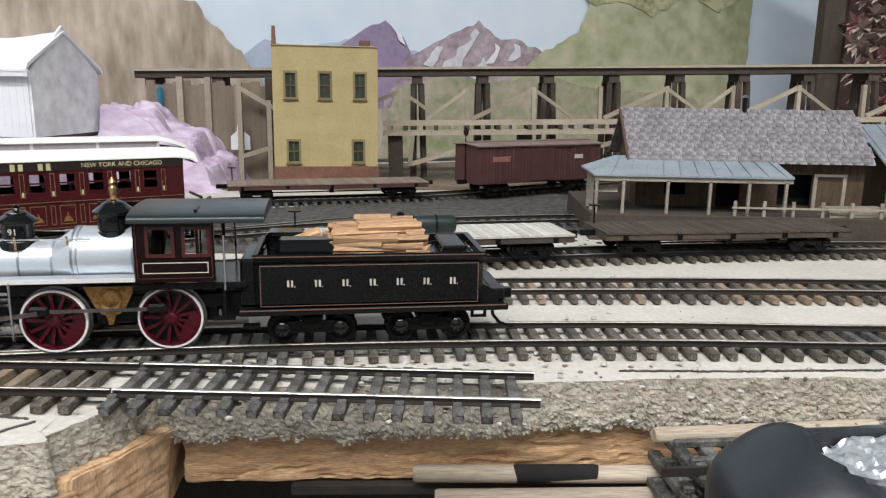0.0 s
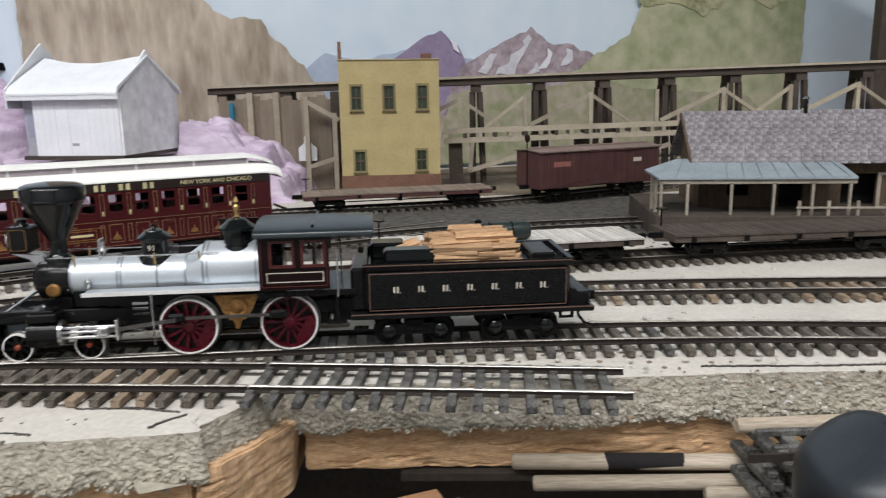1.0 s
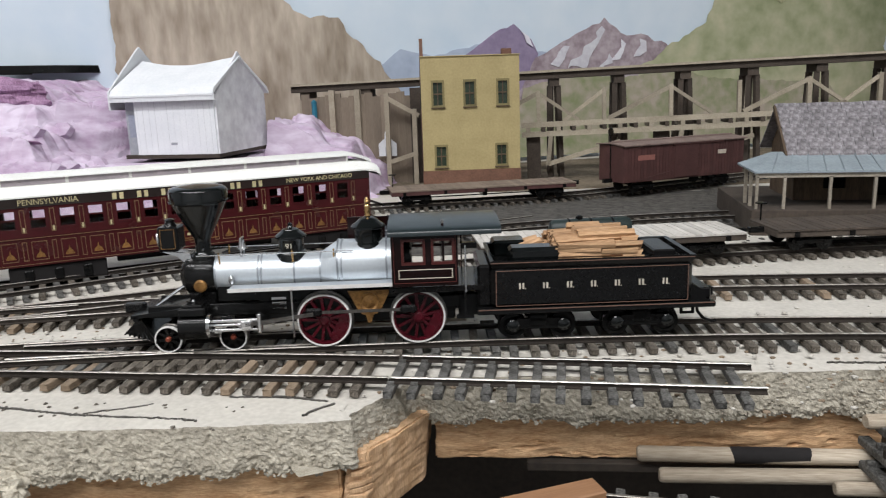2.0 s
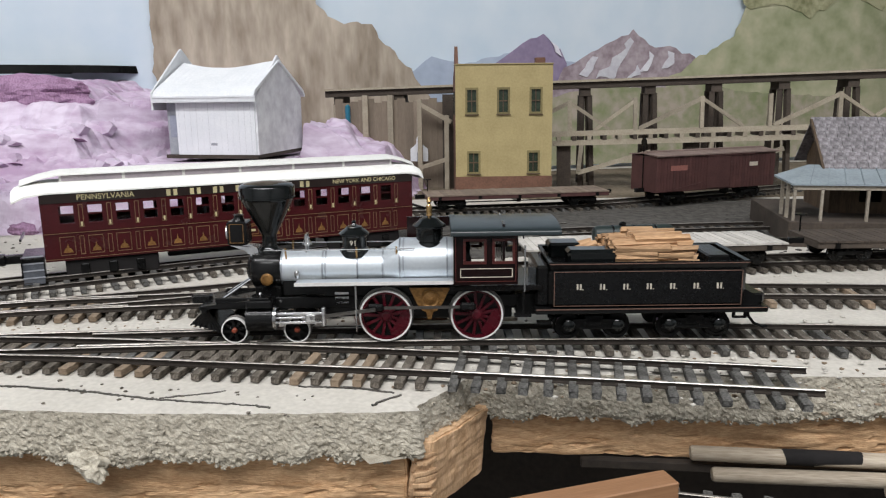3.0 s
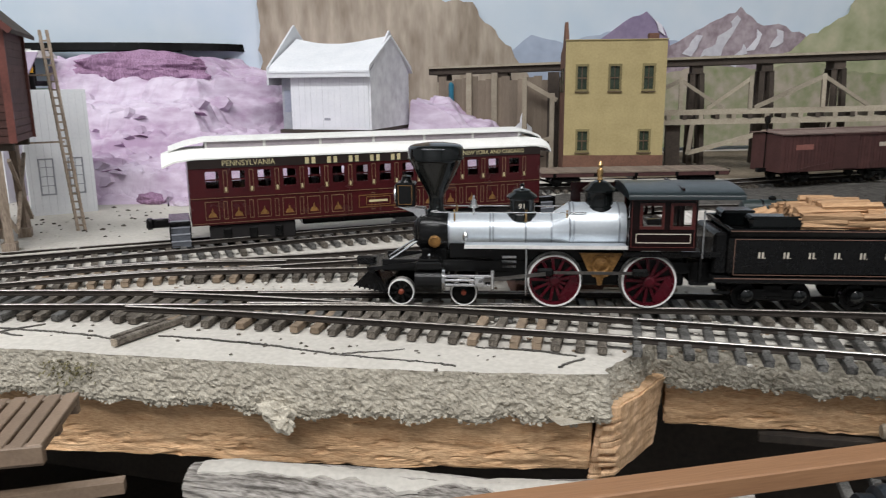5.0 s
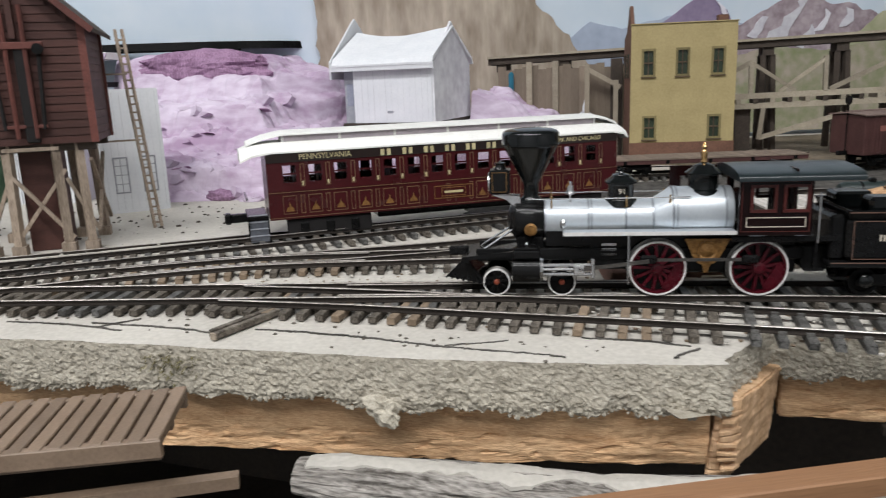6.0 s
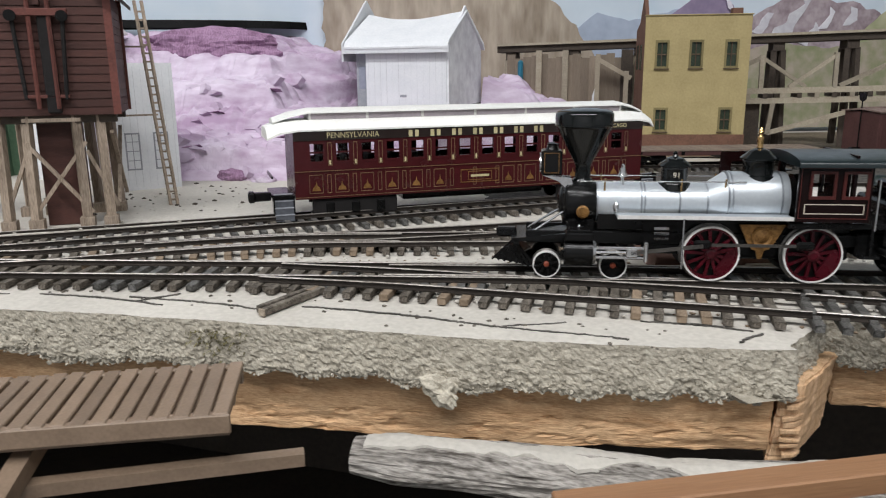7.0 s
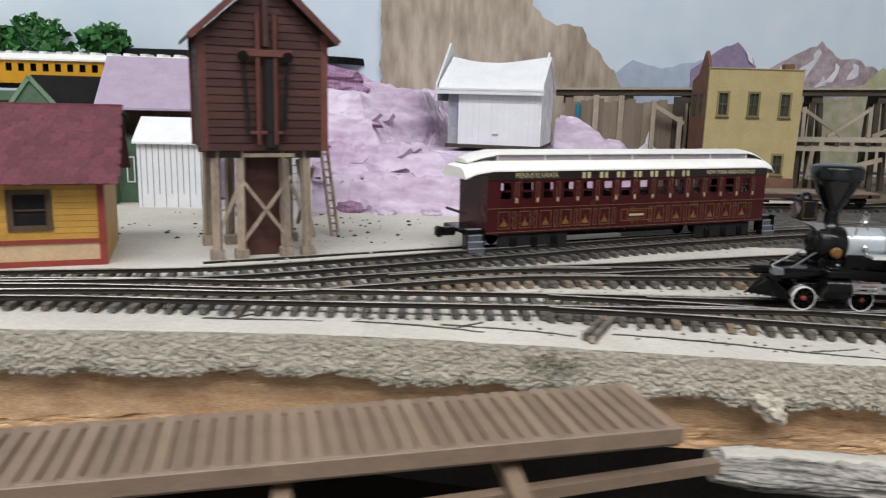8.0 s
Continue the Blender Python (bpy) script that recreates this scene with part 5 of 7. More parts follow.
def boxcar(x, y, z, yaw):
    e = thing("boxcar", x, y, z, yaw, "dull mineral-red boxcar standing on the back siding", "boxcar", "freight cars")
    L, W = 11.2, 3.0
    b = part("body", box(B(), 0, L, 0, W, 0.8, 3.45, 0.03), BOXRED, e, "mineral-red boarded body")
    for k in range(int(L / 0.28)):
        part("board", box(B(), 0.06 + k * 0.28, 0.31 + k * 0.28, -0.025, 0.01, 0.85, 3.38), BOXRED, b)
    part("side_door", box(B(), 4.5, 6.7, -0.1, -0.02, 0.9, 3.3, 0.03), BOXRED, b, "sliding red door")
    part("door_rail", box(B(), 4.3, 9.0, -0.14, -0.03, 3.3, 3.4), BOXRED, b)
    part("fascia", box(B(), -0.05, L + 0.05, -0.06, -0.026, 3.36, 3.5), BOXROOF, b)
    part("roof", slab(B(), [(-0.18, 3.42), (W / 2, 3.56), (W + 0.18, 3.42), (W + 0.18, 3.5), (W / 2, 3.66), (-0.18, 3.5)], -0.15, L + 0.15, "yz"), BOXROOF, b, "dusty brown roof")
    part("running_board", box(B(), 0, L, W / 2 - 0.25, W / 2 + 0.25, 3.66, 3.73), BOXROOF, b)
    part("emblem", box(B(), 1.2, 2.7, -0.04, -0.027, 2.35, 2.72), mat("red oxide emblem", (0.27, 0.11, 0.09), rough=0.6), b, "small red emblem bar")
    part("emblem", box(B(), 8.6, 9.4, -0.04, -0.027, 2.4, 2.7), LETTERGREY, b, "small pale emblem bar")
    part("brace", bar(B(), (1.0, -0.05, 0.9), (4.4, -0.05, 1.4), 0.03, 0.1), BOXRED, b)
    part("brake_wheel", lathe(B(), (0, W / 2, 4.4), [(0.3, -0.1), (0.3, -0.04)], 16, "x"), BLACK, e)
    part("brake_staff", rod(B(), (-0.08, W / 2, 1.0), (-0.08, W / 2, 4.4), 0.04, n=8), BLACK, e)
    simple_truck(e, 2.0, W)
    simple_truck(e, L - 2.0, W)
    part("coupler", box(B(), -0.7, 0.05, W / 2 - 0.16, W / 2 + 0.16, 0.75, 1.05, 0.04), BLACK, e)
    part("coupler", box(B(), L - 0.05, L + 0.7, W / 2 - 0.16, W / 2 + 0.16, 0.75, 1.05, 0.04), BLACK, e)


def flatcar(x, y, z, yaw, L, label, deck):
    e = thing("flatcar", x, y, z, yaw, label, "flatcar", "freight cars")
    W = 3.1
    f = part("frame", box(B(), 0, L, 0.05, W - 0.05, 0.72, 1.0, 0.03), BOXRED if deck is FLATDECK else TIMBERDARK, e)
    n = int(L / 0.3)
    for k in range(n):
        part("plank", box(B(), k * L / n + 0.01, (k + 1) * L / n - 0.01, 0, W, 1.0, 1.08 + 0.008 * (k % 3)), deck, f)
    for k in range(5):
        part("stake_pocket", box(B(), 0.8 + k * (L - 1.8) / 4, 1.0 + k * (L - 1.8) / 4, -0.06, 0.05, 0.74, 0.98), BLACK, f)
    part("truss_rod", rod(B(), (2.6, 0.6, 0.5), (L - 2.6, 0.6, 0.5), 0.04, n=6), BLACK, e)
    part("needle_beam", box(B(), L / 2 - 0.15, L / 2 + 0.15, 0.3, W - 0.3, 0.45, 0.72), BLACK, e)
    simple_truck(e, 1.8, W)
    simple_truck(e, L - 1.8, W)
    for a, b in ((-0.7, 0.05), (L - 0.05, L + 0.7)):
        part("coupler", box(B(), a, b, W / 2 - 0.16, W / 2 + 0.16, 0.72, 1.0, 0.04), BLACK, e)
    part("brake_wheel", lathe(B(), (0.35, W - 0.5, 1.9), [(0.02, 0), (0.28, 0.02), (0.28, 0.08), (0.02, 0.1)], 14), BLACK, e)
    part("brake_staff", rod(B(), (0.35, W - 0.5, 0.9), (0.35, W - 0.5, 1.95), 0.04, n=6), BLACK, e)
    return e


boxcar(-1.2, 34.7, 0.0, 33)
flatcar(-17.0, 29.6, 0.0, 19, 13.2, "worn brown flatcar coupled beside the boxcar", FLATDECK)
flatcar(-8.9, 12.2, 0.0, 15, 12.2, "empty flatcar with a pale dusty deck", mat("pale dusty deck", (0.62, 0.59, 0.55), (0.42, 0.39, 0.35), 0.85, scale=0.8, fine=7, bump=0.4))


flatcar(4.3, 15.8, 0.0, 11, 12.0, "dark flatcar standing before the station platform", TIMBERDARK)


def flatcar_load():
    e = thing("loose_boiler", -6.0, 14.0, 1.09, 15, "dark green rounded boiler shell lying on the pale flatcar", "boiler shell")
    part("shell", lathe(B(), (0, 0, 0.42), [(0.15, 0), (0.34, 0.06), (0.42, 0.22), (0.42, 3.6), (0.34, 3.76), (0.1, 3.8)], 24, "x"), TANKGREEN, e, "", True)
    for x in (0.9, 1.9, 2.9):
        part("shell_band", lathe(B(), (0, 0, 0.42), [(0.42, x - 0.05), (0.445, x - 0.03), (0.445, x + 0.03), (0.42, x + 0.05)], 24, "x"), BLACK, e, "", True)
    part("filler_cap", lathe(B(), (1.4, 0, 0.8), [(0.16, 0), (0.16, 0.14), (0.08, 0.2)], 14), BLACK, e, "", True)


TANKGREEN = mat("dark blue green enamel", (0.022, 0.036, 0.034), (0.012, 0.02, 0.019), 0.45, scale=1, fine=8)
flatcar_load()


# ---- false-front building ----
def yellow_building():
    e = thing("storefront_building", -16.7, 40.0, 0, 12.0, "two-storey ochre yellow model building with a flat false front", "building")
    W, D, T = 7.9, 4.2, 10.3
    wins = [(0.88, 1.78, 6.45, 8.4), (3.45, 4.35, 6.45, 8.4), (6.1, 7.0, 6.45, 8.4), (1.0, 1.95, 1.6, 3.3), (5.95, 6.85, 1.6, 3.3)]
    w = part("front_wall", pierced(B(), 0, W, 1.3, T, 0, 0.25, wins), YELLOW, e, "ochre yellow front wall")
    part("base_course", box(B(), -0.05, W + 0.05, -0.08, 0.3, -0.5, 1.3), BRICKBROWN, e, "red-brown base course")
    part("cornice", box(B(), -0.06, W + 0.06, -0.1, 0.3, T, T + 0.08, 0.02), YELLOW, w)
    part("side_wall", slab(B(), [(0.25, -0.5), (D, -0.5), (D, T - 0.9), (2.7, T - 0.4), (1.5, T + 1.35), (1.2, T + 1.5), (0.25, T + 0.1)], 0, 0.26, "yz"), BRICKBROWN, e, "red-brown side wall with a raised parapet")
    part("side_wall", slab(B(), [(0.25, -0.5), (D, -0.5), (D, T - 0.9), (0.25, T - 0.2)], W - 0.22, W, "yz"), BRICKBROWN, e)
    part("rear_wall", box(B(), 0.22, W - 0.22, D - 0.2, D, -0.5, T - 1), BRICKBROWN, e)
    part("roof", slab(B(), [(0.25, T - 0.6), (D, T - 1.2), (D, T - 1.0), (0.25, T - 0.4)], 0.22, W - 0.22, "yz"), TIMBERDARK, e)
    part("chimney", box(B(), 6.6, 7.4, 0.8, 1.5, T - 0.5, T + 0.55, 0.04), BRICKBROWN, e)
    for k in (1.6, 3.2):
        part("side_window", box(B(), -0.03, 0.02, k - 0.4, k + 0.4, 6.3, 8.2), GREENGLASS, e)
    for a, b, c, d in wins:
        f = part("window", pierced(B(), a - 0.08, b + 0.08, c - 0.08, d + 0.1, -0.05, 0.1, [(a + 0.08, b - 0.08, c + 0.08, d - 0.08)]), mat("olive window frame", (0.22, 0.18, 0.08), rough=0.7), e, "olive window frame")
        part("pane", box(B(), a, b, 0.14, 0.17, c, d), GREENGLASS, f, "dark green pane")
        part("sash_bar", box(B(), a, b, 0.04, 0.13, (c + d) / 2 - 0.05, (c + d) / 2 + 0.05), BOARDBROWN, f)
        part("sash_bar", box(B(), (a + b) / 2 - 0.04, (a + b) / 2 + 0.04, 0.06, 0.13, c, d), BOARDBROWN, f)
        part("window_sill", box(B(), a - 0.12, b + 0.12, -0.14, 0.02, c - 0.16, c - 0.08), BOARDBROWN, f)


yellow_building()


# ---- white card house on the hill ----
def white_house():
    e = thing("card_house", -37.1, 31.0, 3.8, -2.0, "white card house with a steep folded roof on the foam hill", "house")
    W, D = 7.2, 8.2
    part("front_wall", box(B(), 0.9, W, 0, 0.15, 0, 4.6), WHITEPAPER, e, "white card front wall")
    # The recess is white card too; its shade is put into the grey colour.
    part("recess_wall", box(B(), 0, 0.9, 0.3, 0.4, 0, 4.6), GREYLINE, e, "card recess with its shade put in as grey")
    part("recess_side", box(B(), 0.9, 1.0, 0.15, 0.3, 0, 4.6), GREYLINE, e)
    part("recess_window", box(B(), 0.2, 0.75, 0.26, 0.3, 1.4, 3.2), mat("blue grey window print", (0.32, 0.34, 0.42), rough=0.7), e)
    part("rear_wall", box(B(), 0, W, D - 0.15, D, 0, 4.6), WHITEPAPER, e)
    part("gable_wall", slab(B(), [(0.1, 0), (D, 0), (D, 4.6), (D / 2, 8.0), (0.1, 4.6)], W, W + 0.15, "yz"), SMUDGE, e, "smudged white card gable end")
    part("false_front", slab(B(), [(-0.3, 3.6), (D + 0.3, 3.6), (D + 0.3, 5.0), (D / 2 + 0.4, 8.4), (D / 2, 8.7), (D / 2 - 0.4, 8.4), (-0.3, 5.0)], -0.9, -0.75, "yz"), WHITEPAPER, e, "taller white card gable front")
    for s in (0, 1):
        y0, y1 = (-0.55, D / 2) if s == 0 else (D + 0.55, D / 2)
        bm = slab(B(), [(y0, 4.55), (y0, 4.7), (y0 + (y1 - y0) * 0.06, 5.15), (y1, 7.55), (y1, 7.4), (y0 + (y1 - y0) * 0.1, 4.95)], -0.6, W + 0.3, "yz")
        bmesh.ops.subdivide_edges(bm, edges=[q for q in bm.edges if abs(q.verts[0].co.x - q.verts[1].co.x) > 1], cuts=16, use_grid_fill=True)
        for v in bm.verts:
            f = (v.co.x + 0.6) / (W + 0.9)
            v.co.z -= (0.42 * math.sin(math.pi * f) + 0.1 * math.sin(5 * f)) * smooth(4.6, 7.5, v.co.z) + 0.05 * noise.noise((v.co.x * 0.8, v.co.y * 0.6, 3))
        part("roof", bm, WHITEPAPER, e, "sagging folded white card roof")
    part("eave_band", box(B(), -0.75, W + 0.35, -0.5, -0.3, 4.2, 4.7), WHITEPAPER, e)
    for k in range(13):
        part("board_line", box(B(), 1.1 + k * 0.48, 1.12 + k * 0.48, -0.012, 0.0, 0.2, 4.3), mat("faint board line", (0.70, 0.71, 0.74), rough=0.8) if k == 0 else bpy.data.materials["faint board line"], e)
    part("floor_slab", box(B(), -0.1, W + 0.15, -0.1, D, -0.3, 0.0), DARKWOODSHADE, e)
    e.scale = (1, 1, 0.91)
    part("door_plate", box(B(), 3.6, 4.1, -0.02, 0.0, 0.75, 0.95), GREYLINE, e)


white_house()


# ---- timber trestle with a truss bridge ----
def trestle():
    yaw = 3.5
    e = thing("timber_trestle", -29.5, 45.6, -0.15, yaw, "long timber trestle with a dark deck and pale truss frames", "trestle")
    L = 100
    e.rotation_euler.y = -math.atan(0.022)
    part("deck", box(B(), 0, L, 0, 2.8, 8.0, 8.55, 0.03), TIMBERDARK, e, "dark stringer deck")
    part("deck_edge", box(B(), 0, L, -0.25, 3.05, 8.55, 8.75), TIMBERGREY, e, "greyed deck edge")
    rnd = random.Random(3)
    for k in range(18):
        x0 = 1.2 + k * 5.55
        b = part("bent", box(B(), x0 - 0.45, x0 + 0.45, 0.2, 2.6, 7.35, 8.0), TIMBERDARK, e, "dark trestle bent")
        for dx, w in ((-0.3, 0.42), (0.32, 0.42)):
            part("post", bar(B(), (x0 + dx, 0.5, 7.4), (x0 + dx * 1.5, 0.1, -0.5), w), TIMBERDARK if k > 2 else TIMBERGREY, b)
            part("post", bar(B(), (x0 + dx, 2.3, 7.4), (x0 + dx * 1.5, 2.9, -0.5), w), TIMBERDARK, b)
    # truss panels, right of the yellow building
    t = thing("truss_bridge", -9.0, 45.9, 0.15, yaw, "pale timber truss bridge in front of the trestle", "bridge")
    t.rotation_euler.y = -math.atan(0.022)
    for z0, z1 in ((3.3, 3.75), (4.1, 4.55)):
        part("chord", box(B(), 0, 62, -0.15, 0.15, z0, z1), TIMBERGREY, t, "pale bottom chord")
    for k in range(48):
        part("floor_beam", box(B(), 0.4 + k * 1.3, 0.75 + k * 1.3, -0.2, 2.4, 3.72, 4.12), TIMBERDARK if k % 2 else TIMBERGREY, t)
    for k in range(11):
        x0 = 1.5 + k * 5.55
        part("vertical", box(B(), x0 - 0.16, x0 + 0.16, -0.2, 0.2, 4.5, 7.2), TIMBERGREY, t, "pale truss vertical")
        if k % 2 == 0:
            part("diagonal", bar(B(), (x0, 0, 7.0), (x0 - 5.2, 0, 4.6), 0.34), TIMBERGREY, t, "pale truss diagonal")
            part("diagonal", bar(B(), (x0, 0, 7.0), (x0 + 3.4, 0, 4.6), 0.28), TIMBERGREY, t, "pale truss diagonal")
        elif k % 4 == 1:
            part("diagonal", bar(B(), (x0, 0, 7.0), (x0 - 3.4, 0, 4.6), 0.28), TIMBERGREY, t)
    for k in range(6):
        x0 = 1.0 + k * 11
        part("leg", box(B(), x0 - 0.6, x0 + 0.6, 0.4, 1.6, -0.5, 3.3), TIMBERDARK, t, "dark timber pier")
        part("strut", bar(B(), (x0 + 1.2, 0, 0.9), (x0 + 7.4, 0, 2.6), 0.36), TIMBERGREY, t, "pale leaning strut")
        part("strut", bar(B(), (x0 + 1.2, 0, 0.8), (x0 + 1.5, 0, 3.3), 0.36), TIMBERGREY, t)
    # portal frame at the west side of the yellow building
    p = thing("portal_frame", -20.9, 44.6, 0, yaw, "pale timber portal frame under the trestle", "frame")
    part("post", box(B(), 0, 0.4, 0, 0.4, -0.5, 7.6), TIMBERGREY, p)
    part("post", box(B(), 2.4, 2.8, 0, 0.4, -0.5, 6.2), TIMBERGREY, p)
    part("brace", bar(B(), (0.2, 0.2, 7.2), (3.0, 0.2, 5.6), 0.36), TIMBERGREY, p)
    part("brace", bar(B(), (0.2, 0.2, 1.6), (2.8, 0.2, 2.4), 0.36), TIMBERGREY, p)
    w = thing("abutment", -29.0, 44.6, 0, yaw, "grey-brown boarded abutment under the trestle", "abutment")
    for k in range(15):
        part("board", box(B(), 0.3 + k * 0.72, 1.015 + k * 0.72, 1.0, 1.2 + 0.06 * (k % 3), -0.5, 7.7 - 0.12 * (k * 7 % 4)), mat("grey brown abutment board", (0.25, 0.20, 0.15), (0.17, 0.135, 0.105), 0.85, scale=0.5, fine=5, bump=0.3, stretch=(3, 3, 0.4)) if k == 0 else bpy.data.materials["grey brown abutment board"], w)
    for k, x0 in enumerate((2.9, 5.2, 10.2)):
        part("post", box(B(), x0, x0 + (0.5 if k < 2 else 1.0), 0.6, 1.0, -0.5, 8.0), TIMBERGREY if k < 2 else TIMBERDARK, w, "timber post against the boards")
    part("blue_tarp", box(B(), 1.3, 1.75, 0.5, 0.9, 5.0, 7.2, 0.15), mat("teal blue plastic", (0.03, 0.2, 0.3), rough=0.5), w, "teal blue plastic strip")


trestle()


def card_cutout():
    e = thing("card_cutout", -20.95, 45.45, 2.1, 3.5, "small white card chapel shape against the abutment boards", "card cutout")
    part("gable", slab(B(), [(-0.8, 0), (0.8, 0), (0.8, 1.1), (0, 1.8), (-0.8, 1.1)], -0.06, 0.0), WHITEPAPER, e)
    part("steeple", slab(B(), [(-0.25, 1.55), (0.25, 1.55), (0.22, 2.0), (0, 2.7), (-0.22, 2.0)], -0.1, -0.06), WHITEPAPER, e)
    part("door", box(B(), -0.2, 0.2, -0.09, -0.06, 0.05, 0.8), GREYLINE, e)


card_cutout()


# ---- station on the east side ----
def shingled(parent, x0, x1, ye, ze, yr, zr, rows, cols, material, label):
    """A roof slope of separate shingles from the eave (ye, ze) up to the ridge (yr, zr)."""
    d = Vector((0, yr - ye, zr - ze))
    tilt = math.atan2(zr - ze, yr - ye)
    slope = part("roof", slab(B(), [(ye, ze - 0.08), (yr, zr - 0.08), (yr, zr), (ye, ze)], x0, x1, "yz"), material, parent, label)
    w, h = (x1 - x0) / cols, d.length / rows
    meshes = []
    rnd = random.Random(9)
    for k in range(4):
        bm = box(B(), -w * 0.49, w * 0.49, -0.08, h * 1.15, 0.0, 0.03)
        for v in bm.verts:
            v.co += Vector((0, rnd.uniform(-.1, .1) * h, rnd.uniform(0, .05)))
            v.co *= CM
        me = bpy.data.meshes.new("shingle")
        bm.to_mesh(me)
        bm.free()
        me.materials.append(material)
        meshes.append(me)
    for r in range(rows):
        for c in range(cols):
            s = new("shingle", rnd.choice(meshes))
            s.parent = slope
            q = Vector((x0 + w * (c + 0.5 + 0.25 * (r % 2 - 0.5)), ye, ze)) + d * (r / rows)
            s.location = q * CM
            s.rotation_euler = (tilt + rnd.uniform(-0.01, 0.05), 0, rnd.uniform(-.04, .04))
    return slope


def station():
    e = thing("station_house", 0, 0, 0, 0, "weathered brown station with a grey shingle roof and a tin porch", "station")
    part("platform", box(B(), 4.6, 30, 22.2, 31.5, -0.5, 0.95, 0.04), TIMBERDARK, e, "raised board platform")
    part("front_wall", pierced(B(), 7.6, 20.2, 0.95, 4.0, 25.6, 25.8, [(9.2, 10.4, 1.6, 2.9), (12.1, 13.4, 0.96, 3.0), (15.5, 17.4, 0.96, 2.85)]), BOARDBROWN, e, "brown boarded wall")
    for k in range(32):
        part("board_batten", box(B(), 7.65 + k * 0.39, 7.71 + k * 0.39, 25.55, 25.6, 3.02, 4.0), BOARDBROWN, e)
    part("door_frame", pierced(B(), 17.4, 19.2, 0.95, 2.9, 25.5, 25.6, [(17.6, 19.0, 1.0, 2.75)]), POSTPALE, e, "pale door frame")
    part("gable_wall", slab(B(), [(25.8, 0.95), (30.6, 0.95), (30.6, 3.9), (28.1, 6.1), (25.8, 3.9)], 7.6, 7.8, "yz"), BOARDBROWN, e)
    part("gable_wall", slab(B(), [(25.8, 0.95), (30.6, 0.95), (30.6, 3.9), (28.1, 6.1), (25.8, 3.9)], 20.0, 20.2, "yz"), BOARDBROWN, e)
    part("rear_wall", box(B(), 7.8, 20.0, 30.4, 30.6, 0.95, 3.9), BOARDBROWN, e)
    shingled(e, 7.0, 20.4, 25.0, 3.55, 28.1, 6.25, 7, 22, SHINGLEGREY, "grey shingle roof slope")
    part("rear_roof", slab(B(), [(31.2, 3.5), (28.1, 6.2), (28.1, 6.28), (31.2, 3.6)], 7.0, 20.4, "yz"), SHINGLEGREY, e)
    part("barge_board", bar(B(), (6.95, 24.95, 3.5), (6.95, 28.1, 6.2), 0.12, 0.22), BOARDBROWN, e)
    part("stove_pipe", rod(B(), (14.1, 28.0, 5.9), (14.1, 28.0, 7.0), 0.12), BLACK, e)
    part("pipe_cap", lathe(B(), (14.1, 28.0, 7.0), [(0.24, 0), (0.05, 0.18)], 12), CHROME, e)
    # porch
    bm = B()
    v = [bm.verts.new(c) for c in ((4.5, 25.6, 3.15), (4.7, 22.4, 3.0), (15.0, 22.4, 3.0), (15.0, 25.6, 3.7), (6.3, 25.6, 3.75), (4.5, 25.6, 3.05), (4.7, 22.4, 2.9), (15.0, 22.4, 2.9), (15.0, 25.6, 3.6))]
    for f in ((0, 1, 4), (1, 2, 3, 4), (0, 5, 6, 1), (1, 6, 7, 2), (2, 7, 8, 3), (5, 0, 4, 3, 8), (5, 8, 7, 6)):
        bm.faces.new([v[i] for i in f])
    pr = part("porch_roof", bm, TINBLUE, e, "blue grey tin porch roof")
    for k in range(11):
        part("tin_seam", bar(B(), (5.6 + k * 0.9, 22.42, 3.02), (6.6 + k * 0.8, 25.4, 3.72), 0.05), TINBLUE, pr)
    part("porch_beam", box(B(), 4.8, 15.0, 22.5, 22.65, 2.65, 2.9), POSTPALE, e)
    for x in (4.9, 6.3, 8.6, 10.8, 12.8, 14.7):
        part("porch_post", box(B(), x - 0.07, x + 0.07, 22.5, 22.66, 0.95, 2.7), POSTPALE, e)
    for y in (23.6, 24.8):
        part("porch_post", box(B(), 4.75, 4.92, y, y + 0.16, 0.95, 3.0), POSTPALE, e)
    part("interior", box(B(), 7.9, 19.9, 27.4, 27.5, 0.95, 3.9), VOIDBLACK, e)
    a = thing("station_annex", 0, 0, 0, 0, "pale tin-roofed annex beside the station", "annex")
    part("roof", slab(B(), [(24.2, 3.3), (28.4, 5.5), (28.4, 5.6), (24.2, 3.4)], 20.7, 32, "yz"), TINBLUE, a)
    for k in range(12):
        part("tin_seam", bar(B(), (21 + k * 0.95, 24.2, 3.42), (21 + k * 0.95, 28.4, 5.62), 0.07), TINBLUE, a)
    part("wall", box(B(), 20.7, 32, 28.0, 28.2, 0.95, 5.3), BOARDBROWN, a)
    for x in (20.9, 24.2, 27.5):
        part("post", box(B(), x, x + 0.2, 24.4, 24.6, 0.95, 3.4), POSTPALE, a)
    f = thing("platform_fence", 0, 0, 0, 0, "low pale fence along the station platform", "fence")
    for k in range(9):
        part("post", box(B(), 12.0 + k * 1.5, 12.16 + k * 1.5, 22.3, 22.42, 0.95, 1.75), POSTPALE, f)
    part("rail", box(B(), 11.9, 26, 22.24, 22.3, 1.35, 1.45), POSTPALE, f)
    part("rail", box(B(), 20, 26, 22.24, 22.3, 1.7, 1.8), POSTPALE, f)
    c = thing("crate_stack", 17.0, 22.4, 0.95, 8, "flat pale lumber stack on the station platform", "lumber")
    for k in range(4):
        part("plank", box(B(), 0, 3.2, 0.05 * k, 1.1, 0.12 * k, 0.12 * k + 0.1), POSTPALE, c)
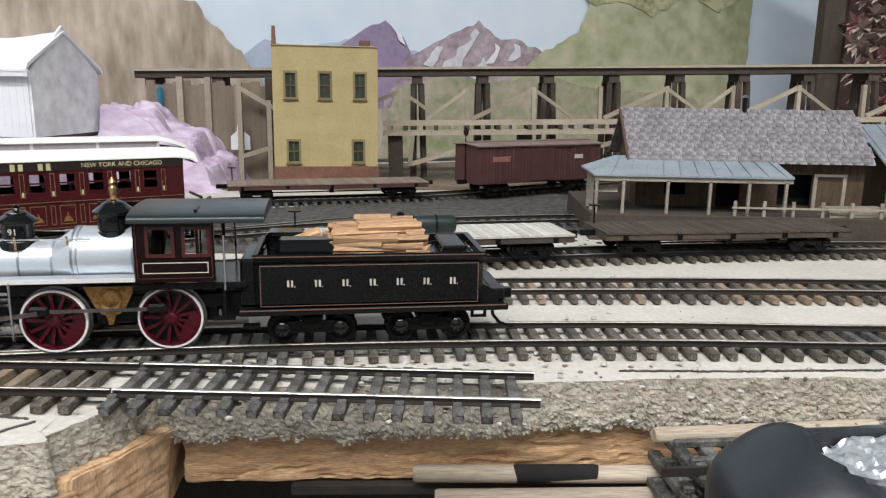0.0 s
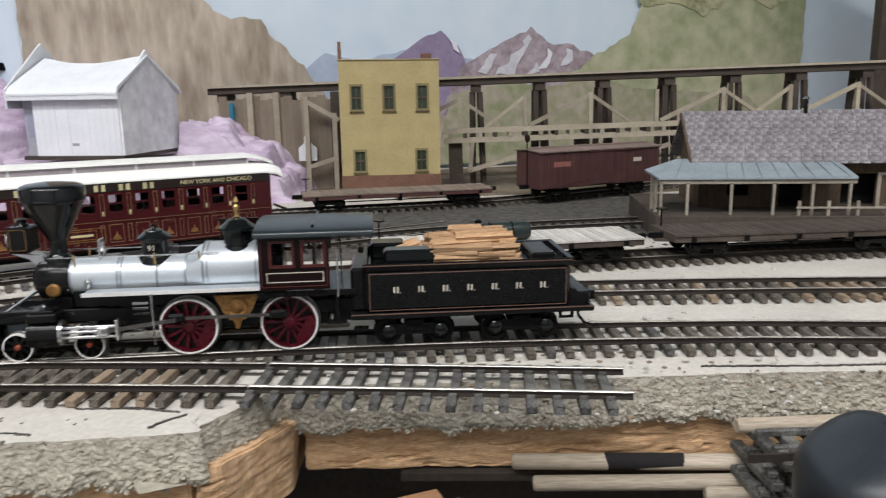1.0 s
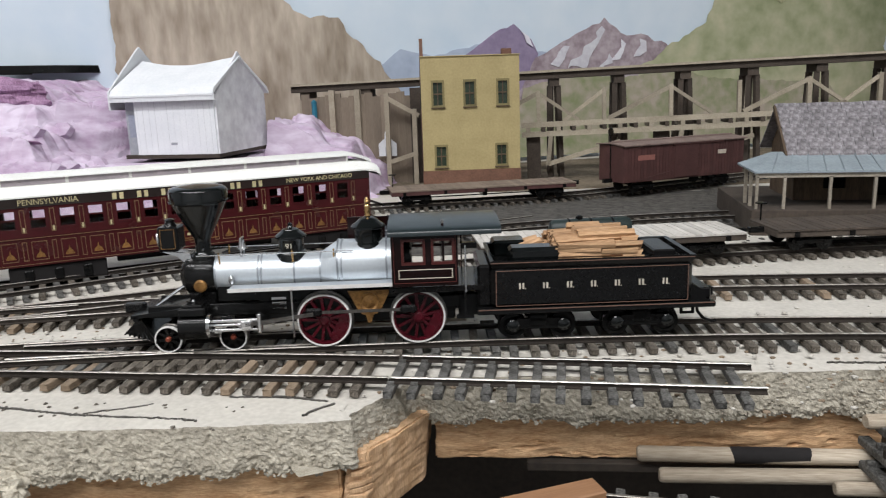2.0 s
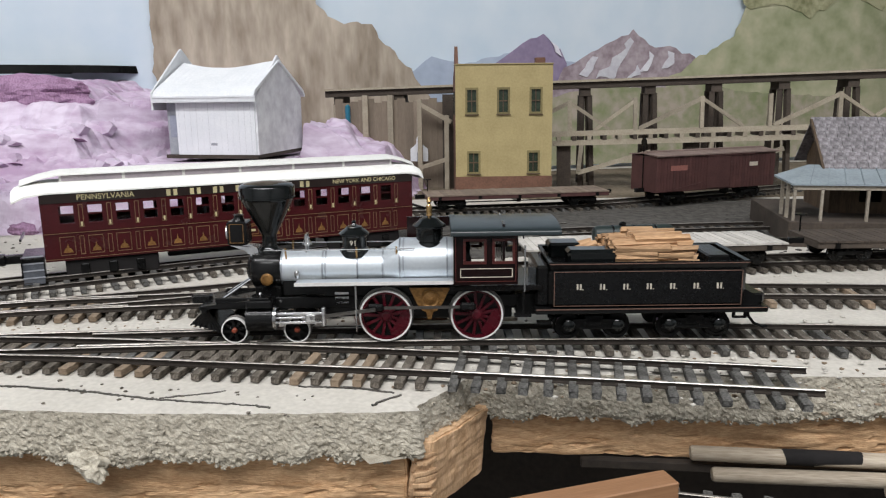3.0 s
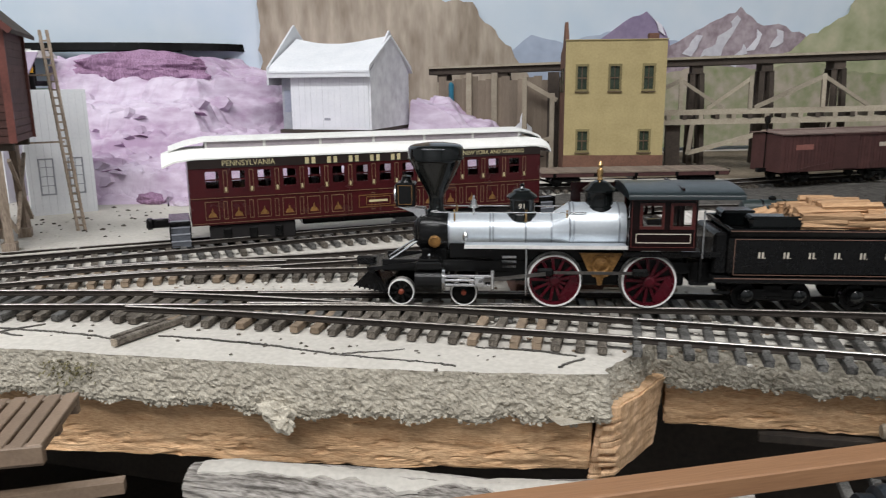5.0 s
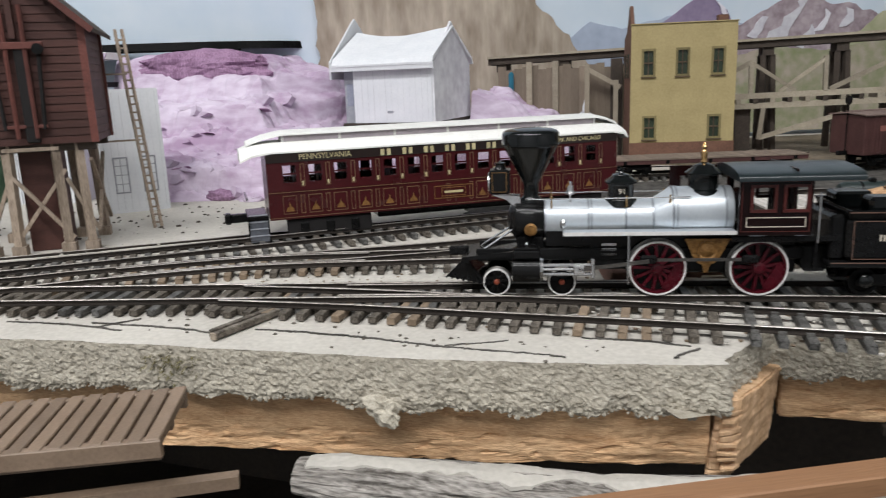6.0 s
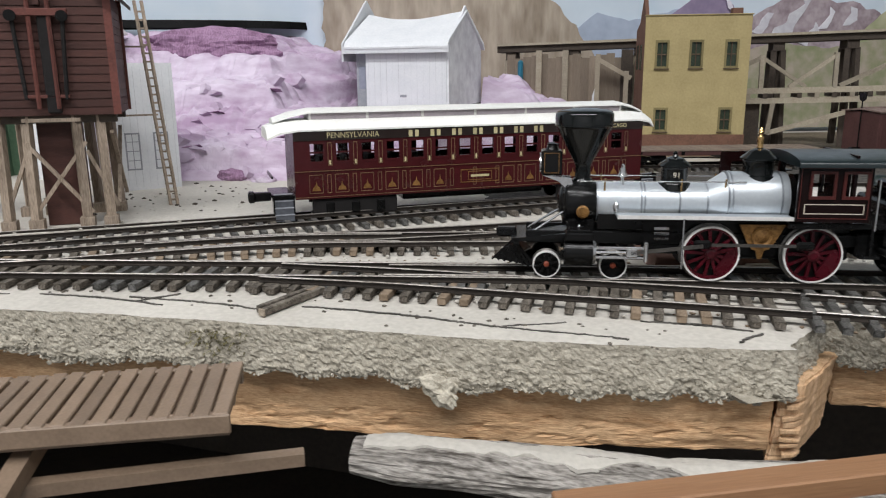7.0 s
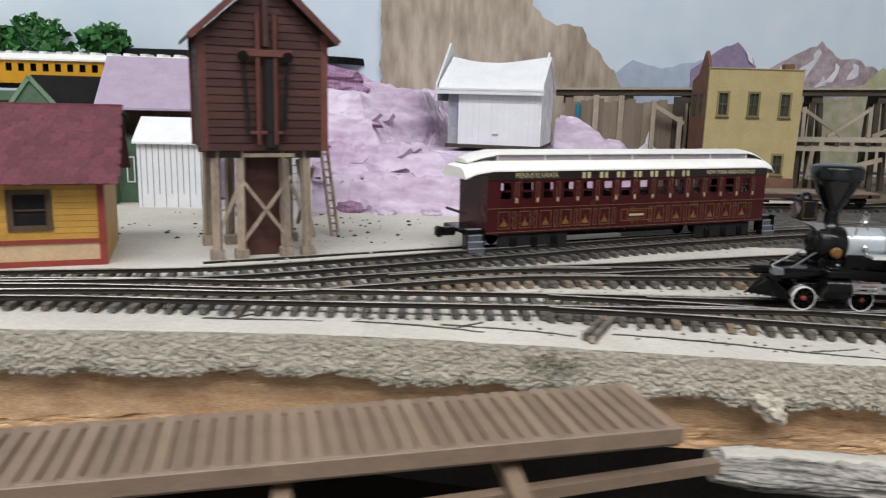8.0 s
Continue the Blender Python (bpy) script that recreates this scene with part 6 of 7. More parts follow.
    s = thing("milk_can", 21.6, 23.0, 0.95, 0, "small pale can standing on the platform", "can")
    part("can_body", lathe(B(), (0, 0, 0), [(0.22, 0), (0.24, 0.3), (0.2, 0.55), (0.1, 0.65)], 14), DEPOTTAN, s, "", True)
    part("lid", lathe(B(), (0, 0, 0.65), [(0.16, 0), (0.17, 0.1), (0.08, 0.2)], 14), WHITEPAPER, s, "white lid", True)


station()


# ---- dried flower mass east of the backdrop ----
def dried_flowers():
    e = thing("dried_flowers", 36.5, 66, 0, 0, "mass of pink, cream and ochre dried flowers behind the trestle", "flowers")
    part("stem_mass", box(B(), -1.6, 0.8, -1, 2, -2, 34, 0.6), TIMBERDARK, e, "dark tangled stem mass")
    part("backing", box(B(), 0.8, 16, 1, 2, -2, 34, 0.4), mat("mauve brown backing", (0.30, 0.22, 0.20), (0.14, 0.09, 0.085), 0.9, scale=0.3, fine=1.5), e, "mauve brown backing cloth")
    rnd = random.Random(8)
    mats = [mat("dried pink petal", (0.50, 0.27, 0.28), (0.3, 0.14, 0.15), 0.9, scale=0.6, fine=3, bump=0.5), mat("dried cream petal", (0.62, 0.52, 0.45), (0.4, 0.3, 0.26), 0.9, scale=0.6, fine=3, bump=0.5), mat("dried ochre petal", (0.50, 0.31, 0.06), (0.28, 0.15, 0.03), 0.9, scale=0.6, fine=3, bump=0.5)]
    for k in range(190):
        bm = B()
        c = Vector((rnd.uniform(0.5, 15), rnd.uniform(-3.5, -1), rnd.uniform(3, 27)))
        for j in range(16):
            d = Vector((rnd.uniform(-1, 1), rnd.uniform(-1, 0.4), rnd.uniform(-1, 1))).normalized()
            p, q = c, c + d * rnd.uniform(0.9, 1.9)
            s = d.cross(Vector((0, 0, 1))).normalized() * rnd.uniform(0.25, 0.55)
            m = (p + q) / 2 + Vector((0, -0.3, 0.1))
            bm.faces.new([bm.verts.new(x) for x in (p, m + s, q, m - s)])
        part("flower_head", bm, mats[2] if c.x > 8 and rnd.random() < 0.7 else mats[rnd.randrange(2)], e)


dried_flowers()


# ---- water tower ----
def water_tower():
    e = thing("water_tower", -42.3, 3.5, 0, 35, "dark red-brown boarded water tower on timber legs beside the track", "water tower")
    W, D, z0, z1, zp = 5.4, 4.9, 4.6, 9.75, 12.4
    body = part("tank_house", slab(B(), [(0, z0), (W, z0), (W, z1), (W / 2, zp - 0.25), (0, z1)], 0.04, D - 0.04), TOWERBROWN, e, "dark red-brown boarded tank house")
    n = 21
    for k in range(n):
        z = z0 + (zp - 0.4 - z0) * k / n
        half = W / 2 if z < z1 - 0.2 else W / 2 * max(0.05, (zp - 0.25 - z - 0.3) / (zp - 0.25 - z1))
        for y in (0.0, D):
            part("clapboard", bar(B(), (W / 2 - half, y, z + 0.16), (W / 2 + half, y, z + 0.16), 0.08, 0.31), TOWERBROWN, body)
        if z < z1 - 0.3:
            for x in (0.0, W):
                part("clapboard", bar(B(), (x, 0.05, z + 0.16), (x, D - 0.05, z + 0.16), 0.08, 0.31), TOWERBROWN, body)
    for x in (0.0, W):
        for y in (0.0, D):
            part("corner_board", box(B(), x - 0.16, x + 0.16, y - 0.07, y + 0.07, z0, z1 + 0.1), TOWERRED, body, "faded red corner board")
    for s in (-1, 1):
        xe = W / 2 + s * (W / 2 + 0.55)
        part("roof", slab(B(), [(W / 2, zp), (xe, z1 - 0.35), (xe, z1 - 0.15), (W / 2, zp + 0.22)], -0.6, D + 0.6), TIMBERDARK, e, "dark shingle roof slope")
        part("barge_board", bar(B(), (W / 2, -0.62, zp + 0.05), (xe, -0.62, z1 - 0.28), 0.06, 0.28), TOWERRED, e, "red barge board")
    # spout gear on the front
    g = part("spout", box(B(), W / 2 - 0.05, W / 2 + 0.5, -0.35, -0.05, z0 + 0.1, z1 - 0.9, 0.06), VOIDBLACK, e, "black water spout folded against the wall")
    part("spout_bar", box(B(), W / 2 - 1.15, W / 2 + 1.15, -0.45, -0.25, 8.75, 9.05, 0.02), TOWERRED, g, "red cross bar")
    part("spout_bar", box(B(), W / 2 - 0.8, W / 2 + 0.9, -0.35, -0.2, 5.35, 5.5, 0.02), TOWERRED, g, "red cross bar")
    for x in (W / 2 - 1.0, W / 2 + 0.95):
        part("chain", rod(B(), (x * 0.8 + W * 0.1, -0.3, 5.3), (x, -0.3, 8.85), 0.09, n=6), VOIDBLACK, g)
        part("pulley", lathe(B(), (x, 0, 8.75), [(0.24, -0.5), (0.24, -0.36)], 12, "y"), BLACK, g)
    for x in (W / 2 - 0.35, W / 2 + 0.42):
        part("guide_rod", rod(B(), (x, -0.32, 4.9), (x, -0.32, 10.6), 0.1, n=6), TOWERRED, g)
    part("centre_beam", box(B(), W / 2 - 0.12, W / 2 + 0.12, -0.3, 0, 9.2, zp), TOWERBROWN, g)
    part("bottom_bar", box(B(), W / 2 - 1.1, W / 2 + 1.2, -0.5, -0.3, 4.35, 4.5), LEGTAN, g)
    for x in (0.5, 1.6, W - 1.85, W - 0.85):
        for y in (0.5, D - 0.5):
            s = 0.12 if x < W / 2 else -0.12
            l = part("leg", bar(B(), (x, y, z0), (x - s * 0.6, y - (0.2 if y < 1 else -0.2), -0.45), 0.36), LEGTAN, e, "weathered timber leg")
            part("foot_block", box(B(), x - 0.3 - s * 0.6, x + 0.3 - s * 0.6, y - 0.5, y + 0.15, -0.45, 0.0), LEGTAN, l)
    for a, b in (((1.5, 0.35, 0.2), (W - 1.5, 0.4, 3.4)), ((1.5, 0.3, 3.4), (W - 1.5, 0.3, 0.2)), ((0.4, 0.5, 0.4), (1.5, 0.4, 3.0)), ((W - 0.4, 0.5, 0.4), (W - 1.5, 0.4, 3.0)), ((W - 0.4, 0.6, 0.5), (W - 0.4, D - 0.6, 3.8)), ((W - 0.4, 0.6, 3.8), (W - 0.4, D - 0.6, 0.5))):
        part("cross_brace", bar(B(), a, b, 0.16), LEGTAN, e)
    part("cap_beam", box(B(), 0.1, W - 0.1, 0.3, 0.7, z0 - 0.35, z0 - 0.02), TIMBERDARK, e)
    part("cap_beam", box(B(), 0.1, W - 0.1, D - 0.7, D - 0.3, z0 - 0.35, z0 - 0.02), TIMBERDARK, e)
    part("pipe_box", box(B(), W / 2 - 0.85, W / 2 + 0.85, 1.0, 2.7, -0.45, z0, 0.04), TOWERBROWN, e, "brown boarded pipe box between the legs")
    l = thing("ladder", 0, 0, 0, 0, "thin weathered ladder leaning on the water tower", "ladder")
    a, b = Vector((-39.2, 11.6, -0.45)), Vector((-40.9, 12.4, 10.0))
    for s in (-0.16, 0.16):
        part("stile", bar(B(), a + Vector((s, s * 0.5, 0)), b + Vector((s, s * 0.5, 0)), 0.13), LEGTAN, l)
    for k in range(24):
        p = a + (b - a) * ((k + 0.7) / 25)
        part("rung", bar(B(), p - Vector((0.24, 0.12, 0)), p + Vector((0.24, 0.12, 0)), 0.09), LEGTAN, l)
    for z in (0.45, 0.78):
        p = a + (b - a) * z
        part("stay", bar(B(), p, p + Vector((-2.6, -2.6, 0)), 0.09), LEGTAN, l)


water_tower()


# ---- buildings in the west corner ----
def depot():
    e = thing("depot", -46.3, 1.75, -0.45, 31, "golden yellow depot with brick-red trim and a maroon shingle roof", "depot")
    W, D, H = 12.0, 6.0, 3.75
    w = part("front_wall", pierced(B(), -W, 0, 0, H, 0, 0.2, [(-3.55, -2.2, 1.75, 3.2)]), DEPOTYELLOW, e, "golden yellow clapboard wall")
    for k in range(9):
        for a, b in ((-W, -3.75), (-2.0, -0.22)):
            part("clapboard", bar(B(), (a, -0.01, 1.3 + k * 0.27), (b, -0.01, 1.3 + k * 0.27), 0.05, 0.25), DEPOTYELLOW, w)
    part("wainscot", box(B(), -W, -0.2, -0.06, -0.02, 0.25, 1.0), DEPOTTAN, w, "tan wainscot boards")
    part("water_table", box(B(), -W, 0, -0.12, -0.02, 1.0, 1.18), DEPOTTRIM, w, "brick-red rail")
    part("skirting", box(B(), -W, 0.05, -0.12, -0.02, 0, 0.25), DEPOTTRIM, w, "brick-red skirting")
    part("corner_board", box(B(), -0.22, 0.06, -0.1, 0.2, 0, H), DEPOTTRIM, w, "brick-red corner board")
    f = part("window", pierced(B(), -3.75, -2.0, 1.6, 3.35, -0.1, 0.05, [(-3.5, -2.25, 1.8, 3.15)]), BOARDBROWN, e, "dark brown framed window")
    part("pane", box(B(), -3.55, -2.2, 0.08, 0.12, 1.75, 3.2), VOIDBLACK, f, "dark pane")
    part("sash_bar", box(B(), -3.55, -2.2, 0.0, 0.08, 2.42, 2.5), BOARDBROWN, f)
    part("side_wall", slab(B(), [(0.2, 0), (D, 0), (D, H), (D / 2, H + 2.6), (0.2, H)], -0.15, 0.05, "yz"), DEPOTYELLOW, e)
    part("side_wall", slab(B(), [(0.2, 0), (D, 0), (D, H), (D / 2, H + 2.6), (0.2, H)], -W, -W + 0.2, "yz"), DEPOTYELLOW, e)
    part("rear_wall", box(B(), -W, 0, D - 0.2, D, 0, H), DEPOTYELLOW, e)
    shingled(e, -W - 0.3, 0.75, -0.75, H - 0.05, D / 2, H + 3.1, 12, 24, MAROONROOF, "maroon shingle roof slope")
    part("rear_roof", slab(B(), [(D + 0.75, H - 0.1), (D / 2, H + 3.05), (D / 2, H + 3.15), (D + 0.75, H)], -W - 0.3, 0.75, "yz"), MAROONROOF, e)
    part("ridge_cap", box(B(), -W - 0.3, 0.75, D / 2 - 0.1, D / 2 + 0.1, H + 3.08, H + 3.2), MAROONROOF, e)


def sheds():
    e = thing("green_building", -57.0, 17.3, -0.45, 24, "bottle green boarded building with a white window", "building")
    W, H = 8, 5.8
    part("front_wall", pierced(B(), -W, 0, 0, H, 0, 0.15, [(-2.2, -0.95, 0.95, 3.0)]), GREENPAINT, e)
    part("side_wall", slab(B(), [(0.15, 0), (5, 0), (5, H), (2.6, H + 0.5), (0.15, H)], -0.15, 0.0, "yz"), GREENPAINT, e)
    for k in range(22):
        part("batten", box(B(), -W + k * 0.36, -W + k * 0.36 + 0.06, -0.04, 0.0, 3.2, H), GREENPAINT, e)
    w = part("window", pierced(B(), -2.32, -0.83, 0.83, 3.12, -0.06, 0.03, [(-2.18, -0.97, 0.97, 2.98)]), WHITEPAPER, e, "white window frame")
    for k in range(3):
        part("glazing_bar", box(B(), -2.2 + 0.312 * (k + 1) - 0.04, -2.2 + 0.312 * (k + 1) + 0.04, -0.03, 0.03, 0.95, 3.0), WHITEPAPER, w)
        part("glazing_bar", box(B(), -2.2, -0.95, -0.031, 0.031, 0.95 + 0.51 * (k + 1) - 0.04, 0.95 + 0.51 * (k + 1) + 0.04), WHITEPAPER, w)
    part("pane", box(B(), -2.2, -0.95, 0.04, 0.08, 0.95, 3.0), GREENGLASS, w)
    part("gable", slab(B(), [(-6.6, 5.4), (-4.6, 8.3), (-2.2, 5.4)], -0.3, 0.3), GREENPAINT, e, "green gable front")
    part("gable_trim", bar(B(), (-4.6, -0.4, 8.35), (-2.0, -0.4, 5.2), 0.12, 0.25), SAGE, e, "pale sage gable trim")
    part("gable_trim", bar(B(), (-4.6, -0.4, 8.35), (-6.8, -0.4, 5.2), 0.12, 0.25), SAGE, e, "pale sage gable trim")
    lt = part("lean_to", slab(B(), [(0.02, 0), (1.7, 0), (1.7, 3.9), (0.02, 4.7)], 1.6, 4.6), GREENPAINT, e, "shaded lean-to wall")
    part("lean_to_window", strip(B(), 0.55, 1.1, 1.4, 3.2, 1.58, 0.09), WHITEPAPER, lt)
    part("eave_trim", box(B(), -2.0, 0.15, -0.2, 0.1, H - 0.05, H + 0.2), SAGE, e)
    for s, (a, b) in enumerate(((-0.5, 2.6), (5.6, 2.6))):
        part("roof", slab(B(), [(a, H - 0.1), (b, H + 0.5), (b, H + 0.65), (a, H + 0.05)], -W, 0.2, "yz"), SAGE, e)
    e = thing("card_shed", -55.1, 17.2, -0.45, 17, "white card shed with printed grey battens", "shed")
    part("wall", box(B(), 0, 4.4, 0, 4, 0, 4.35), WHITEPAPER, e)
    for k in range(11):
        part("batten", box(B(), 0.2 + k * 0.39, 0.25 + k * 0.39, -0.03, 0.0, 0.05 + 0.9 * (k % 2), 4.3), GREYLINE, e)
    part("roof", slab(B(), [(-0.3, 4.25), (2, 5.8), (4.3, 4.25), (4.3, 4.4), (2, 5.95), (-0.3, 4.4)], -0.2, 4.6, "yz"), WHITEPAPER, e, "white card roof")
    e = thing("card_house", -45.3, 14.6, -0.45, 46, "tall white card house front with printed windows", "house")
    part("wall", box(B(), 0, 3.6, 0, 3.5, 0, 7.4), WHITEPAPER, e)
    for x in (0.6, 2.2):
        w = part("window", strip(B(), x, x + 0.85, 1.2, 3.4, -0.012, 0.09), GREYLINE, e, "printed grey window")
        part("glazing_bar", box(B(), x + 0.4, x + 0.44, -0.01, 0, 1.2, 3.4), GREYLINE, w)
        for z in (1.75, 2.3, 2.85):
            part("glazing_bar", box(B(), x, x + 0.85, -0.01, 0, z, z + 0.04), GREYLINE, w)
    for k in range(9):
        part("board_line", box(B(), 0.2 + k * 0.4, 0.225 + k * 0.4, -0.008, 0, 0.2, 7.2), bpy.data.materials["faint board line"], e)
    e = thing("lilac_canopy", -58.9, 18.2, -0.45, 25, "pale lilac folded card canopy above a dark bay", "canopy")
    part("roof", slab(B(), [(0, 6.35), (5.6, 10.0), (5.6, 10.15), (0, 6.5)], 0, 7.4, "yz"), LILAC, e)
    # Near-black colour here stands for the shade at the back of the bay.
    part("bay_wall", box(B(), -5.0, 7.2, 4.7, 4.9, 0, 8.6), VOIDBLACK, e, "near-black wall put in for the shade of the bay")
    part("lintel", box(B(), -5.0, 7.2, 4.2, 4.5, 4.4, 6.3), BOARDBROWN, e)
    for x in (-4.7, 0.7, 6.7):
        part("post", box(B(), x, x + 0.33, 4.2, 4.5, 0, 4.4), TIMBERDARK, e)
    b = thing("upper_shelf", -92, 20, 0, 12, "green and brown raised shelf carrying the upper line", "shelf")
    part("shelf_edge", box(B(), 0, 36, 0, 8, 6.2, 7.0, 0.05), GREENPAINT, b)
    part("shelf_wall", box(B(), 0, 36, 1, 1.4, -0.5, 6.2), BOARDBROWN, b)
    for k in range(8):
        part("shelf_post", box(B(), 0.5 + k * 5, 1.0 + k * 5, 0.2, 0.7, -0.5, 6.2), TIMBERDARK, b)
    c = thing("yellow_coach", -90, 21.5, 7.0, 12, "bright yellow passenger coach on the upper shelf", "coach")
    L = 33.5
    wins = [(0.8 + k * 0.98, 1.3 + k * 0.98, 1.55, 2.15) for k in range(33)]
    part("body", pierced(B(), 0, L, 0.6, 2.4, 0, 0.12, wins), CARYELLOW, c, "bright yellow car side")
    part("interior", box(B(), 0.1, L - 0.1, 0.5, 0.6, 0.6, 2.4), VOIDBLACK, c)
    part("underframe", box(B(), 0.1, L, 0.3, 2.8, 0.2, 0.6), BLACK, c)
    part("roof", slab(B(), [(-0.2, 2.4), (-0.2, 2.55), (0.6, 2.95), (2.4, 2.95), (3.2, 2.55), (3.2, 2.4)], -0.3, L + 0.3, "yz"), WHITEROOF, c, "pale roof")
    for k in range(24):
        part("roof_vent", box(B(), 0.6 + k * 1.35, 1.1 + k * 1.35, 0.7, 2.3, 2.95, 3.15), WHITEROOF, c)
    rnd = random.Random(2)
    for x, s in ((-88, 2.4), (-80.5, 2.1), (-76, 2.6), (-70, 1.9)):
        t = thing("model_tree", x, 31 + 0.2 * (x + 90), 6.5, 0, "small bright green model tree behind the coach", "tree", "model trees")
        part("trunk", rod(B(), (0, 0, -7), (0, 0, 4), 0.3, 0.12, 8), LEGTAN, t)
        bm = B()
        for k in range(500):
            d = Vector((rnd.gauss(0, 1), rnd.gauss(0, 1), rnd.gauss(0, 1))).normalized() * s * (0.55 + 0.5 * rnd.random()) * (1 + 0.3 * noise.noise((k * 0.05, x, 0)))
            c0 = Vector((d.x * 1.2, d.y, 5 + d.z * 0.85))
            a, b2 = Vector((rnd.uniform(-1, 1), rnd.uniform(-1, 1), rnd.uniform(-1, 1))) * 0.42, Vector((rnd.uniform(-1, 1), rnd.uniform(-1, 1), rnd.uniform(-1, 1))) * 0.42
            bm.faces.new([bm.verts.new(q) for q in (c0 - a, c0 + b2, c0 + a, c0 - b2)])
        part("crown", bm, LEAF, t, "bright green leaf crown")


depot()
sheds()


# ---- foreground: slatted deck, driftwood, laths, sticks, spare track, black case ----
def slatted_deck():
    e = thing("slatted_deck", -24.0, -6.1, -0.66, 26, "brown plastic slatted trestle deck lying at the layout edge", "deck")
    L, W, n = 19.0, 3.0, 46
    for s in (-W + 0.1, -0.25):
        part("side_beam", box(B(), -L, 0, s - (0.06 if s < -1 else 0), s + 0.2, -0.5, -0.03, 0.02), BROWNPLASTIC, e, "brown side beam")
    part("front_lip", box(B(), -L, 0.04, -W - 0.03, -W + 0.06, -0.42, 0.0, 0.02), BROWNPLASTIC, e)
    part("mid_beam", box(B(), -L, -0.05, -W / 2 - 0.15, -W / 2 + 0.15, -0.42, -0.25), BROWNPLASTIC, e)
    part("deck_base", box(B(), -L, -0.02, -W + 0.1, -0.1, -0.24, -0.13), BROWNPLASTIC, e, "brown deck base under the slats")
    me = None
    rnd = random.Random(6)
    for k in range(n):
        o = None
        if me is None:
            o = part("slat", box(B(), -0.165, 0.165, -W + 0.06, 0, -0.12, 0, 0.025), BROWNPLASTIC, e)
            me = o.data
        else:
            o = new("slat", me)
            o.parent = e
        o.location = ((-0.16 - k * L / n) * CM, rnd.uniform(-.02, .02) * CM, rnd.uniform(-.015, .01) * CM)
        o.rotation_euler = (0, rnd.uniform(-.02, .02), rnd.uniform(-.008, .008))
    for x in (-4.2, -9.5, -14.8):
        part("cross_leg", bar(B(), (x, -0.3, -0.5), (x - 0.2, -W - 1.6, -1.3), 0.42), BROWNPLASTIC, e, "brown leg beam")
    part("lower_beam", bar(B(), (-L, -W - 1.1, -1.25), (1.5, -W + 0.6, -1.45), 0.34, 0.3), BROWNPLASTIC, e, "brown lower beam")


slatted_deck()


def driftwood(name, p, q, r, seed, label):
    p, q = Vector(p), Vector(q)
    d = (q - p).normalized()
    a = d.cross(Vector((0, 0, 1))).normalized()
    b = a.cross(d)
    bm = B()
    rings = []
    N, M = 90, 72
    for i in range(N + 1):
        f = i / N
        c = p + (q - p) * f + b * 0.15 * math.sin(f * 5 + seed)
        rr = r * (0.72 + 0.28 * min(1, 12 * f)) * (0.95 + 0.15 * noise.noise((f * 4, seed, 0)))
        ring = []
        for k in range(M):
            t = 2 * math.pi * k / M
            g = 1 + 0.10 * noise.noise((math.cos(t) * 5, math.sin(t) * 5, f * 5 + seed)) + 0.07 * noise.noise((math.cos(t) * 14, math.sin(t) * 14, f * 9)) - 0.09 * max(0.0, 1 - 5 * abs(noise.noise((math.cos(t) * 9, math.sin(t) * 9, f * 3 + seed))))
            ring.append(bm.verts.new(c + (a * math.cos(t) * 1.15 + b * math.sin(t) * 0.85) * rr * g))
        rings.append(ring)
    for u, v in zip(rings, rings[1:]):
        for k in range(M):
            bm.faces.new((u[k], u[(k + 1) % M], v[(k + 1) % M], v[k]))
    bm.faces.new(rings[0])
    bm.faces.new(rings[-1])
    log = tagged(part(name, bm, DRIFT, smooth=True), label, "log")
    # pale plaster crust that ran over the top
    bm = B()
    grid = []
    for i in range(2, N + 1):
        f = i / N
        c = p + (q - p) * f + b * 0.15 * math.sin(f * 5 + seed)
        rr = r * (0.72 + 0.28 * min(1, 12 * f)) * (0.95 + 0.15 * noise.noise((f * 4, seed, 0)))
        row = []
        for k in range(15):
            low = 1.12 + 0.42 * noise.noise((f * 9, 1, seed)) + 0.22 * noise.noise((f * 34, 5, seed))
            t = math.pi / 2 + (k / 7 - 1) * (math.pi / 2 - low)
            g = 1.06 + 0.05 * noise.noise((math.cos(t) * 4, math.sin(t) * 4, f * 14)) + 0.04 * noise.noise((math.cos(t) * 12, math.sin(t) * 12, f * 50)) - (0.12 if k in (0, 14) else 0)
            row.append(bm.verts.new(c + (a * math.cos(t) * 1.15 + b * math.sin(t) * 0.85) * rr * g))
        grid.append(row)
    for u, v in zip(grid, grid[1:]):
        for k in range(14):
            bm.faces.new((u[k], u[k + 1], v[k + 1], v[k]))
    part("plaster_crust", bm, PLASTER, log, "pale plaster crust", True)
    return log


driftwood("driftwood_log", (-21.4, -5.4, -3.35), (-7.2, -2.7, -3.5), 0.74, 2, "grey weathered driftwood log below the layout edge")
driftwood("driftwood_branch", (-19.0, -6.6, -4.0), (-15.0, -6.2, -4.3), 0.35, 5, "short grey driftwood branch below the layout edge")


LATH_A, LATH_B = (-4.5, -4.75, -0.56), (-15.5, -10.3, -0.70)


def lath_piece(p, q, w, h, material, name, label, category):
    """A bar with its own axis along x, so that its grain runs lengthwise."""
    p, q = Vector(p), Vector(q)
    bm = box(B(), -(q - p).length / 2, (q - p).length / 2, -w / 2, w / 2, -h / 2, h / 2, 0.03)
    ob = part(name, bm, material)
    ob.matrix_basis = Matrix.Translation((p + q) / 2 * CM) @ (q - p).to_track_quat("X", "Z").to_matrix().to_4x4()
    return tagged(ob, label, category)


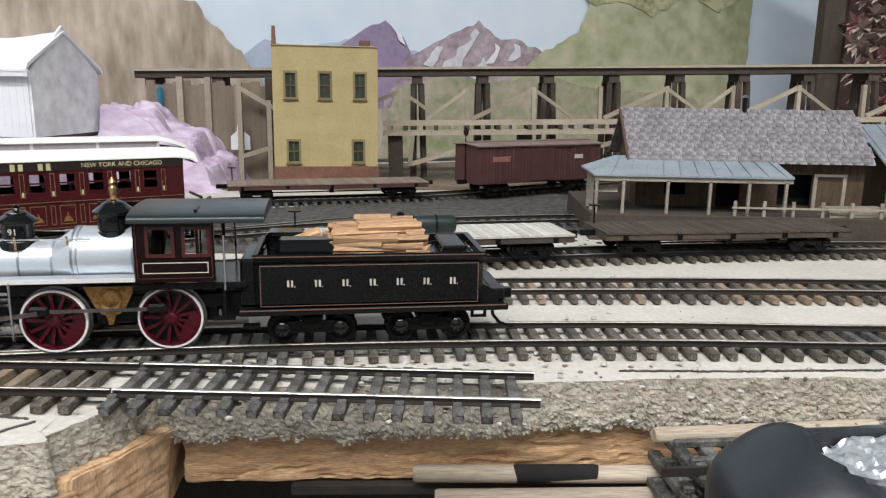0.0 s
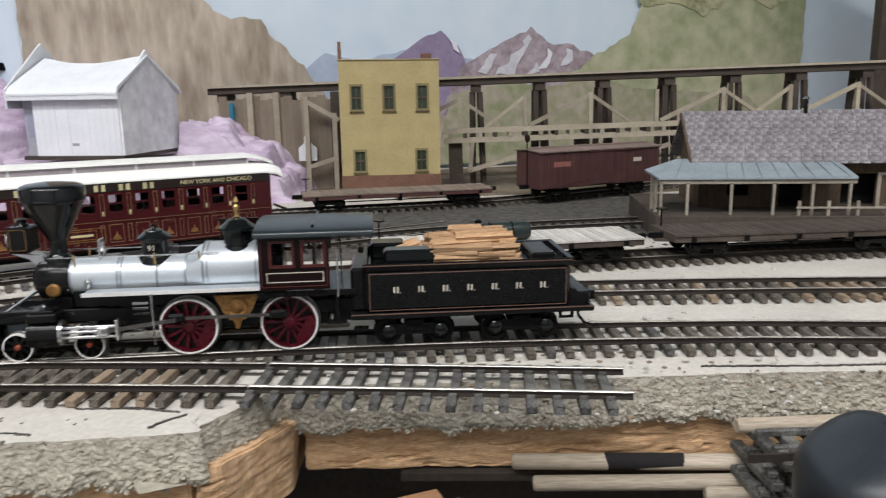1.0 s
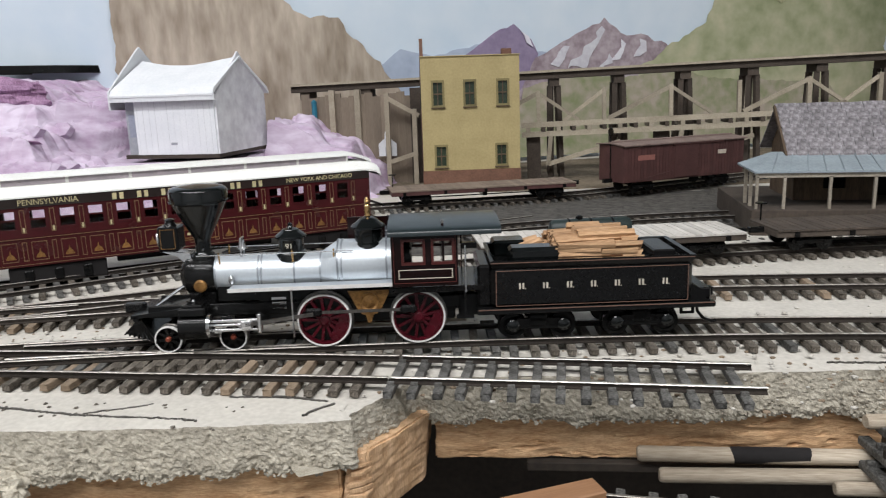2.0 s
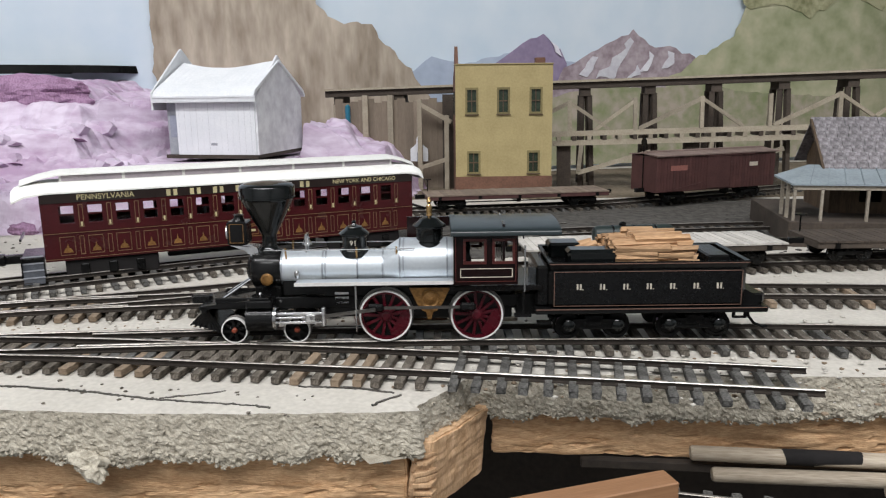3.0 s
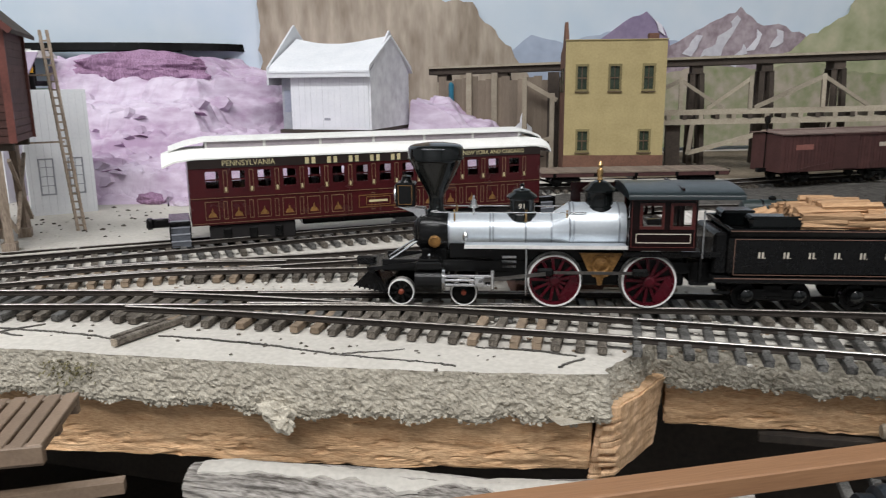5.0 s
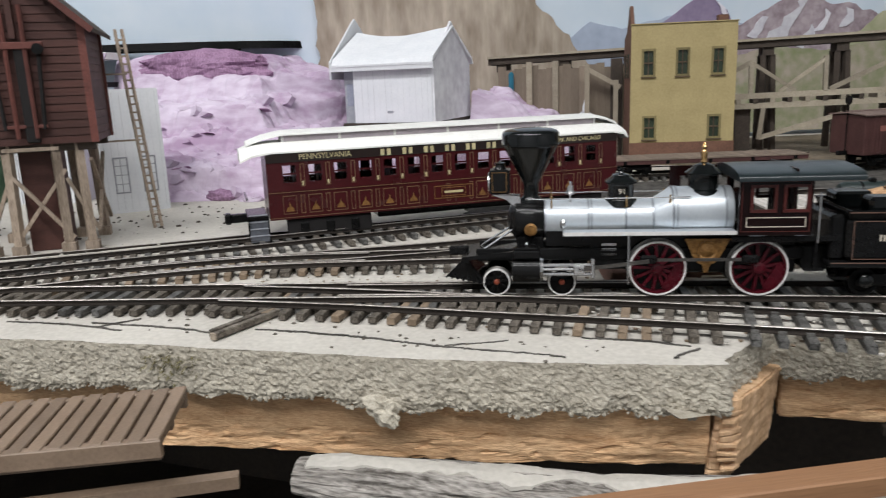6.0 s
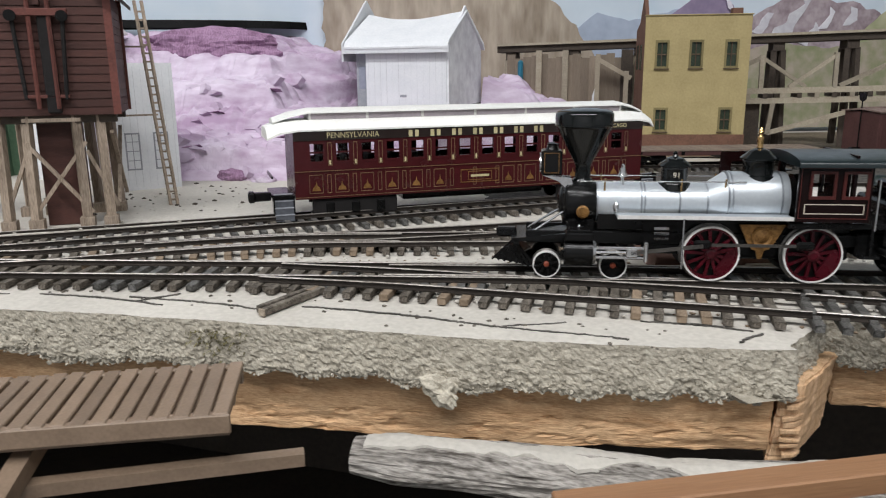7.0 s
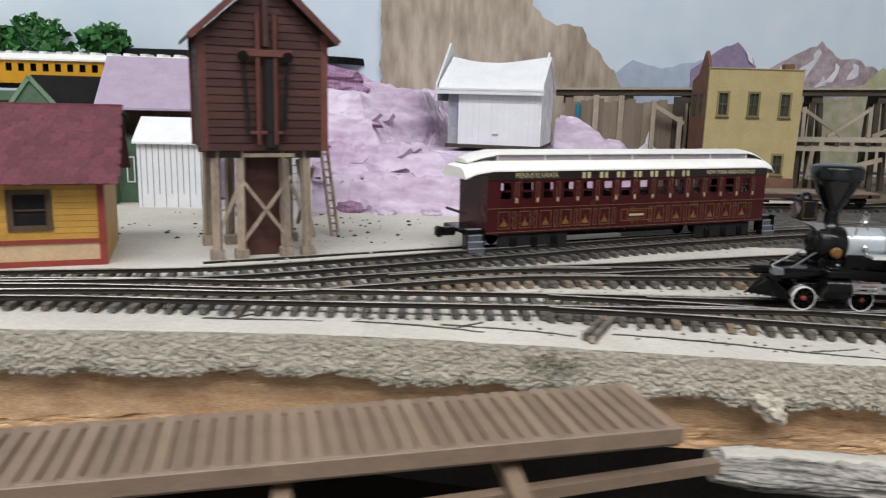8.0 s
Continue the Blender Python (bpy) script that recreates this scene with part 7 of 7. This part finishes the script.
lath_piece(LATH_A, LATH_B, 0.62, 0.42, LATH, "wooden_lath", "planed brown wooden lath sticking out below the edge", "lath")


def stick(p, q, r, label, dark=None):
    p, q = Vector(p), Vector(q)
    bm = lathe(B(), (0, 0, 0), [(r * 0.8, -(q - p).length / 2), (r, -(q - p).length / 2 + 0.08), (r * 1.03, 0), (r, (q - p).length / 2)], 14, "x")
    for v in bm.verts:
        v.co += 0.03 * noise.noise_vector(v.co * 1.3)
    ob = part("wooden_stick", bm, PALESTICK, smooth=True)
    m = Matrix.Translation((p + q) / 2 * CM) @ (q - p).to_track_quat("X", "Z").to_matrix().to_4x4()
    ob.matrix_basis = m
    tagged(ob, label, "stick", "pale sticks")
    if dark:
        bm = lathe(B(), (0, 0, 0), [(r * 0.9, dark[0]), (r * 1.05, dark[0] + 0.15), (r * 1.06, dark[1] - 0.15), (r * 0.9, dark[1])], 14, "x")
        part("dark_stain", bm, VOIDBLACK, ob, "black paint stain", True)
    return ob


stick((-3.1, 1.7, -2.95), (6.5, 2.2, -2.9), 0.24, "pale bleached stick with a black paint stain", (-2.2, 0.2))
stick((-2.5, 1.3, -3.4), (6.8, 1.9, -3.3), 0.23, "pale bleached stick lying below the edge")
stick((2.2, 0.95, -3.35), (6.0, 1.1, -3.3), 0.2, "short pale stick lying below the edge")
stick((3.2, 1.9, -1.75), (9.5, 3.0, -1.8), 0.22, "pale stick leaning against the beam")
lath_piece((-6.4, 1.8, -3.55), (5, 2.6, -3.55), 0.3, 0.3, DARKWOODSHADE, "dark_strip", "dark wooden strip below the edge", "strip")


def spare_track():
    e = track([(-4.6, -1.8), (2, -2.1), (9, -2.3)], "spare black track panel lying below the edge", z=-3.3, kinds=("black",), pitch=0.85)
    e = thing("track_bundle", 3.4, 0.3, -1.75, 8, "bundle of black plastic track pieces leaning below the edge", "track pieces")
    rnd = random.Random(23)
    for k in range(3):
        z, dx = -1.25 + 0.52 * k, 0.25 * k
        for j in range(2):
            part("track_web", box(B(), dx - 0.1, 3.2, 0.1 + 0.95 * j, 0.28 + 0.95 * j, z + 0.1, z + 0.3, 0.03), TIEBLACK, e)
        for j in range(5):
            x0 = dx - 0.15 + 0.7 * j + rnd.uniform(-0.06, 0.06)
            part("tie_end", box(B(), x0, x0 + 0.34, -0.5 + rnd.uniform(-0.15, 0.1), 2.0, z - 0.12, z + 0.12, 0.03), TIEBLACK, e)
            part("chair_lug", box(B(), x0 + 0.04, x0 + 0.3, -0.3, -0.02, z + 0.12, z + 0.3, 0.03), TIEBLACK, e)
    part("rail", box(B(), -0.5, 3.5, -0.35, -0.25, -0.1, 0.12), RAILSIDE, e)


spare_track()


def black_case():
    e = thing("black_case", 6.0, -2.9, -0.75, 10, "scuffed blue-black plastic case with a sheet for the white reflection in its opening", "case")
    bm = B()
    bmesh.ops.create_uvsphere(bm, u_segments=64, v_segments=40, radius=1)
    def s(t):
        return math.copysign(abs(t) ** 0.72, t)
    for v in bm.verts:
        c = v.co.copy()
        x, y, z = s(c.x) * 2.9, s(c.y) * 1.9, s(c.z) * 1.15 - (0 if c.z > 0 else 1.2 * abs(c.z))
        # shoulder that rises to a blunt peak beside the opening, and a crease down its flank
        peak = math.exp(-((x + 1.35) / 0.6) ** 2 - ((y - 0.2) / 1.3) ** 2)
        z += 0.42 * peak * (1 if c.z > 0 else 0)
        crease = math.exp(-((x + 0.75 + 0.5 * (0.9 - z)) / 0.11) ** 2)
        v.co = Vector((x, y + (0.09 * crease if c.y < 0 else 0), z - 0.05 * crease))
        if v.co.z > 0.55 and (v.co.x - 0.75) ** 2 / 4.0 + (v.co.y + 0.25) ** 2 / 1.35 < 1:
            v.co.z -= 0.34
    part("shell", bm, BLACKRUBBER, e, "scuffed blue-black shell", True)
    part("rim", lathe_rim(), BLACKRUBBER, e, "raised blue-black rim", True)
    # Crumpled pale sheet added for the broad white reflection on the plastic.
    bm = B()
    bmesh.ops.create_grid(bm, x_segments=44, y_segments=28, size=1)
    bmesh.ops.delete(bm, geom=[v for v in bm.verts if v.co.x ** 2 + v.co.y ** 2 > 0.98], context="VERTS")
    for v in bm.verts:
        x, y = v.co.x, v.co.y
        v.co = Vector((0.75 + x * 1.85, -0.25 + y * 1.1, 0.98 + 0.16 * noise.noise((x * 4, y * 4, 0)) + 0.09 * noise.noise((x * 11, y * 11, 2))))
    part("foil_lining", bm, PLASTICSHEEN, e, "crumpled silvery sheet put in for the broad white plastic reflection")


def lathe_rim():
    bm = B()
    n = 56
    rings = []
    for a, z in ((0.96, 0.92), (1.0, 1.1), (1.06, 1.16), (1.12, 1.1), (1.15, 0.95)):
        rings.append([bm.verts.new((0.75 + 1.9 * a * math.cos(2 * math.pi * i / n), -0.25 + 1.15 * a * math.sin(2 * math.pi * i / n), z)) for i in range(n)])
    for r, s in zip(rings, rings[1:]):
        for i in range(n):
            bm.faces.new((r[i], r[(i + 1) % n], s[(i + 1) % n], s[i]))
    return bm


black_case()


def black_bottle(x, y, z):
    e = thing("black_bottle", x, y, z, 12, "small blue-black plastic bottle lying below the edge", "bottle")
    part("bottle_body", lathe(B(), (0, 0, 0), [(0.3, -0.1), (0.62, 0.0), (0.68, 0.15), (0.68, 1.1), (0.62, 1.2), (0.62, 1.5), (0.68, 1.6), (0.68, 3.4), (0.4, 3.6)], 28, "x"), BLACKRUBBER, e, "ribbed blue-black body", True)
    part("cap", lathe(B(), (0, 0, 0), [(0.42, -0.45), (0.45, -0.4), (0.45, -0.1)], 20, "x"), BLACKRUBBER, e, "", True)


black_bottle(-4.4, -2.9, -3.0)


# ---- small things on the board ----
def small_things():
    e = thing("toppled_flatcar", -12.9, 7.0, -0.35, 28, "rosy wooden flatcar body lying tilted among the tracks", "flatcar body")
    r = Matrix.Rotation(radians(24), 4, "X")
    for nm, b in (("floor", (-2.4, 2.4, -1.2, 1.2, 0.55, 0.72)), ("side", (-2.4, 2.4, -1.3, -1.15, 0.45, 1.0)), ("side", (-2.4, 2.4, 1.15, 1.3, 0.45, 1.0)), ("end", (-2.5, -2.35, -1.3, 1.3, 0.3, 1.05)), ("end", (2.35, 2.5, -1.3, 1.3, 0.3, 1.05)), ("bolster", (-1.7, -1.3, -1.1, 1.1, 0.2, 0.55)), ("bolster", (1.3, 1.7, -1.1, 1.1, 0.2, 0.55))):
        bm = box(B(), *b, 0.03)
        bmesh.ops.transform(bm, matrix=r, verts=bm.verts)
        part(nm, bm, PINKWOOD, e)
    bm = rod(B(), (1.6, 1.2, 1.0), (1.6, 1.2, 1.7), 0.14)
    part("brake_post", bm, PINKWOOD, e)
    for p, q, w in (((-13.0, 5.3, -0.33), (-9.4, 5.6, -0.33), 0.28), ((-12.2, 4.8, -0.36), (-10.5, 5.1, -0.36), 0.34), ((-11.4, 5.9, -0.36), (-8.8, 6.3, -0.3), 0.22)):
        lath_piece(p, q, w, 0.14, PALESTICK, "wood_strip", "small pale wood strip lying between the tracks", "wood strip")
    e = thing("loose_truck", -16.3, 5.4, -0.45, 18, "loose black freight truck lying on the plaster", "truck")
    for x in (-0.35, 0.55):
        part("wheel", lathe(B(), (x, 0, 0.45), [(0.45, 0.2), (0.48, 0.26), (0.4, 0.4), (0.12, 0.42)], 20, "y"), BLACK, e, "", True)
        part("wheel", lathe(B(), (x, 0, 0.45), [(0.45, 1.4), (0.48, 1.34), (0.4, 1.2), (0.12, 1.18)], 20, "y"), BLACK, e, "", True)
        part("axle", rod(B(), (x, 0.3, 0.45), (x, 1.3, 0.45), 0.08), BLACK, e)
    part("frame", box(B(), -1.5, 0.9, 0.0, 0.2, 0.15, 0.45, 0.06), BLACK, e)
    part("coupler", box(B(), -1.9, -0.8, 0.3, 0.7, 0.05, 0.3, 0.06), BLACK, e)
    e = thing("throw_bar", -24.7, -1.9, -0.4, 76, "short brown wooden turnout bar with a pale end", "turnout bar")
    part("bar", box(B(), -1.6, 1.7, -0.22, -0.02, 0, 0.2, 0.02), TIEWOOD, e)
    part("bar", box(B(), -1.5, 1.7, 0.05, 0.24, 0, 0.22, 0.02), TIEWOOD, e)
    part("bar_tip", box(B(), -1.66, -1.6, -0.22, -0.02, 0.0, 0.2), PALESTICK, e, "pale cut end")
    bm = B()
    bmesh.ops.create_icosphere(bm, subdivisions=4, radius=1)
    for v in bm.verts:
        d = v.co.normalized()
        k = 1 + 0.7 * noise.noise(d * 1.4) + 0.35 * noise.noise(d * 4)
        v.co = Vector((d.x * 0.5 * k, d.y * 0.25 * k, (d.z * 0.36 - d.x * 0.1) * k))
    ob = part("plaster_lump", bm, HOMASOTE)
    ob.location = (-0.1950, -0.0385, -0.0185)
    tagged(ob, "pale plaster lump stuck under the torn edge", "plaster")
    bm = B()
    r5 = random.Random(21)
    for k in range(420):
        c0 = Vector((-26.2 + r5.gauss(0, 0.55), -4.05 + r5.gauss(0, 0.12), -0.75 - abs(r5.gauss(0, 0.35))))
        d = Vector((r5.uniform(-1, 1), r5.uniform(-1.2, 0.2), r5.uniform(-1, 1))) * 0.13
        s = d.cross(Vector((0.3, 0.5, 1))).normalized() * 0.025
        bm.faces.new([bm.verts.new(q) for q in (c0 - s, c0 + s, c0 + d + s * 0.3, c0 + d - s * 0.3)])
    tagged(part("dry_moss", bm, mat("dry olive moss", (0.20, 0.18, 0.08), (0.10, 0.085, 0.04), 0.9, scale=3, fine=10)), "dry olive moss clinging to the torn board edge", "moss", kind="stuff")
    rnd = random.Random(12)
    # pencil lines and ink strokes drawn on the plaster
    for pts in ([(-24.3, -2.3), (-22.4, -2.22), (-20.5, -2.25), (-18.6, -2.45), (-14.8, -2.5)], [(-18.2, -2.35), (-17.1, -1.9), (-16.6, -1.6)], [(-14.6, -0.95), (-12.9, -0.82), (-11.7, -1.0)], [(-30, -2.9), (-27, -2.75), (-25.5, -2.9)], [(-33, -3.4), (-30.5, -3.2), (-28.5, -3.35)], [(-12.1, -1.9), (-11.5, -1.1)], [(-38, -4.5), (-34, -3.7)], [(-37, -4.2), (-36.4, -3.2)], [(-29.5, -3.2), (-28.7, -2.2)], [(2.5, 3.1), (6, 3.35), (10, 3.75)]):
        bm = B()
        line = spline(pts, 0.07)
        for p, n in zip(line, normals(line)):
            w = 0.055 + 0.09 * abs(noise.noise((p.x * 3, p.y * 3, 0)))
            if noise.noise((p.x * 1.1, p.y * 2, 4)) > -0.55:
                q = p + n * (0.05 * noise.noise((p.x * 2, p.y, 1)) + 0.05 * noise.noise((p.x * 9, p.y * 9, 2)))
                box(bm, q.x - 0.035, q.x + 0.035, q.y - w * 0.4, q.y + w * 0.4, -0.46, -0.415)
        tagged(part("ink_line", bm, BALLAST), "dark hand-drawn line on the plaster", "line", kind="structure")
    def scatter(name, n, xr, yr, size, material, label, z=-0.44):
        bm = B()
        for k in range(n):
            x, y = rnd.uniform(*xr), rnd.uniform(*yr)
            s = rnd.uniform(*size)
            r2 = bmesh.ops.create_icosphere(bm, subdivisions=1, radius=s)
            for v in r2["verts"]:
                v.co = Vector((v.co.x * rnd.uniform(.6, 1.5) + x, v.co.y * rnd.uniform(.6, 1.4) + y, v.co.z * 0.6 + z))
        tagged(part(name, bm, material), label, "debris", kind="stuff")
    scatter("plaster_crumbs", 260, (-44, 9), (3.2, 19), (0.03, 0.11), PLASTER, "pale plaster crumbs between the tracks")
    scatter("track_crumbs", 420, (-40, 8), (-0.6, 5.5), (0.03, 0.09), TIEPALE, "tan crumbs among the ties")
    scatter("pale_crumbs", 420, (-42, 8), (-0.8, 8), (0.03, 0.1), PLASTER, "pale plaster crumbs among the ties", -0.36)
    scatter("dark_debris", 90, (-52, -36), (8, 19), (0.05, 0.16), TIMBERDARK, "dark scraps on the plaster")
    scatter("ballast_crumbs", 700, (-30, 10), (19, 34), (0.06, 0.2), BALLAST, "dark ballast grit in the yard")
    scatter("front_crumbs", 60, (-40, -12), (-3.2, -1.4), (0.03, 0.08), TIEWOOD, "small brown crumbs on the plaster edge")
    # dark ballast bed of the yard
    bm = B()
    pts = []
    for k in range(80):
        a = 2 * math.pi * k / 80
        pts.append((-3 + 21 * math.cos(a) + 2.2 * noise.noise((math.cos(a) * 5, math.sin(a) * 5, 0)), 28.8 + 8.0 * math.sin(a) + 0.45 * 21 * math.cos(a) + 1.6 * noise.noise((math.cos(a) * 4, math.sin(a) * 4, 5))))
    slab(bm, pts, -0.6, -0.39, "xy")
    tagged(part("ballast_bed", bm, BALLAST), "dark gritty ballast bed of the yard", "ballast", kind="structure")


small_things()


def rear_earth():
    rnd = random.Random(17)
    pts = [(-24, 39)] + [(-20 + 3.2 * k, 38.6 + 0.51 * k + rnd.uniform(-0.5, 0.5)) for k in range(20)] + [(44, 76), (30, 80), (-24, 56)]
    bm = slab(B(), pts, -0.6, -0.37, "xy")
    tagged(part("earth_bed", bm, EARTH), "brown earth bed behind the yard", "earth", kind="structure")


EARTH = mat("brown scrub earth", (0.24, 0.19, 0.135), (0.085, 0.07, 0.045), 0.95, scale=0.3, fine=3, bump=0.8, contrast=0.14)
rear_earth()
